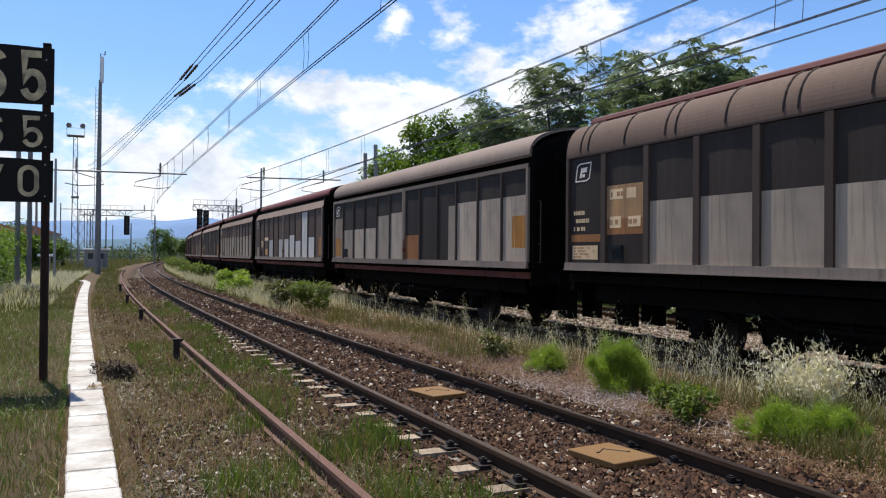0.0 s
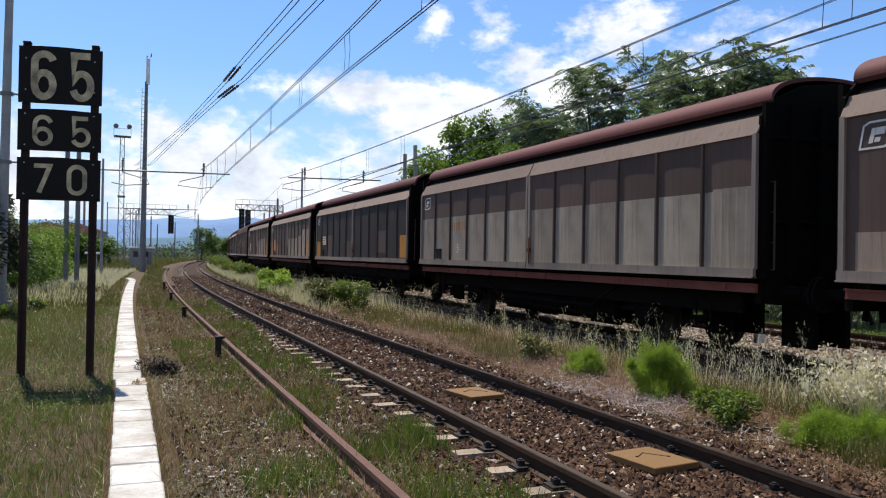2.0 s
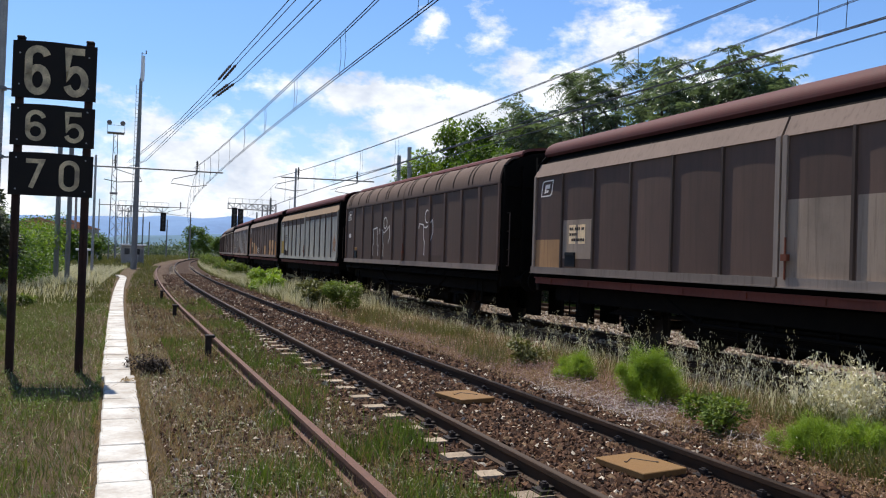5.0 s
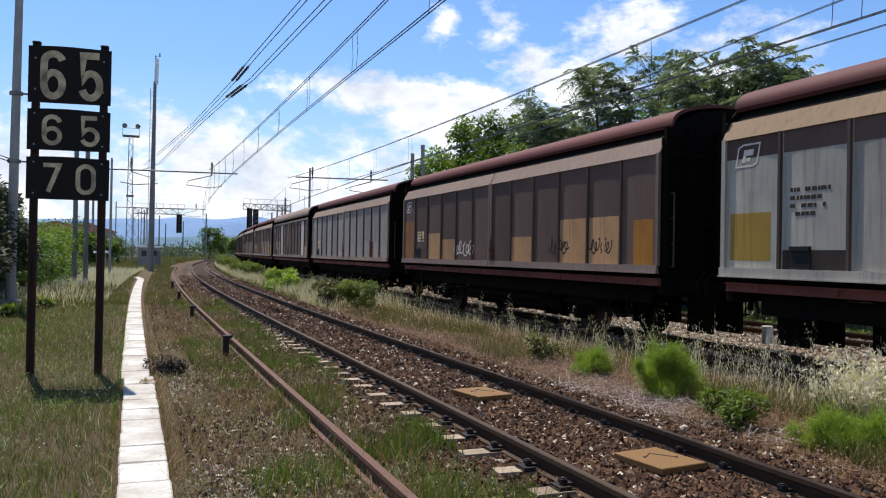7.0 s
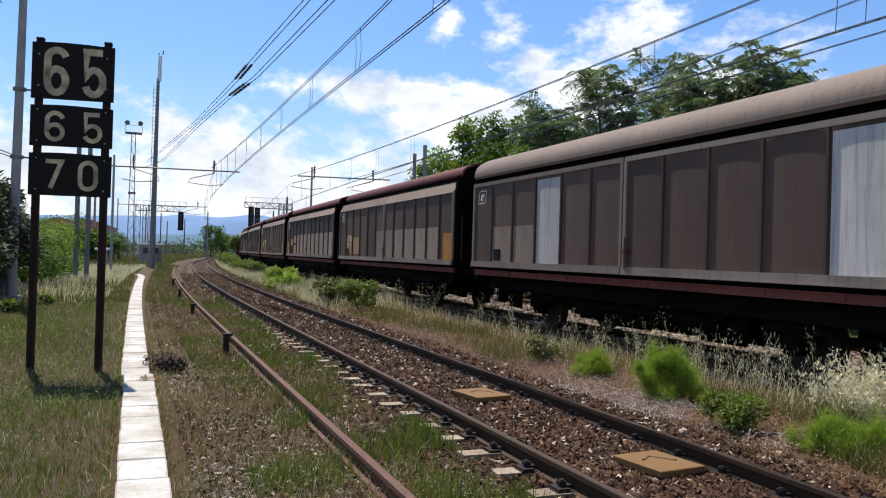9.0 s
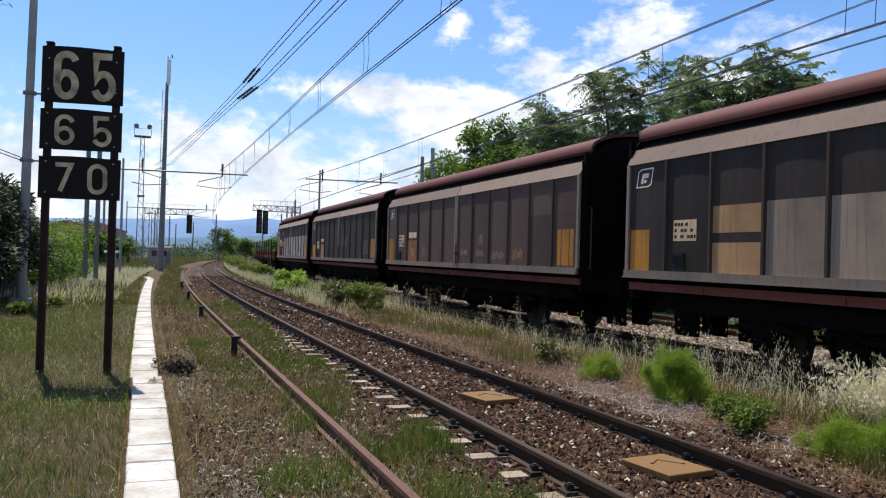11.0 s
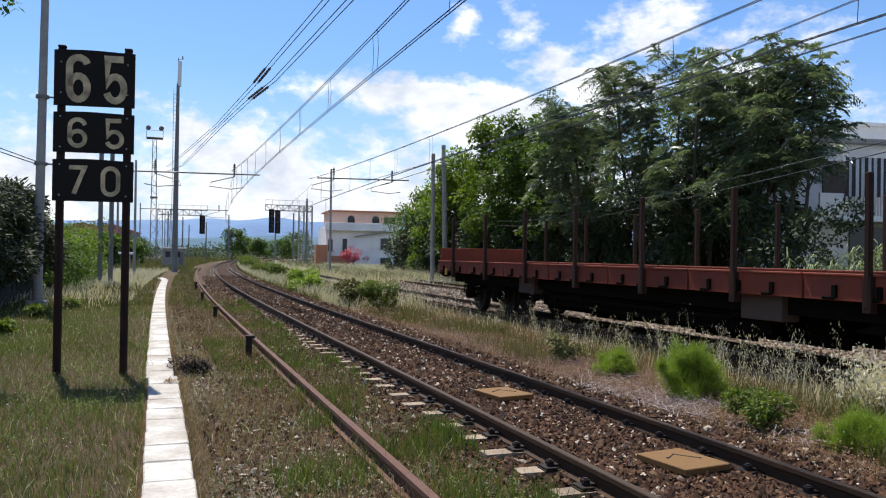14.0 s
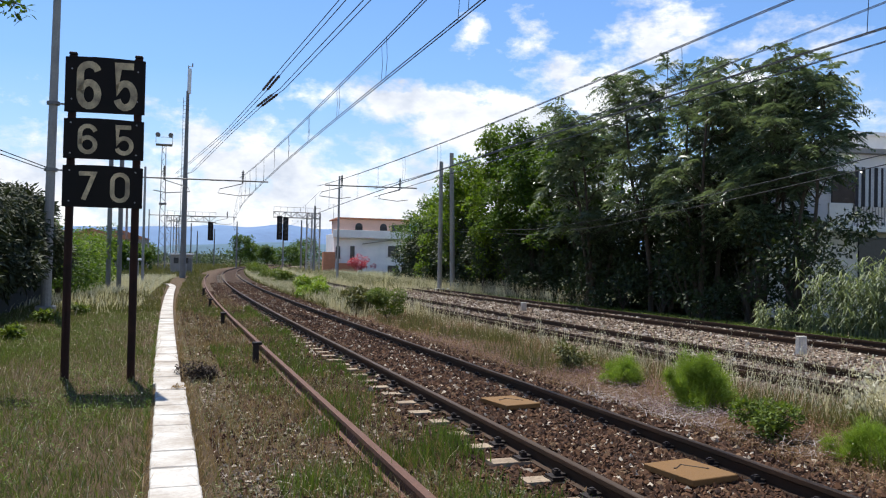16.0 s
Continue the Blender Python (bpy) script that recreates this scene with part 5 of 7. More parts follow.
add("flap", "brown", "flap", "sill", "dark brown covered wagon with tan patches and thin scrawls",
    [(0, 1, 0.42, 0.85, "umber"), (0.08, 0.66, 0.0, 0.40, "ochre"), (0.66, 1, 0.0, 0.42, "umber"), (2.15, 2.85, 0.40, 0.50, "label"), (2, 3, 0.0, 0.36, "orange"), (11.2, 11.8, 0.02, 0.42, "ochre"), (10, 12, 0.0, 0.6, "umber")], scrawl_c)
add("flap", "soot", "flap", "sill", "sooty brown covered wagon with ochre patch and pale scrawl",
    [(0.1, 0.8, 0.0, 0.35, "ochre"), (2, 3, 0.0, 0.35, "tan"), (2.2, 2.8, 0.42, 0.50, "label"), (11.25, 11.8, 0.03, 0.42, "ochre"), (10, 11, 0.1, 0.4, "umber")],
    lambda d: (scrawl(d[1], 7.0, 0.40, 1.3, 0.5, P["dull"], 41, 4, 0.02), boxes(1.45, 0.34)(d)))
add("flap", "soot", "flap", "sill", "sooty covered wagon with warm grey lower panels",
    [(0, 1, 0.0, 0.72, "warm"), (0.15, 0.62, 0.0, 0.44, "ochre"), (2.1, 2.9, 0.33, 0.52, "tan"), (2.15, 2.55, 0.03, 0.28, "tan"), (3, 12, 0.0, 0.64, "warm"), (11.3, 11.9, 0.03, 0.44, "ochre")],
    lambda d: (boxes(1.4, 0.47, 0.6, 0.35)(d), stencil(d[0], 2.5, 0.80, 0.34, 0.14, P["dull"], 1, P["dull"]), scrawl(d[1], 9.6, 0.25, 1.6, 0.6, P["soot"], 51, 4, 0.03)))


def flat_wagon():
    L = 18.6
    w = thing("stake_wagon", pose(0, 0, 0), "empty brown-red flat wagon with tall black side stakes", "flat wagon")
    w.scale = (SIZE,) * 3
    running_gear(w, L, (), P["redflat"])
    for c in (-2.6, -L + 2.6):
        for a in (-0.9, 0.9):
            wheelset(w, c + a)
        bm = bmesh.new()
        for s in (-1, 1):
            box(bm, 0.10, 2.7, 0.22, s * 0.95, c, 0.72)
        box(bm, 2.0, 0.4, 0.25, 0, c, 0.72)
        part("bogie", bm, P["under"], w)
    bm = bmesh.new()
    box(bm, 2.6, L, 0.07, 0, -L / 2, 1.21)
    part("deck", bm, P["umber"], w, "worn plank deck")
    for s in (-1, 1):
        for i in range(8):
            a, b = -L * i / 8 - 0.02, -L * (i + 1) / 8 + 0.02
            bm = bmesh.new()
            box(bm, 0.05, abs(b - a), 0.30, s * 1.335, (a + b) / 2, 1.14)
            box(bm, 0.09, abs(b - a), 0.03, s * 1.34, (a + b) / 2, 1.30)
            side = part("side_beam", bm, P["redflat"], w, bevel=0.006)
            for f in (0.22, 0.5, 0.78):
                bm = bmesh.new()
                box(bm, 0.05, 0.06, 0.15, s * 1.375, a + (b - a) * f, 1.10)
                rod(bm, (s * 1.38, a + (b - a) * f, 1.02), (s * 1.40, a + (b - a) * f + 0.16, 1.02), 0.022, n=6)
                part("bracket", bm, P["under"], side)
        for i in range(8):
            y = -1.35 - i * (L - 2.7) / 7
            bm = bmesh.new()
            box(bm, 0.075, 0.07, 1.55, s * 1.40, y, 1.70)
            box(bm, 0.05, 0.09, 1.15, s * 1.40, y, 1.52)
            box(bm, 0.11, 0.12, 0.42, s * 1.38, y, 1.08)
            part("stake", bm, P["stake"], w, bevel=0.008)
    for y, s in ((-0.06, 1), (-L + 0.06, -1)):
        bm = bmesh.new()
        box(bm, 2.6, 0.06, 0.42, 0, y, 1.46)
        for x in (-1.0, 0, 1.0):
            box(bm, 0.08, 0.05, 0.5, x, y + s * 0.05, 1.42)
        part("end_board", bm, P["redflat"] if s > 0 else P["stake"], w, bevel=0.006)
    for f in (0.30, 0.70):
        bm = bmesh.new()
        box(bm, 0.30, 0.8, 0.36, -1.05, -L * f, 0.82)
        stn = part("equipment_box", bm, P["rib"], w, "dark equipment box under the deck", bevel=0.01)
    bm = bmesh.new()
    box(bm, 0.03, 0.12, 0.16, -1.38, -0.75, 1.0)
    part("yellow_plate", bm, P["yellow"], w, "small yellow plate")
    wag.append(w)


flat_wagon()

# ---- plants ----
def blades(name, us, ys, hmin, hmax, width, lean, mat, label, category, zadd=0.0, seeds=0, husk=1.0):
    """Grass blades: bent slips of three triangles, rooted in the ground."""
    n = len(us)
    h = rng.uniform(hmin, hmax, n) * rng.uniform(0.6, 1.0, n)
    a = rng.uniform(0, 2 * np.pi, n)
    w = width * rng.uniform(0.6, 1.3, n)
    root = np.stack([us + bend_np(ys), ys, ground_z(us, ys) - 0.02 + zadd], -1)
    side = np.stack([np.cos(a), np.sin(a), 0 * a], -1) * w[:, None] / 2
    b = rng.uniform(0, 2 * np.pi, n)
    l = lean * h * rng.uniform(0.2, 1.0, n)
    bow = np.stack([np.cos(b) * l, np.sin(b) * l, 0 * b], -1)
    up = np.stack([0 * h, 0 * h, h], -1)
    v = np.stack([root - side, root + side, root - side * 0.8 + up * 0.55 + bow * 0.35, root + side * 0.8 + up * 0.55 + bow * 0.35, root + up * 0.97 + bow], 1)
    i = np.arange(n)[:, None] * 5
    f = np.concatenate([i + [[0, 1, 3]], i + [[0, 3, 2]], i + [[2, 3, 4]]])
    verts, faces = v.reshape(-1, 3), f
    if seeds:
        # husks hanging about the upper half of each stem
        m = seeds
        t = rng.uniform(0.5, 1.0, (n, m, 1))
        off = rng.normal(0, 1, (n, m, 3)) * np.array([0.035, 0.035, 0.012])
        base = root[:, None] + up[:, None] * t + bow[:, None] * t ** 1.6 + off
        d = rng.normal(0, 1, (n, m, 3)) * 0.012 * husk
        e = rng.normal(0, 1, (n, m, 3)) * 0.009 * husk
        d[..., 2] -= 0.020
        tri = np.stack([base - d, base + e, base + d], 2).reshape(-1, 3)
        k = len(verts) + np.arange(n * m)[:, None] * 3 + [[0, 1, 2]]
        verts, faces = np.concatenate([verts, tri]), np.concatenate([faces, k])
    ob = raw(name, verts, faces, mat)
    return tagged(ob, label, category, kind="stuff")


def strewn(n, u0, u1, y0, y1, power=2.0):
    """Places that thin out with y."""
    f = rng.uniform(0, 1, n) ** power
    return rng.uniform(u0, u1, n), y0 + (y1 - y0) * f


def clumped(n, u0, u1, y0, y1, k, spread, power=1.8):
    cu, cy = strewn(k, u0, u1, y0, y1, power)
    j = rng.integers(0, k, n)
    s = spread * (1 + cy[j] / 25)
    return np.clip(cu[j] + rng.normal(0, 1, n) * s, u0, u1), cy[j] + rng.normal(0, 1, n) * s * 1.5


def off_kerb(us, ys):
    keep = (np.abs(us - KERB_X + 0.25 * bend_np(ys)) > 0.21 + 0.006 * np.maximum(ys - 18, 0)) & (np.hypot(us, ys) > 1.6)
    return us[keep], ys[keep]


blades("rough_grass", *off_kerb(*strewn(110000, -7, -0.05, 3.5, 36, 1.6)), 0.04, 0.17, 0.0065, 0.9, M_GRASS, "rough olive grass along the platform edge", "grass")
blades("green_grass", *off_kerb(*clumped(60000, -7, -0.15, 3.5, 30, 170, 0.32)), 0.06, 0.21, 0.0065, 0.8, M_GRASS_GREEN, "fresh green grass clumps", "grass")
blades("strip_grass", *off_kerb(*strewn(9000, 0.3, 2.4, 3.4, 36, 1.6)), 0.05, 0.20, 0.008, 0.8, M_GRASS, "sparse olive grass between kerb and rail", "grass")
blades("kerb_grass", KERB_X + np.where(rng.uniform(0, 1, 2600) < 0.5, -1, 1) * rng.normal(0.215, 0.012, 2600), rng.uniform(3.5, 18, 2600), 0.06, 0.17, 0.007, 1.5, M_DRY, "dry grass leaning over the kerb", "dry grass")


def daisies(n, u0, u1, y0, y1):
    u, y = off_kerb(*strewn(n, u0, u1, y0, y1, 1.6))
    m = len(u)
    p = np.stack([u + bend_np(y), y, ground_z(u, y) + rng.uniform(0.06, 0.22, m)], -1)
    r = (0.003 + 0.00055 * y)[:, None]
    a = rng.normal(0, 1, (m, 3)) * np.array([1, 1, 0.4])
    a /= np.linalg.norm(a, axis=1, keepdims=True)
    b = np.cross(a, rng.normal(0, 1, (m, 3)))
    b /= np.linalg.norm(b, axis=1, keepdims=True)
    v = np.stack([p - a * r, p - b * r, p + a * r, p + b * r], 1).reshape(-1, 3)
    tagged(raw("small_flowers", v, np.arange(4 * m).reshape(-1, 4), M_STRAW), "tiny pale flowers in the grass", "flowers", kind="stuff")


blades("pale_straw", *off_kerb(*strewn(11000, -7, 2.6, 3.2, 40, 1.6)), 0.06, 0.26, 0.0042, 0.9, M_STRAW, "thin pale straw among the grass", "dry grass")
blades("far_field", *strewn(15000, -14, 0.8, 80, 240, 1.2), 0.25, 0.7, 0.07, 0.7, M_GRASS, "rough grass far along the line", "grass")
blades("far_verge", *strewn(12000, 16, 40, 60, 220, 1.2), 0.3, 0.9, 0.07, 0.7, M_GRASS, "rough grass beyond the siding", "grass")
daisies(1500, -7, 1.5, 4, 32)
daisies(900, 5.8, 8.4, 5, 30)
blades("far_grass", *off_kerb(*strewn(26000, -6, 1.6, 28, 90, 1.3)), 0.10, 0.30, 0.022, 0.7, M_GRASS, "rough grass further along the line", "grass")
blades("dry_tufts", *clumped(11000, -6, -0.9, 30, 75, 60, 0.45, 1.0), 0.25, 0.6, 0.025, 0.6, M_STRAW, "straw-coloured dry grass along the verge", "dry grass")
blades("track_grass", *clumped(15000, 0.9, 2.75, 3.2, 30, 70, 0.13), 0.10, 0.32, 0.008, 0.45, M_GRASS_GREEN, "upright green grass beside the old rail", "grass")
blades("track_dry_grass", *clumped(26000, 0.35, 2.5, 3.2, 40, 190, 0.20), 0.05, 0.24, 0.007, 0.8, M_DRY, "dry brown grass between kerb and rail", "dry grass")
blades("strip_dry_grass", *strewn(46000, 5.5, 8.4, 3.0, 44, 1.6), 0.03, 0.15, 0.007, 1.1, M_DRY, "low dry grass between the tracks", "dry grass")
blades("strip_tufts", *clumped(11000, 6.1, 7.7, 5, 50, 45, 0.18, 1.3), 0.12, 0.40, 0.010, 0.6, M_GRASS, "yellowish grass tufts between the tracks", "grass")
blades("wild_oats", *clumped(330, 7.6, 8.45, 5.5, 40, 60, 0.14, 1.2), 0.5, 1.15, 0.006, 0.55, M_STRAW, "tall wild oats with pale husks beside the train", "wild oats", 0.0, 26, 0.55)
blades("edge_straw", *clumped(3000, 7.6, 8.6, 5.5, 46, 80, 0.20, 1.3), 0.12, 0.50, 0.007, 0.7, M_STRAW, "straw-coloured grass along the train's track", "dry grass")
blades("edge_grass", *clumped(9000, 7.2, 8.5, 5.5, 46, 110, 0.22, 1.3), 0.10, 0.40, 0.009, 0.7, M_GRASS, "olive grass along the train's track", "grass")
blades("far_cover", *strewn(26000, 11.4, 17.5, 52, 150, 1.2), 0.25, 0.8, 0.035, 0.6, M_GRASS, "rough grass over the far sidings", "grass")
blades("far_cover_straw", *clumped(12000, 11.4, 17.5, 50, 140, 90, 0.6, 1.2), 0.4, 0.9, 0.025, 0.5, M_STRAW, "pale tall grass over the far sidings", "dry grass")
blades("far_strip_grass", *strewn(22000, 5.6, 8.6, 30, 140, 1.3), 0.15, 0.55, 0.022, 0.6, M_GRASS, "rough grass between the far tracks", "grass")
blades("far_strip_straw", *clumped(15000, 5.8, 8.6, 26, 120, 70, 0.45, 1.3), 0.3, 0.8, 0.014, 0.5, M_STRAW, "straw-coloured grass between the far tracks", "dry grass")
blades("siding_grass", *clumped(13000, 16.2, 18.0, 8, 60, 80, 0.35, 1.0), 0.08, 0.30, 0.013, 0.6, M_GRASS_GREEN, "green grass along the siding", "grass")
blades("siding_oats", *clumped(600, 16.2, 17.6, 29, 62, 36, 0.4, 1.0), 0.6, 1.2, 0.010, 0.4, M_STRAW, "pale tall grass before the trees", "wild oats", 0.0, 18)
blades("siding_far_straw", *clumped(12000, 16.5, 21, 44, 100, 50, 0.7, 1.0), 0.5, 1.2, 0.018, 0.4, M_STRAW, "straw-coloured tall grass beyond the siding", "dry grass")


def weed_carpet(name, us, ys, low, high, size, mat, label):
    """Low leafy weeds: small leaves about each place that face the sky."""
    n, m = len(us), 6
    a = rng.uniform(0, 2 * np.pi, (n, m))
    h = rng.uniform(low, high, (n, 1)) * rng.uniform(0.3, 1.0, (n, m))
    z = ground_z(us, ys)[:, None] + h
    p = np.stack([(us + bend_np(ys))[:, None] + np.cos(a) * size * 0.7, ys[:, None] + np.sin(a) * size * 0.7, z], -1).reshape(-1, 3)
    d = np.stack([np.cos(a), np.sin(a), rng.uniform(-0.3, 0.6, (n, m))], -1).reshape(-1, 3)
    up = np.array([0, 0, 1.0]) + rng.normal(0, 0.4, (n * m, 3))
    ob = slips(p, d, up, size, mat, name, None, 1.5, 0.38)
    tagged(ob, label, "weeds", kind="stuff")


def plant_weeds():
    weed_carpet("leafy_weeds", *off_kerb(*clumped(7000, -7, -0.15, 3.4, 24, 130, 0.25)), 0.03, 0.16, 0.022, M_GRASS_GREEN, "low leafy green weeds in the grass")
    weed_carpet("strip_weeds", *off_kerb(*clumped(2600, 0.4, 2.6, 3.4, 26, 60, 0.16)), 0.02, 0.13, 0.018, M_GRASS, "low olive weeds between kerb and rail")
    weed_carpet("brown_weeds", *clumped(9000, 5.6, 8.4, 4.5, 40, 150, 0.28), 0.03, 0.17, 0.020, M_BRACKEN, "low red-brown weeds between the tracks")
    weed_carpet("purple_weeds", *clumped(2600, 5.7, 7.2, 8, 24, 40, 0.25), 0.04, 0.16, 0.016, M_MAUVE, "dull mauve flowering weeds between the tracks")
    weed_carpet("siding_weeds", *clumped(4200, 15.9, 17.2, 11, 46, 60, 0.4), 0.04, 0.20, 0.035, M_GRASS_GREEN, "low green weeds beside the siding")


def pebbles(name, us, ys, smin, smax, mat, label, lift=0.0):
    n = len(us)
    s = rng.uniform(smin, smax, n) * np.clip(0.8 + ys / 40, 0.8, 1.6)
    base = np.array([(1, 0, 0), (-1, 0, 0), (0, 1, 0), (0, -1, 0), (0, 0, 0.75), (0, 0, -0.75)], float)
    v = base[None] * rng.uniform(0.55, 1.25, (n, 6, 1)) + rng.normal(0, 0.22, (n, 6, 3))
    a = rng.uniform(0, 2 * np.pi, n)
    c, d = np.cos(a)[:, None], np.sin(a)[:, None]
    v = np.stack([v[..., 0] * c - v[..., 1] * d, v[..., 0] * d + v[..., 1] * c, v[..., 2]], -1) * s[:, None, None]
    pos = np.stack([us + bend_np(ys), ys, ground_z(us, ys) + s * 0.25 + lift], -1)
    faces = np.array([(0, 2, 4), (2, 1, 4), (1, 3, 4), (3, 0, 4), (2, 0, 5), (1, 2, 5), (3, 1, 5), (0, 3, 5)])
    f = (np.arange(n)[:, None, None] * 6 + faces[None]).reshape(-1, 3)
    ob = raw(name, (v + pos[:, None]).reshape(-1, 3), f, mat)
    tagged(ob, label, "ballast", kind="stuff")


def clear_ends(us, ys):
    """Leaves the sleepers' bared ends free of stones."""
    on = np.abs((ys - 1.0 + 0.31) % 0.62 - 0.31) < 0.10
    keep = ~(on & (us > 2.55) & (us < 3.1)) | (rng.uniform(0, 1, len(us)) < 0.22)
    return us[keep], ys[keep]


pebbles("ballast", *clear_ends(*strewn(52000, 2.2, 5.95, 2.6, 60, 1.8)), 0.018, 0.042, M_STONE, "rusty brown track ballast")
pebbles("bed_ballast", *strewn(19000, 3.26, 4.58, 2.6, 60, 1.8), 0.018, 0.040, M_STONE, "rusty brown ballast between the rails")
pebbles("stray_ballast", *clumped(16000, 0.5, 2.5, 3.0, 40, 80, 0.28), 0.014, 0.034, M_STONE, "loose stones between kerb and old rail")
pebbles("gravel_patch", *clumped(9000, 0.5, 2.3, 3.4, 13, 26, 0.24), 0.010, 0.024, M_STONE_PALE, "pale gravel in the grass")
pebbles("shoulder_ballast", *strewn(12000, 0.9, 2.5, 8.5, 45, 1.3), 0.018, 0.040, M_STONE, "rusty stones beside the old rail")
pebbles("siding_ballast", *strewn(26000, 8.6, 16.0, 3, 50, 1.3), 0.022, 0.050, M_STONE_PALE, "pale ballast of the sidings")


def slips(centres, tips, faces_to, size, mat, name, parent, long=1.6, wide=0.42):
    """Leaves as folded slips of two triangles: where each starts, which way it points, which way its upper face looks."""
    n = len(centres)
    unit = lambda v: v / (np.linalg.norm(v, axis=1, keepdims=True) + 1e-9)
    d = unit(tips)
    s = unit(np.cross(d, faces_to))
    up = np.cross(s, d)
    sz = size * rng.uniform(0.6, 1.3, (n, 1))
    tip, mid = d * sz * long, s * sz * wide
    fold = up * sz * 0.10
    v = np.stack([centres, centres + tip * 0.5 + mid + fold, centres + tip, centres + tip * 0.5 - mid + fold], 1).reshape(-1, 3)
    i = np.arange(n)[:, None] * 4
    ob = raw(name, v, np.concatenate([i + [[0, 1, 2]], i + [[0, 2, 3]]]), mat)
    if parent:
        ob.parent = parent
        ob.matrix_parent_inverse = parent.matrix_world.inverted()
    return ob


def leaves_at(centres, normals, size, jitter, mat, name, parent, long=1.6):
    """Leaves that point outwards and turn their faces up to the light, unevenly."""
    n = len(centres)
    d = normals * np.array([1, 1, 0.5]) + rng.normal(0, jitter, (n, 3)) - np.array([0, 0, 0.25])
    return slips(centres, d, normals * 0.6 + np.array([0, 0, 0.9]) + rng.normal(0, 0.45, (n, 3)), size, mat, name, parent, long)


def whorls(tips, axes, fronds_each, length, pairs, leaf, mat, name, parent):
    """Sprays of feathered leaves: stalks that fan out from each shoot's tip and arch over, with pairs of slim leaflets."""
    n = len(tips) * fronds_each
    base = np.repeat(tips, fronds_each, 0)
    axis = np.repeat(axes, fronds_each, 0)
    a = rng.uniform(0, 2 * np.pi, n)
    ways = np.stack([np.cos(a), np.sin(a), rng.uniform(-0.35, 0.95, n)], -1) + axis * 0.55
    ways /= np.linalg.norm(ways, axis=1, keepdims=True)
    L = length * rng.uniform(0.65, 1.2, (n, 1))
    side = np.cross(ways, [0, 0, 1.0])
    side /= np.linalg.norm(side, axis=1, keepdims=True) + 1e-9
    down = np.array([0, 0, 1.0])
    droop = rng.uniform(0.35, 0.95, (n, 1))
    vs = []
    for j in range(pairs):
        f = (j + 0.8) / pairs
        p = base + ways * L * f - down * L * droop * f * f
        size = leaf * (1.1 - 0.55 * abs(f - 0.45)) * rng.uniform(0.85, 1.1, (n, 1))
        for s in (-1, 1):
            out = side * s * size + ways * size * 0.35 - down * size * rng.uniform(0.15, 0.95, (n, 1))
            wid = (ways + side * s * 0.3 - down * rng.uniform(-0.5, 0.5, (n, 1))) * size * 0.15
            vs.append(np.stack([p, p + out * 0.4 + wid, p + out, p + out * 0.4 - wid], 1))
    v = np.stack(vs, 1).reshape(-1, 3)
    k = n * pairs * 2
    i = np.arange(k)[:, None] * 4
    ob = raw(name, v, np.concatenate([i + [[0, 1, 2]], i + [[0, 2, 3]]]), mat)
    ob.parent = parent
    ob.matrix_parent_inverse = parent.matrix_world.inverted()
    return ob


def crown_points(n, blobs, top=0.0):
    """Places in the shells of a heap of uneven clumps, more of them on top by the given share; also the way outwards."""
    pts, out = [], []
    share = np.array([b[3] ** 2 for b in blobs])
    for b, c in zip(blobs, (share / share.sum() * n).astype(int)):
        d = rng.normal(0, 1, (c, 3))
        d[:, 2] += top
        d /= np.linalg.norm(d, axis=1, keepdims=True)
        r = b[3] * rng.uniform(0.45, 1.08, (c, 1)) ** 0.6
        pts.append(np.array(b[:3]) + d * r * np.array([1, 1, 0.8]))
        out.append(d)
    return np.concatenate(pts), np.concatenate(out)


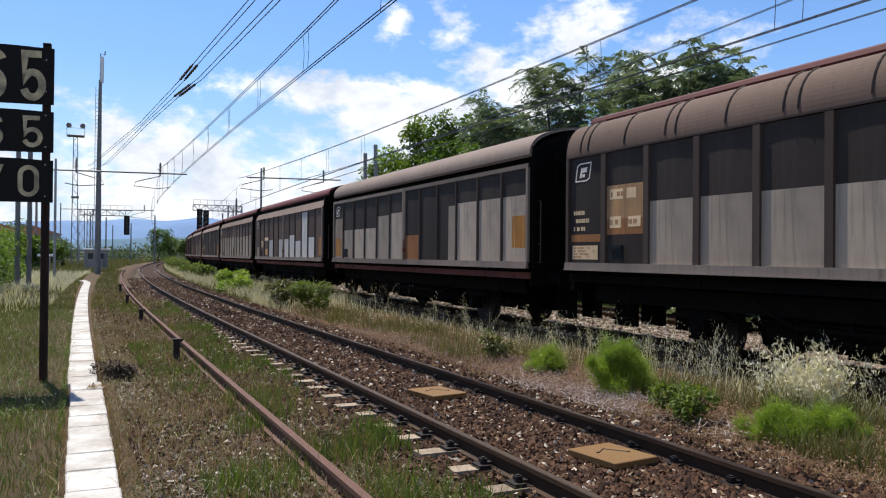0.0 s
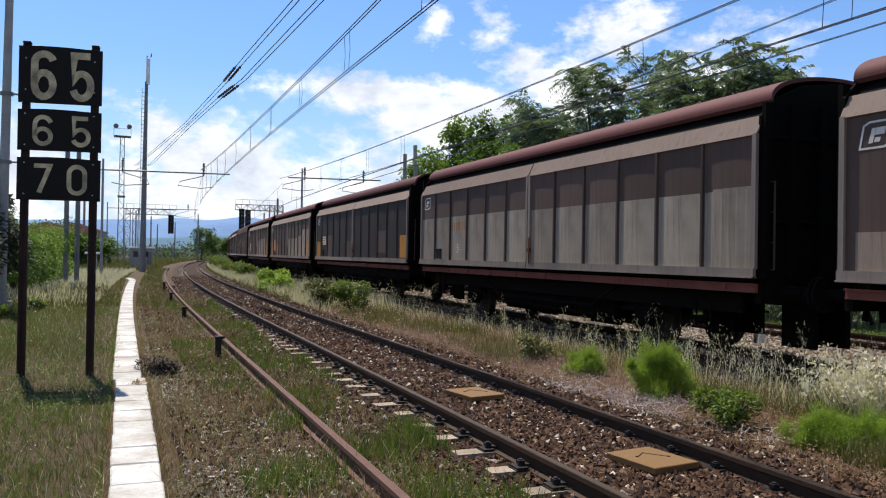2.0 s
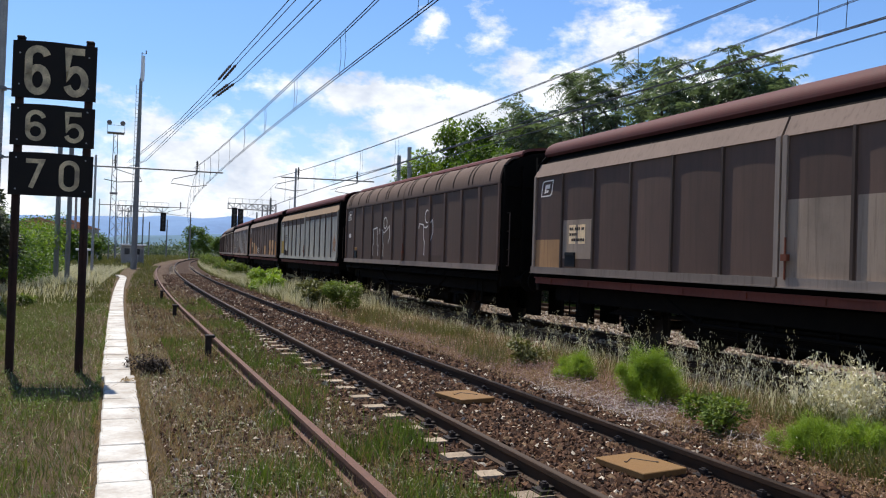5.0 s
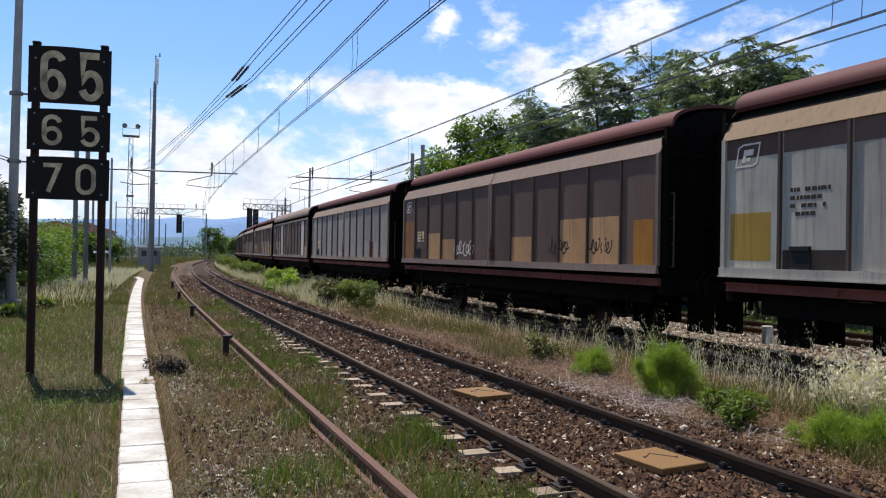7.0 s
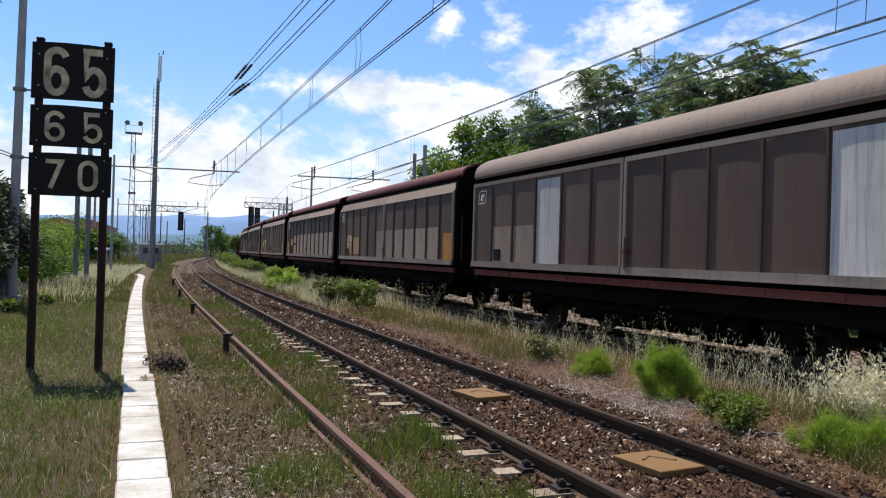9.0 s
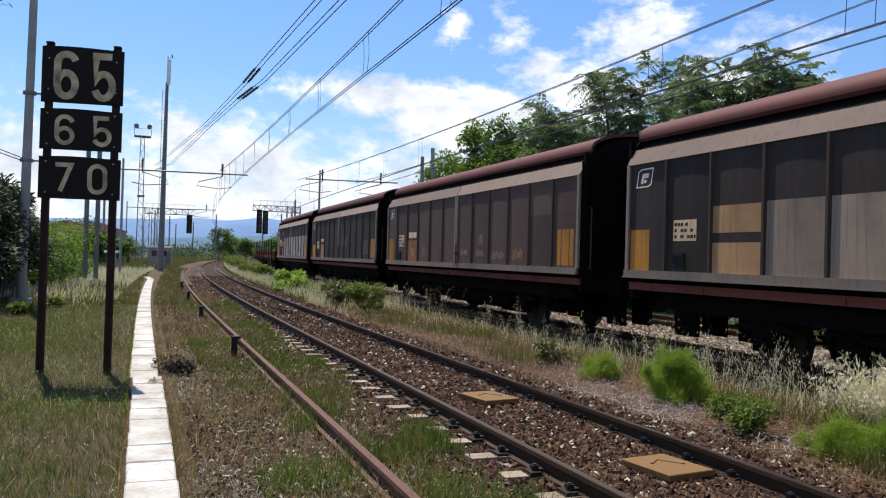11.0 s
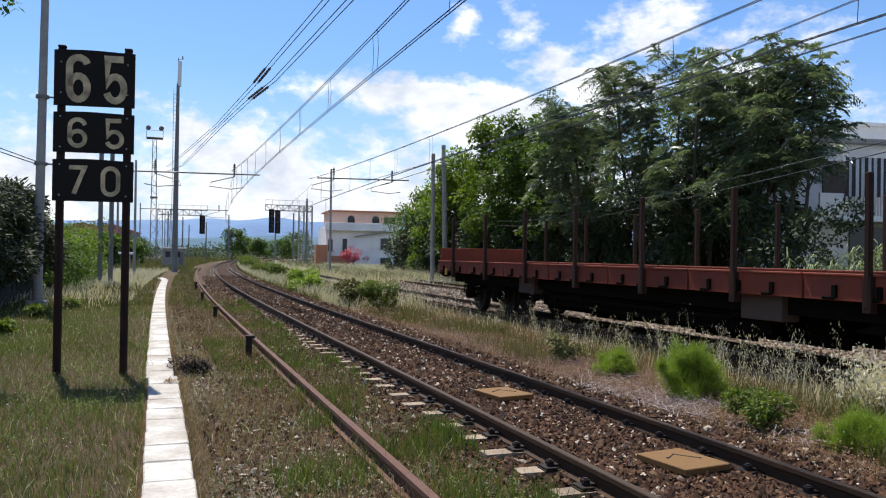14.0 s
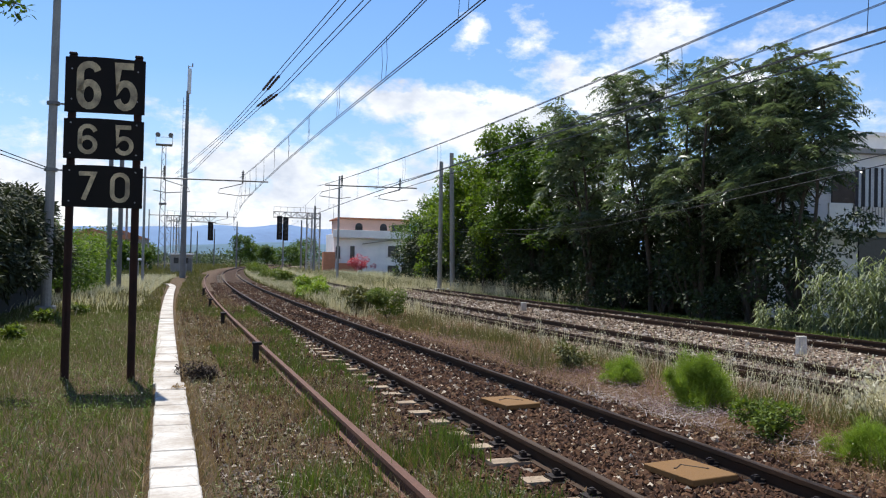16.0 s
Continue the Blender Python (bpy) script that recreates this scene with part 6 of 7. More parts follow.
def tree(name, x, y, height, spread, mat, label, style="leaf", count=5200, low=0.25, stems=3, leaf=0.17, base=-0.15, group="trees beside the siding"):
    t = thing(name, pose(x, y, base), label, "tree", group)
    r = random.Random(int(x * 37 + y * 11))
    bm = bmesh.new()
    tops = []
    for s in range(stems):
        a = r.uniform(0, 6.28)
        foot = Vector((math.cos(a) * 0.25 * s, math.sin(a) * 0.25 * s, 0))
        p, w = foot, 0.04 + 0.009 * height
        lean = Vector((math.cos(a) * 0.12, math.sin(a) * 0.12, 1))
        for k in range(5):
            q = p + (lean + Vector((r.uniform(-0.15, 0.15), r.uniform(-0.15, 0.15), 0))) * height * 0.175
            rod(bm, p, q, w, w * 0.78, 7)
            w *= 0.78
            p = q
            if k:
                for b in range(3):
                    g = r.uniform(0, 6.28)
                    reach = spread * r.uniform(0.35, 0.95) * (1.0 if k < 4 else 0.6)
                    e = p + Vector((math.cos(g) * reach, math.sin(g) * reach, height * r.uniform(0.03, 0.15)))
                    m = p.lerp(e, 0.5) + Vector((0, 0, height * 0.03))
                    rod(bm, p, m, w * 0.5, w * 0.35, 5)
                    rod(bm, m, e, w * 0.35, w * 0.12, 5)
                    tops.append((m, e))
        tops.append((p - Vector((0, 0, 0.5)), p))
    if style == "frond":
        ends, ways = [], []
        for m, e in tops:
            if e.z > height * low:
                for k in range(4 if e.z > height * 0.5 else 3):
                    f = 1.0 if k == 0 else r.uniform(0.45, 0.95)
                    q = m.lerp(e, f) + Vector((r.uniform(-0.6, 0.6), r.uniform(-0.6, 0.6), r.uniform(-0.5, 0.8))) * (0 if k == 0 else 1)
                    if k:
                        rod(bm, m.lerp(e, f), q, 0.018, 0.010, 4)
                    ends.append(q), ways.append((e - m).normalized())
        part("trunk", bm, M_BARK, t)
        whorls(np.array(ends) + np.array([x, y, base]), np.array(ways), count, 0.74, 9, leaf, mat, "crown", t)
        return t
    part("trunk", bm, M_BARK, t)
    blobs = []
    for m, e in tops:
        if e.z > height * low:
            blobs.append((e.x, e.y, e.z, spread * r.uniform(0.20, 0.34)))
            for k in range(2):
                c = m.lerp(e, r.uniform(0.5, 1.1)) + Vector((r.uniform(-1, 1), r.uniform(-1, 1), r.uniform(-0.5, 0.9))) * spread * 0.30
                blobs.append((c.x, c.y, c.z, spread * r.uniform(0.12, 0.24)))
    for i in range(14):
        a, f = r.uniform(0, 6.28), r.uniform(low, 0.9)
        wide = spread * (0.95 if f < 0.7 else 0.95 - (f - 0.7) * 2.0)
        blobs.append((math.cos(a) * wide * 0.8, math.sin(a) * wide * 0.8, height * f, spread * r.uniform(0.20, 0.36)))
    pts, out = crown_points(count, blobs, 0.35)
    pts[:, 2] = np.maximum(pts[:, 2], 0.02)
    leaves_at(pts + np.array([x, y, base]), out, leaf, 0.6, mat, "crown", t)
    return t


# ailanthus stand, then denser trees towards the far end of the row
for tx, ty, th, sp, n in ((18.2, 24.4, 8.4, 1.9, 8), (18.6, 27.2, 9.6, 2.1, 8), (18.2, 21.9, 8.0, 1.6, 8), (19.9, 23.6, 8.0, 1.5, 5), (18.0, 31.0, 8.2, 2.0, 8), (18.7, 20.4, 7.4, 1.1, 5)):
    tree("ailanthus_tree", tx, ty, th, sp, M_LEAF_AIL, "tall ailanthus tree with feathered dark green leaves", "frond", n, 0.22 if n > 5 else 0.62, 3, 0.19)
for tx, ty, th, sp, n, m in ((18.2, 34.6, 8.2, 2.0, 15000, M_LEAF_DARK), (18.8, 39.0, 8.8, 2.3, 15000, M_LEAF_DARK), (19.0, 43.5, 9.0, 2.2, 14000, M_LEAF_BRIGHT), (19.2, 49.5, 7.6, 2.3, 13000, M_LEAF_BRIGHT),
                            (19.6, 55.5, 6.9, 2.4, 11000, M_LEAF_BRIGHT), (20.0, 61.5, 6.6, 2.2, 9000, M_LEAF_DARK), (20.8, 67.0, 5.6, 2.2, 5000, M_LEAF_DARK), (21.6, 31.0, 8.0, 2.6, 5000, M_LEAF_DARK), (22.0, 38.0, 8.8, 2.8, 5000, M_LEAF_DARK)):
    tree("broadleaf_tree", tx, ty, th, sp, m, "dense dark green broadleaf tree beside the siding", "leaf", n, 0.12, 3, 0.135)
for i in range(11):
    uy, ux = 24.6 + i * 3.6, 19.6 + 0.5 * math.sin(i * 1.7)
    b = thing("undergrowth_bush", pose(ux, uy, -0.2), "tall dark thicket behind the trees", "bush", "undergrowth bushes")
    bm = bmesh.new()
    for k in range(6):
        rod(bm, (0, 0, 0), (random.uniform(-0.8, 0.8), random.uniform(-1.2, 1.2), random.uniform(1.5, 3.6)), 0.04, 0.012, 5)
    part("stem", bm, M_BARK, b)
    pts, out = crown_points(4200, [(random.uniform(-0.9, 0.9), random.uniform(-2.2, 2.2), random.uniform(0.4, 4.6), random.uniform(0.7, 1.2)) for k in range(12)])
    leaves_at(pts + np.array([ux, uy, -0.2]), out, 0.17, 0.8, M_THICKET, "foliage", b)
# undergrowth below the row
for i in range(19):
    uy = 19.0 + i * 2.5
    ux = 17.8 + 0.3 * math.sin(i * 2.3) + (0.05 * max(0, uy - 40))
    b = thing("undergrowth_bush", pose(ux, uy, -0.15), "dark bramble undergrowth below the trees", "bush", "undergrowth bushes")
    bm = bmesh.new()
    for k in range(6):
        rod(bm, (0, 0, 0), (random.uniform(-0.8, 0.8), random.uniform(-0.8, 0.8), random.uniform(1.0, 2.4)), 0.03, 0.01, 5)
    part("stem", bm, M_BARK, b)
    pts, out = crown_points(3400, [(random.uniform(-0.7, 1.2), random.uniform(-1.4, 1.4), random.uniform(0.3, 3.6), random.uniform(0.4, 0.75)) for k in range(15)], 0.3)
    leaves_at(pts + np.array([ux, uy, -0.15]), out, 0.10, 0.8, M_THICKET, "foliage", b)


def canes(x, y, n, h, label):
    c = thing("giant_reed", pose(x, y, -0.15), label, "reeds", "giant reeds")
    stems, v = bmesh.new(), []
    for i in range(n):
        a = np.array([random.uniform(-0.9, 0.9), random.uniform(-0.9, 0.9), 0])
        hh = h * random.uniform(0.6, 1.0)
        lean = np.array([random.uniform(-0.2, 0.2), random.uniform(-0.2, 0.2), 1.0])
        rod(stems, a, a + lean * hh, 0.014, 0.006, 5)
        for k in range(15):
            p = a + lean * hh * (0.15 + 0.06 * k)
            g = random.uniform(0, 6.28)
            d = np.array([math.cos(g), math.sin(g), 0])
            s = np.array([-d[1], d[0], 0]) * 0.016
            L = random.uniform(0.13, 0.24) * h
            q, e = p + d * L * 0.5 + np.array([0, 0, L * 0.35]), p + d * L + np.array([0, 0, -L * 0.12])
            v += [p - s, p + s, q + s, q - s, q - s, q + s, e + s * 0.1, e - s * 0.1]
    part("stem", stems, M_CANE, c)
    v = np.array(v) + np.array([x, y, -0.15])
    ob = raw("foliage", v, np.arange(len(v)).reshape(-1, 4), M_CANE)
    ob.parent, ob.matrix_parent_inverse = c, c.matrix_world.inverted()


for cx, cy, n, h in ((17.5, 16.9, 70, 2.05), (18.0, 15.5, 76, 2.3), (16.9, 18.8, 40, 0.85), (19.2, 15.0, 40, 2.4)):
    canes(cx, cy, n, h, "pale green giant reeds with arching leaves")


def fennel(u, y, r, h, n, mat, label, name="fennel_bush"):
    x, z = u + bend(y), float(ground_z(np.array(u), np.array(y)))
    b = thing(name, pose(x, y, z), label, "bush", "bushes between the tracks")
    bm = bmesh.new()
    for k in range(9):
        a = random.uniform(0, 6.28)
        rod(bm, (math.cos(a) * 0.05, math.sin(a) * 0.05, 0), (math.cos(a) * r * 0.6, math.sin(a) * r * 0.6, h * 0.7), 0.012, 0.006, 5)
    part("stem", bm, mat, b)
    # soft thread leaves in plumes
    plumes = 46
    a, rr, zz = rng.uniform(0, 6.28, plumes), r * rng.uniform(0.1, 1.12, plumes) ** 0.7, h * rng.uniform(0.12, 1.18, plumes)
    rr = rr * np.sqrt(np.clip(1.35 - (zz / h) ** 2, 0.1, 1))
    c = np.stack([np.cos(a) * rr, np.sin(a) * rr, zz], -1)
    lobes = rng.uniform(-1, 1, (5, 2)) * r * 0.40
    pick = rng.integers(0, 5, plumes)
    c[:, :2] = c[:, :2] * 0.72 + lobes[pick]
    c[:, 2] *= rng.uniform(0.75, 1.08, 5)[pick]
    j = rng.integers(0, plumes, n)
    p = c[j] + rng.normal(0, 1, (n, 3)) * np.array([1, 1, 1.5]) * r * rng.uniform(0.05, 0.15, (plumes, 1))[j] + np.array([x, y, z])
    p[:, 2] = np.maximum(p[:, 2], z + 0.02)
    d = rng.normal(0, 1, (n, 3)) + np.array([0, 0, 0.6]) + 0.8 * np.stack([np.cos(a[j]), np.sin(a[j]), 0 * j], -1)
    d /= np.linalg.norm(d, axis=1, keepdims=True)
    s = np.cross(d, rng.normal(0, 1, (n, 3)))
    s /= np.linalg.norm(s, axis=1, keepdims=True)
    L = rng.uniform(0.05, 0.14, (n, 1)) * (0.6 + r)
    v = np.stack([p - s * 0.0022, p + s * 0.0022, p + d * L], 1).reshape(-1, 3)
    ob = raw("fronds", v, np.arange(3 * n).reshape(-1, 3), mat)
    ob.parent, ob.matrix_parent_inverse = b, b.matrix_world.inverted()


def shrub(u, y, r, h, n, mat, label, leaf=0.045, name="shrub"):
    x, z = u + bend(y), float(ground_z(np.array(u), np.array(y)))
    b = thing(name, pose(x, y, z), label, "bush", "bushes between the tracks")
    bm = bmesh.new()
    for k in range(9):
        a, q = random.uniform(0, 6.28), random.uniform(0.3, 0.9)
        rod(bm, (0, 0, 0), (math.cos(a) * r * q, math.sin(a) * r * q, h * random.uniform(0.5, 0.9)), 0.010, 0.004, 5)
    part("stem", bm, M_BARK, b)
    pts, out = crown_points(n, [(random.uniform(-0.6, 0.6) * r, random.uniform(-0.6, 0.6) * r, random.uniform(0.25, 0.75) * h, random.uniform(0.25, 0.45) * min(r, h)) for k in range(11)])
    pts[:, 2] = np.maximum(pts[:, 2], 0.01)
    leaves_at(pts + np.array([x, y, z]), out + np.array([0, 0, 0.3]), leaf, 0.6, mat, "foliage", b)


plant_weeds()
fennel(6.63, 8.75, 0.44, 0.54, 23000, M_FENNEL, "feathery bright green fennel bush between the tracks")
fennel(6.77, 10.9, 0.34, 0.30, 9000, M_FENNEL, "low feathery green fennel between the tracks")
fennel(6.85, 5.75, 0.30, 0.26, 8000, M_FENNEL, "feathery green fennel close to the pale weed")
fennel(6.42, 5.9, 0.36, 0.27, 10000, M_FENNEL, "low feathery green fennel beside the ballast")
shrub(6.2, 7.05, 0.46, 0.40, 2600, M_SHRUB, "small leafy green shrub beside the ballast", 0.032)
shrub(6.75, 25.0, 0.72, 1.25, 5200, M_SHRUB, "loose green bush between the tracks", 0.042)
shrub(6.7, 12.6, 0.40, 0.62, 900, M_GRASS, "thin yellowish weed between the tracks", 0.05, "weed")
for bu, by, br, bh, m in ((6.3, 27, 0.5, 0.7, M_GRASS), (6.9, 31, 0.6, 0.8, M_GRASS), (6.3, 37, 0.8, 0.8, M_FENNEL), (7.2, 44, 1.0, 1.0, M_FENNEL), (6.9, 56, 1.0, 1.2, M_SHRUB), (7.2, 70, 1.2, 1.1, M_SHRUB), (7.0, 90, 1.4, 1.4, M_SHRUB), (6.6, 112, 1.5, 1.4, M_SHRUB)):
    shrub(bu, by, br, bh, 2200, m, "green weedy bush along the track", 0.09)
# pale flowering weed close to the train
blades("flowering_weed", *(lambda k: (7.7 + rng.normal(0, 0.14, k), 6.75 + rng.normal(0, 0.26, k)))(110), 0.40, 0.95, 0.007, 0.6, M_STRAW, "pale flowering weed beside the train", "wild oats", 0.0, 40, 1.35)
blades("flowering_weed_leaves", *(lambda k: (7.7 + rng.normal(0, 0.22, k), 6.6 + rng.normal(0, 0.40, k)))(700), 0.25, 0.6, 0.010, 0.7, M_GRASS, "green leaves of the flowering weed", "grass")


def twigs():
    n = 700
    u, y = clumped(n, 5.5, 6.5, 6.4, 10.5, 9, 0.16, 1.0)
    a = rng.uniform(0, 6.28, n)
    L = rng.uniform(0.10, 0.35, n)
    p = np.stack([u + bend_np(y), y, ground_z(u, y) + rng.uniform(0.01, 0.09, n)], -1)
    d = np.stack([np.cos(a) * L, np.sin(a) * L, rng.uniform(-0.04, 0.06, n)], -1)
    s = np.stack([-np.sin(a), np.cos(a), 0 * a], -1) * 0.003
    v = np.stack([p - s, p + s, p + d + s, p + d - s], 1).reshape(-1, 3)
    tagged(raw("dead_twigs", v, np.arange(4 * n).reshape(-1, 4), M_TWIG), "grey dead twigs on the ballast edge", "twigs", kind="stuff")


twigs()


# ---- hedge and wall on the near side ----
def hedge():
    for i in range(8):
        y = 15.0 + i * 2.7
        x = -4.9 + 0.25 * math.sin(i * 1.9)
        t = thing("oleander_bush", pose(x, y, -0.2), "tall dark hedge bush with narrow leaves", "bush", "hedge bushes")
        bm = bmesh.new()
        for k in range(7):
            rod(bm, (0, 0, 0), (random.uniform(-1, 1), random.uniform(-1, 1), random.uniform(1.5, 3.0)), 0.05, 0.015, 5)
        part("stem", bm, M_BARK, t)
        pts, out = crown_points(8200, [(random.uniform(-1.3, 0.9), random.uniform(-1.5, 1.5), random.uniform(1.0, 3.4), random.uniform(0.5, 0.85)) for k in range(18)], 0.3)
        leaves_at(pts + np.array([x, y, -0.2]), out + np.array([0, 0, -0.5]), 0.085, 0.6, M_LEAF_HEDGE, "foliage", t, 2.8)
    for i in range(5):
        y = 38.0 + i * 5.0
        x = -4.3 + 0.2 * math.sin(i * 2.4)
        t = thing("hedge_shrub", pose(x, y, -0.2), "sunlit green shrub along the fence", "bush", "hedge shrubs")
        bm = bmesh.new()
        for k in range(6):
            rod(bm, (0, 0, 0), (random.uniform(-0.8, 0.8), random.uniform(-0.8, 0.8), random.uniform(1.2, 2.4)), 0.04, 0.012, 5)
        part("stem", bm, M_BARK, t)
        pts, out = crown_points(4500, [(random.uniform(-1.0, 1.0), random.uniform(-1.8, 1.8), random.uniform(0.5, 2.7), random.uniform(0.6, 1.0)) for k in range(10)])
        leaves_at(pts + np.array([x, y, -0.2]), out, 0.085, 0.7, (M_LEAF_DARK, M_LEAF_BRIGHT)[i % 2], "foliage", t)
    bm = bmesh.new()
    box(bm, 0.25, 24, 1.0, -4.6, 24.5, 0.25)
    box(bm, 0.33, 24, 0.10, -4.6, 24.5, 0.79)
    tagged(part("boundary_wall", bm, M_DARKWALL, bevel=0.02), "low concrete boundary wall under the hedge, its shade painted dark", "wall", kind="structure")


hedge()
for wx, wy, wr, wh in ((-3.0, 19.0, 0.3, 0.3), (-2.9, 23.5, 0.35, 0.35), (-2.5, 27, 0.35, 0.35), (-1.8, 9.6, 0.12, 0.5)):
    shrub(wx, wy, wr, wh, 500, M_SHRUB, "leafy weed in the grass", 0.07, "weed")
shrub(0.50, 12.5, 0.34, 0.30, 1500, M_DEAD, "low dark dead weed at the kerb", 0.03, "weed")
shrub(0.20, 11.3, 0.16, 0.10, 500, M_DRY, "dry weed spilling over the kerb", 0.03, "weed")


def overhanging_branch():
    b = thing("overhanging_tree", pose(-4.38, 13.6, -0.2), "tree with a leafy branch reaching over the grass", "tree")
    bm = bmesh.new()
    rod(bm, (0, 0, 0), (0.0, 0, 4.9), 0.14, 0.10, 8)
    rod(bm, (0.0, 0, 4.9), (1.2, 0.05, 5.7), 0.06, 0.03, 6)
    rod(bm, (1.2, 0.05, 5.7), (2.25, 0.1, 5.6), 0.03, 0.008, 6)
    rod(bm, (0.0, 0, 4.9), (-0.6, 0.4, 7.4), 0.09, 0.03, 6)
    part("trunk", bm, M_BARK, b)
    pts, out = crown_points(2600, [(2.15, 0.1, 5.50, 0.20), (2.0, 0.0, 5.75, 0.30), (1.5, 0.0, 5.9, 0.4), (0.9, 0.2, 6.2, 0.6), (0.0, 0.2, 6.9, 1.0), (-0.8, 0.4, 7.0, 1.0)])
    leaves_at(pts + np.array([-4.38, 13.6, -0.2]), out, 0.075, 0.7, M_LEAF_DARK, "crown", b)


overhanging_branch()
for tx, ty, th, sp in ((-9, 120, 5, 3), (-13, 95, 5, 3), (-5.0, 92, 3.2, 1.8), (-3.4, 106, 2.8, 2.0), (15.8, 185, 6.6, 2.6), (18.6, 190, 5.2, 2.4), (24, 165, 4.0, 3), (21.0, 178, 4.2, 2.4), (31, 190, 6, 4), (-4, 185, 4, 3)):
    tree("far_tree", tx, ty, th, sp, M_LEAF_DARK, "distant dark green tree along the railway", "leaf", 3600, 0.05, 2, 0.24, group="far trees")


def far_woods():
    """A low belt of woods and scrub that closes the view along the line."""
    n = 60000
    a = rng.uniform(-0.55, 0.75, 260)
    d = rng.uniform(230, 420, 260)
    hx, hy, hh = np.sin(a) * d, np.cos(a) * d, rng.uniform(1.5, 4.5, 260)
    free = np.abs(hx - bend_np(np.minimum(hy, 400.0)) - 6) > 9
    hx, hy, hh = hx[free], hy[free], hh[free]
    j = rng.integers(0, len(hx), n)
    o = rng.normal(0, 1, (n, 3))
    o[:, 2] = np.abs(o[:, 2])
    o /= np.linalg.norm(o, axis=1, keepdims=True)
    p = np.stack([hx[j], hy[j], 0 * hx[j] - 0.2], -1) + o * np.stack([hh[j] * 1.5, hh[j] * 1.5, hh[j]], -1) * rng.uniform(0.7, 1.1, (n, 1))
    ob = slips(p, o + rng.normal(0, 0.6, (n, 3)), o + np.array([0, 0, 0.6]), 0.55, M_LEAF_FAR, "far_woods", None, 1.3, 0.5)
    tagged(ob, "green woods in the distance with haze in the leaf colour", "woods", kind="stuff")


far_woods()


# ---- houses ----
def window_unit(parent, x, z, w, h, mat=None, arch=False, deep=0.18, face=0.0):
    bm = bmesh.new()
    box(bm, w, deep, h, x, face - 0.02, z)
    if arch:
        rod(bm, (x, face - deep / 2 - 0.02, z + h / 2), (x, face + deep / 2 - 0.02, z + h / 2), w / 2, n=16)
    win = part("window", bm, mat or M_GLASS, parent)
    bm = bmesh.new()
    box(bm, w + 0.3, 0.22, 0.10, x, face - 0.12, z - h / 2 - 0.05)
    part("sill", bm, M_CONC, win)


def white_house():
    h = thing("white_house", pose(27.2, 110, -0.2, 0, 0, -4), "white house with a peach upper storey and arched openings", "house")
    bm = bmesh.new()
    box(bm, 10.4, 9, 5.6, 0, 4.5, 2.8)
    part("wall", bm, M_WHITE, h, bevel=0.03)
    bm = bmesh.new()
    box(bm, 10.0, 8, 2.3, 0.6, 5.0, 6.6)
    up = part("upper_storey", bm, M_PINK, h, "peach rendered upper storey", bevel=0.03)
    bm = bmesh.new()
    box(bm, 10.8, 8.8, 0.14, 0.6, 5.0, 7.75)
    roof = part("roof", bm, M_TILE, h, "low terracotta tiled roof")
    for i in range(18):
        bm = bmesh.new()
        box(bm, 0.5, 8.9, 0.08, -4.4 + i * 0.6, 5.0, 7.86)
        part("roof_tile", bm, M_TILE, roof)
    bm = bmesh.new()
    box(bm, 10.9, 0.16, 1.0, 0, -0.9, 5.6)
    box(bm, 10.9, 1.1, 0.2, 0, -0.4, 5.1)
    part("balcony", bm, M_WHITE, h, bevel=0.02)
    bm = bmesh.new()
    prism(bm, [(-1.2, 4.3), (5.2, 5.3), (5.2, 5.15), (-1.2, 4.15)], -0.55, 0.05)
    part("canopy", bm, M_CONC, h)
    for x in (-1.6, 1.9):
        window_unit(h, x, 6.45, 1.0, 0.5, None, True, 0.2, 1.0)
    window_unit(h, 4.4, 6.6, 2.6, 0.9, None, False, 0.2, 1.0)
    for x, z, w, hh in ((3.2, 3.3, 1.5, 1.5), (5.0, 3.0, 0.8, 1.5), (-2.6, 3.0, 0.6, 1.8), (-4.6, 3.0, 0.6, 1.6), (3.2, 0.7, 1.5, 1.2)):
        window_unit(h, x, z, w, hh)
    bm = bmesh.new()
    box(bm, 2.6, 0.2, 1.5, -3.4, -1.0, 0.75)
    box(bm, 1.6, 1.6, 3.0, -5.9, -0.2, 1.5)
    part("porch", bm, M_TILE, h, "brick-brown porch wall")
    bm = bmesh.new()
    rod(bm, (-4.8, 4, 7.8), (-4.8, 4, 10.0), 0.03, n=5)
    rod(bm, (-5.5, 4, 9.8), (-4.1, 4, 9.8), 0.02, n=5)
    rod(bm, (-5.2, 4, 9.5), (-4.4, 4, 9.5), 0.02, n=5)
    part("aerial", bm, M_STEEL, h)
    b = thing("bougainvillea", pose(25.0, 106.5, -0.2), "red-flowering bush before the white house", "bush")
    bm = bmesh.new()
    for k in range(5):
        rod(bm, (0, 0, 0), (random.uniform(-1, 1), random.uniform(-0.5, 0.5), random.uniform(1, 2)), 0.04, 0.02, 5)
    part("stem", bm, M_BARK, b)
    pts, out = crown_points(1400, [(random.uniform(-2.4, 2.0), random.uniform(-0.6, 0.6), random.uniform(0.6, 2.6), random.uniform(0.3, 0.6)) for k in range(14)])
    leaves_at(pts + np.array([25.0, 106.5, -0.2]), out, 0.13, 0.7, M_PETAL, "flowers", b)


white_house()


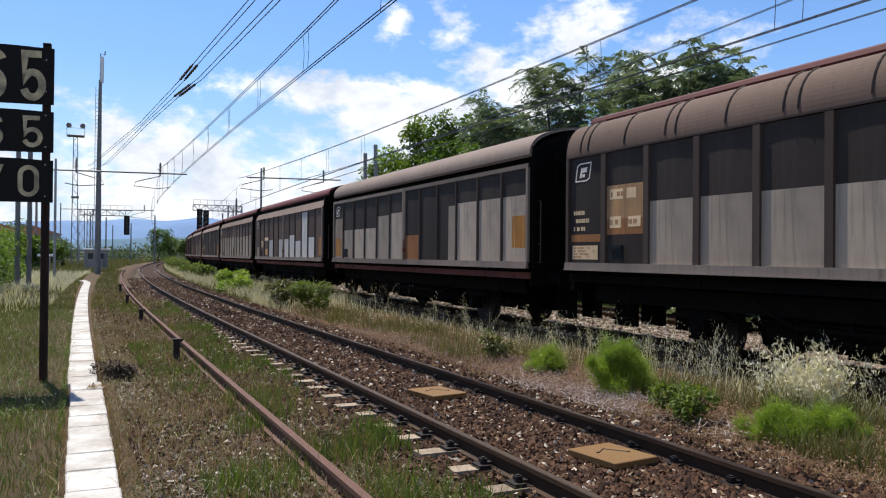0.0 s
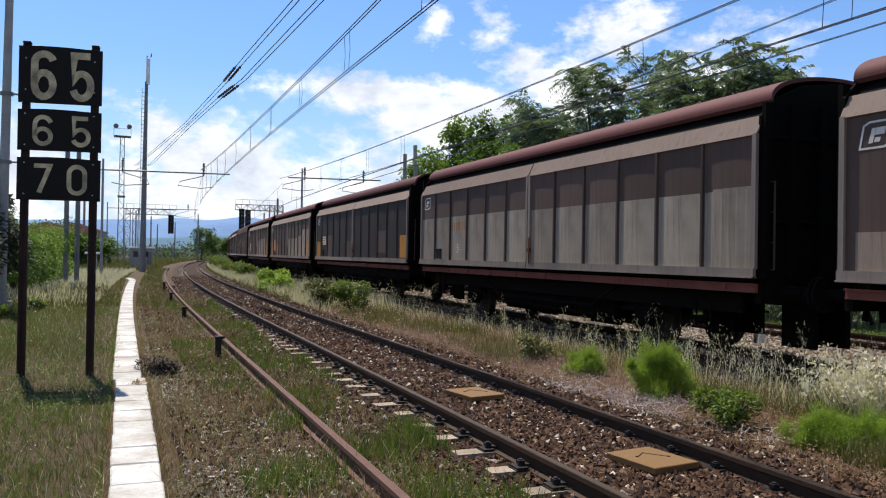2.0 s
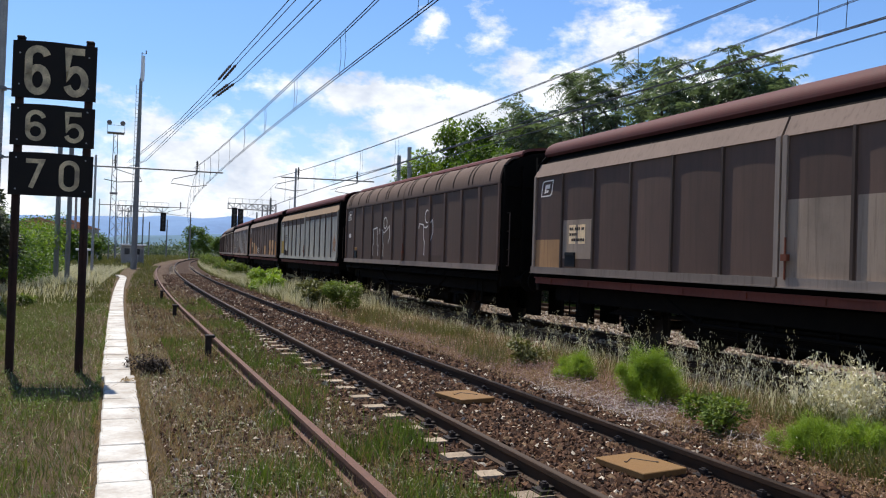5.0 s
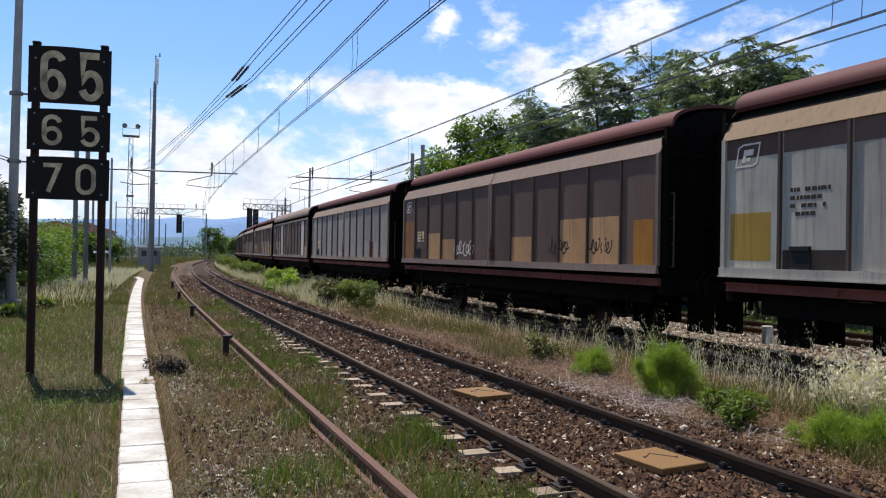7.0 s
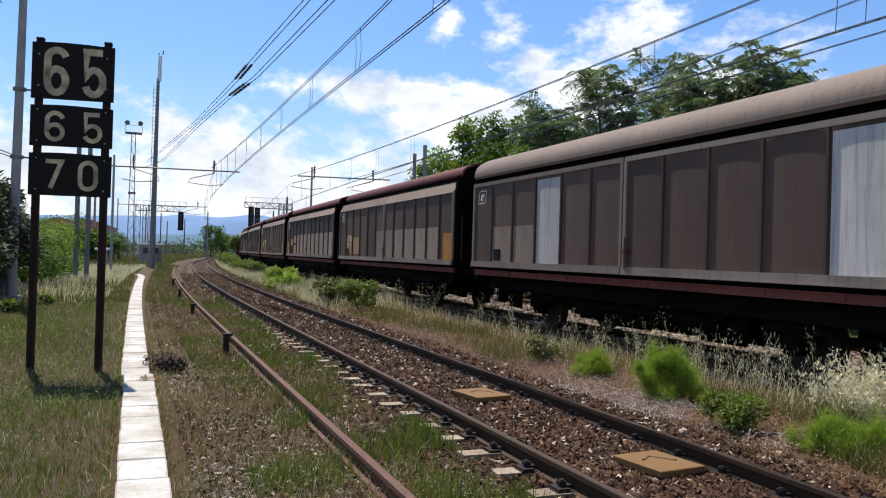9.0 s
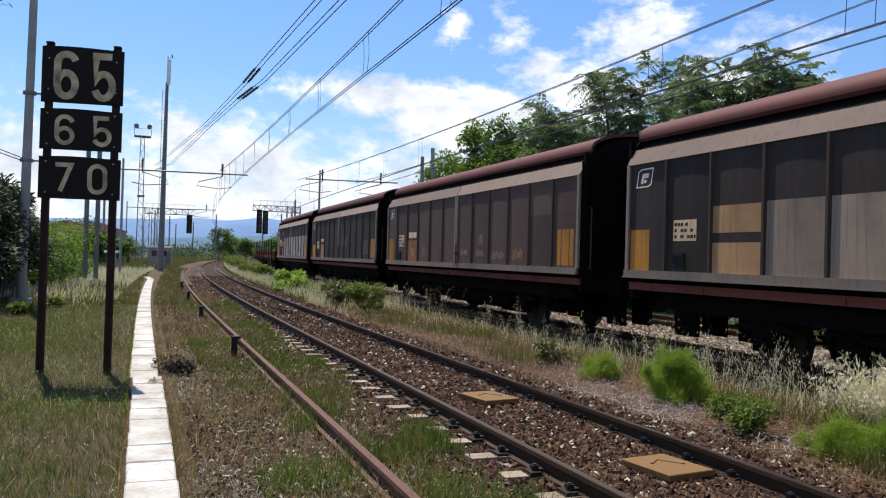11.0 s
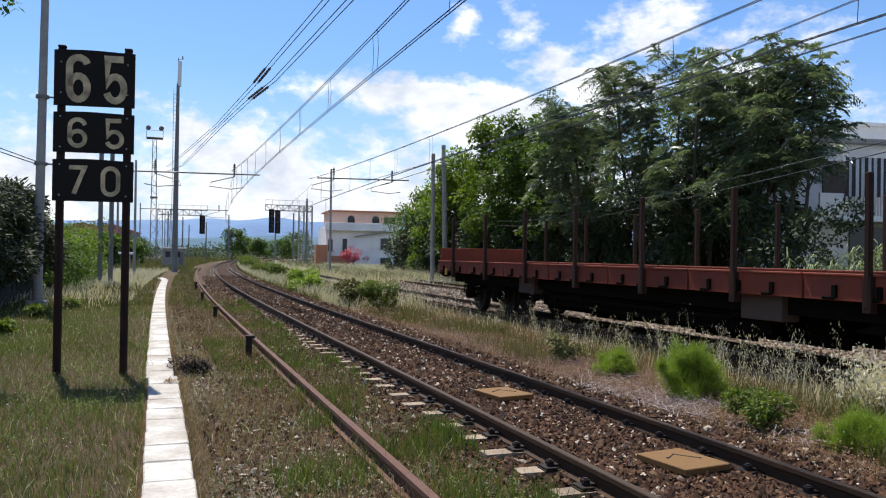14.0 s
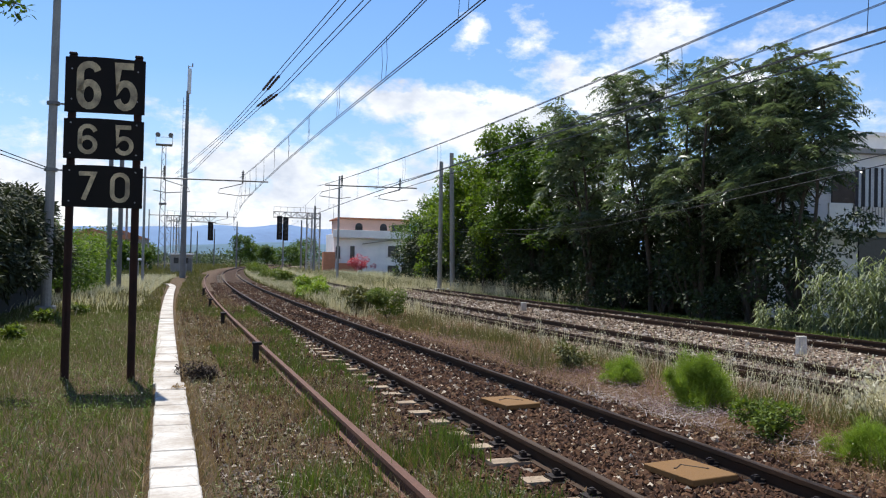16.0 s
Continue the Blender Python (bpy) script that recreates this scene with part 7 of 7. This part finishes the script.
def grey_house():
    h = thing("grey_house", pose(23.5, 23.75, -0.15, 0, 0, -10), "grey rendered house with a balcony and a striped curtain", "house")
    bm = bmesh.new()
    box(bm, 18, 10, 6.2, 6, 5, 3.1)
    part("wall", bm, M_GREYWALL, h, bevel=0.03)
    bm = bmesh.new()
    box(bm, 18.5, 10.5, 0.2, 6, 5, 6.28)
    part("roof_slab", bm, M_CONC, h, bevel=0.02)
    bm = bmesh.new()
    box(bm, 12, 5, 1.2, 9.5, 6.0, 6.95)
    box(bm, 12.4, 5.4, 0.14, 9.5, 6.0, 7.6)
    part("roof_storey", bm, M_WHITE, h)
    bm = bmesh.new()
    box(bm, 0.7, 0.7, 2.2, -0.4, 3, 7.3)
    part("chimney", bm, M_WHITE, h)
    bm = bmesh.new()
    box(bm, 9.0, 1.2, 0.2, 3.5, -0.6, 3.3)
    box(bm, 0.95, 0.10, 0.8, -0.45, -1.15, 3.8)
    bal = part("balcony", bm, M_GREYWALL, h, bevel=0.01)
    bm = bmesh.new()
    for i in range(44):
        rod(bm, (0.12 + i * 0.12, -1.14, 3.35), (0.12 + i * 0.12, -1.14, 4.15), 0.014, n=5)
    rod(bm, (0.0, -1.14, 4.17), (7.6, -1.14, 4.17), 0.025, n=6)
    part("railing", bm, M_GALV, bal)
    bm = bmesh.new()
    box(bm, 0.95, 0.1, 1.6, 0.45, -0.02, 4.7)
    part("balcony_door", bm, M_GLASS, h)
    for n, m in ((0, M_STRIPE_A), (1, M_STRIPE_B)):
        for i in range(30):
            if i % 2 == n:
                bm = bmesh.new()
                box(bm, 0.125, 0.03, 1.42, 0.12 + i * 0.125, -1.24 + 0.03 * math.sin(i * 1.7), 4.80)
                part("curtain_stripe", bm, m, h, "striped awning curtain")
    bm = bmesh.new()
    box(bm, 7.0, 0.1, 1.5, 4.6, -0.02, 2.3)
    part("garage_opening", bm, M_GLASS, h)


grey_house()


def low_roof(x, y, w, z):
    h = thing("low_house", pose(x, y, -0.2), "low house with a terracotta roof behind the hedge", "house", "far low houses")
    bm = bmesh.new()
    box(bm, w, 8, z, 0, 4, z / 2)
    part("wall", bm, M_CONC, h)
    bm = bmesh.new()
    prism(bm, [(-w / 2 - 0.4, z), (0, z + w * 0.17), (w / 2 + 0.4, z)], -0.4, 8.4)
    part("roof", bm, M_TILE, h)


low_roof(-8.0, 100, 8, 3.6)
low_roof(-10.5, 215, 13, 6.2)
low_roof(-16, 130, 12, 4)


# ---- hills ----
def hills(name, y, amp, base, mat, seed, label, depth):
    r = np.random.default_rng(seed)
    xs = np.linspace(-3600, 3600, 260)
    prof = base + 0.02 * xs
    for k in range(1, 14):
        prof = prof + amp / k ** 0.75 * np.sin(xs / (520 / k) + r.uniform(0, 6.28))
    prof = np.maximum(prof, 12)
    rows = []
    for j, f in enumerate(np.linspace(0, 1, 9)):
        bumps = sum(np.sin(xs / (60 / k) + r.uniform(0, 6.28)) * 5 / k for k in (1, 2, 3)) * math.sin(math.pi * f)
        rows.append(np.stack([xs, 0 * xs + y + depth * f + 0.06 * np.abs(xs), prof * math.sin(f * math.pi / 2) + bumps - 2], -1))
    v = np.stack(rows)
    m, n = v.shape[:2]
    i = np.arange(m * n).reshape(m, n)
    f = np.stack([i[:-1, :-1], i[:-1, 1:], i[1:, 1:], i[1:, :-1]], -1).reshape(-1, 4)
    tagged(raw(name, v.reshape(-1, 3), f, mat, True), label, "hills", kind="structure")


# both ranges carry their haze in the base colour
hills("backdrop_hills", 2900, 13, 132, M_HILL, 4, "hill range on the horizon with blue haze in its colour", 500)
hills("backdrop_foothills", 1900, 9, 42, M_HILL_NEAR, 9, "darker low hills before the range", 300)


# ---- growth and ballast behind the viewer ----
blades("rear_grass", *off_kerb(rng.uniform(-7, 2.4, 16000), rng.uniform(-7, 3.6, 16000)), 0.04, 0.17, 0.0065, 0.9, M_GRASS, "rough olive grass along the platform edge", "grass")
blades("rear_green_grass", *off_kerb(rng.uniform(-7, -0.15, 9000), rng.uniform(-7, 3.6, 9000)), 0.06, 0.21, 0.0065, 0.8, M_GRASS_GREEN, "fresh green grass along the platform edge", "grass")
blades("rear_dry_grass", rng.uniform(5.6, 8.4, 7000), rng.uniform(-7, 3.6, 7000), 0.03, 0.15, 0.007, 1.1, M_DRY, "low dry grass between the tracks", "dry grass")
pebbles("rear_ballast", *clear_ends(rng.uniform(2.3, 5.8, 15000), rng.uniform(-7.5, 2.9, 15000)), 0.018, 0.042, M_STONE, "rusty brown track ballast")
pebbles("rear_siding_ballast", rng.uniform(8.6, 16.0, 7000), rng.uniform(-7.5, 3.4, 7000), 0.022, 0.050, M_STONE_PALE, "pale ballast of the sidings")

# rear ends of the wagons along y at the start
STARTS = [13.07, 28.72, 44.48, 60.15, 75.67, 91.62, 107.65, 123.59, 139.22, 155.03, 171.04, 186.71, 202.39, 218.06, 234.04, 249.9, 265.97, 288.59]

# ---- the train's way ----
def train_run(t):
    """Metres that the train has gone by t."""
    return 18.401 * t + -0.0207 * t**2 + 0.00388 * t**3


def track_pose(y, z=TRAIN_Z):
    """A wagon with its rear end at y, laid along the chord of the curve."""
    a, b = Vector((TRAIN_X + bend(y), y)), Vector((TRAIN_X + bend(y - 14.2), y - 14.2))
    return pose(a.x, a.y, z, 0, 0, math.degrees(math.atan2(b.x - a.x, a.y - b.y)))


def motions():
    for w, start in zip(wag, STARTS):
        walk(w, [(t, track_pose(start - train_run(t))) for t in np.arange(0, 16.01, 0.5)])
    for w in wheels:
        x, y, z = w.matrix_basis.translation
        walk(w, [(f / 30, pose(x, y, z, math.degrees(train_run(f / 30) / 0.51))) for f in range(0, 481)])


motions()
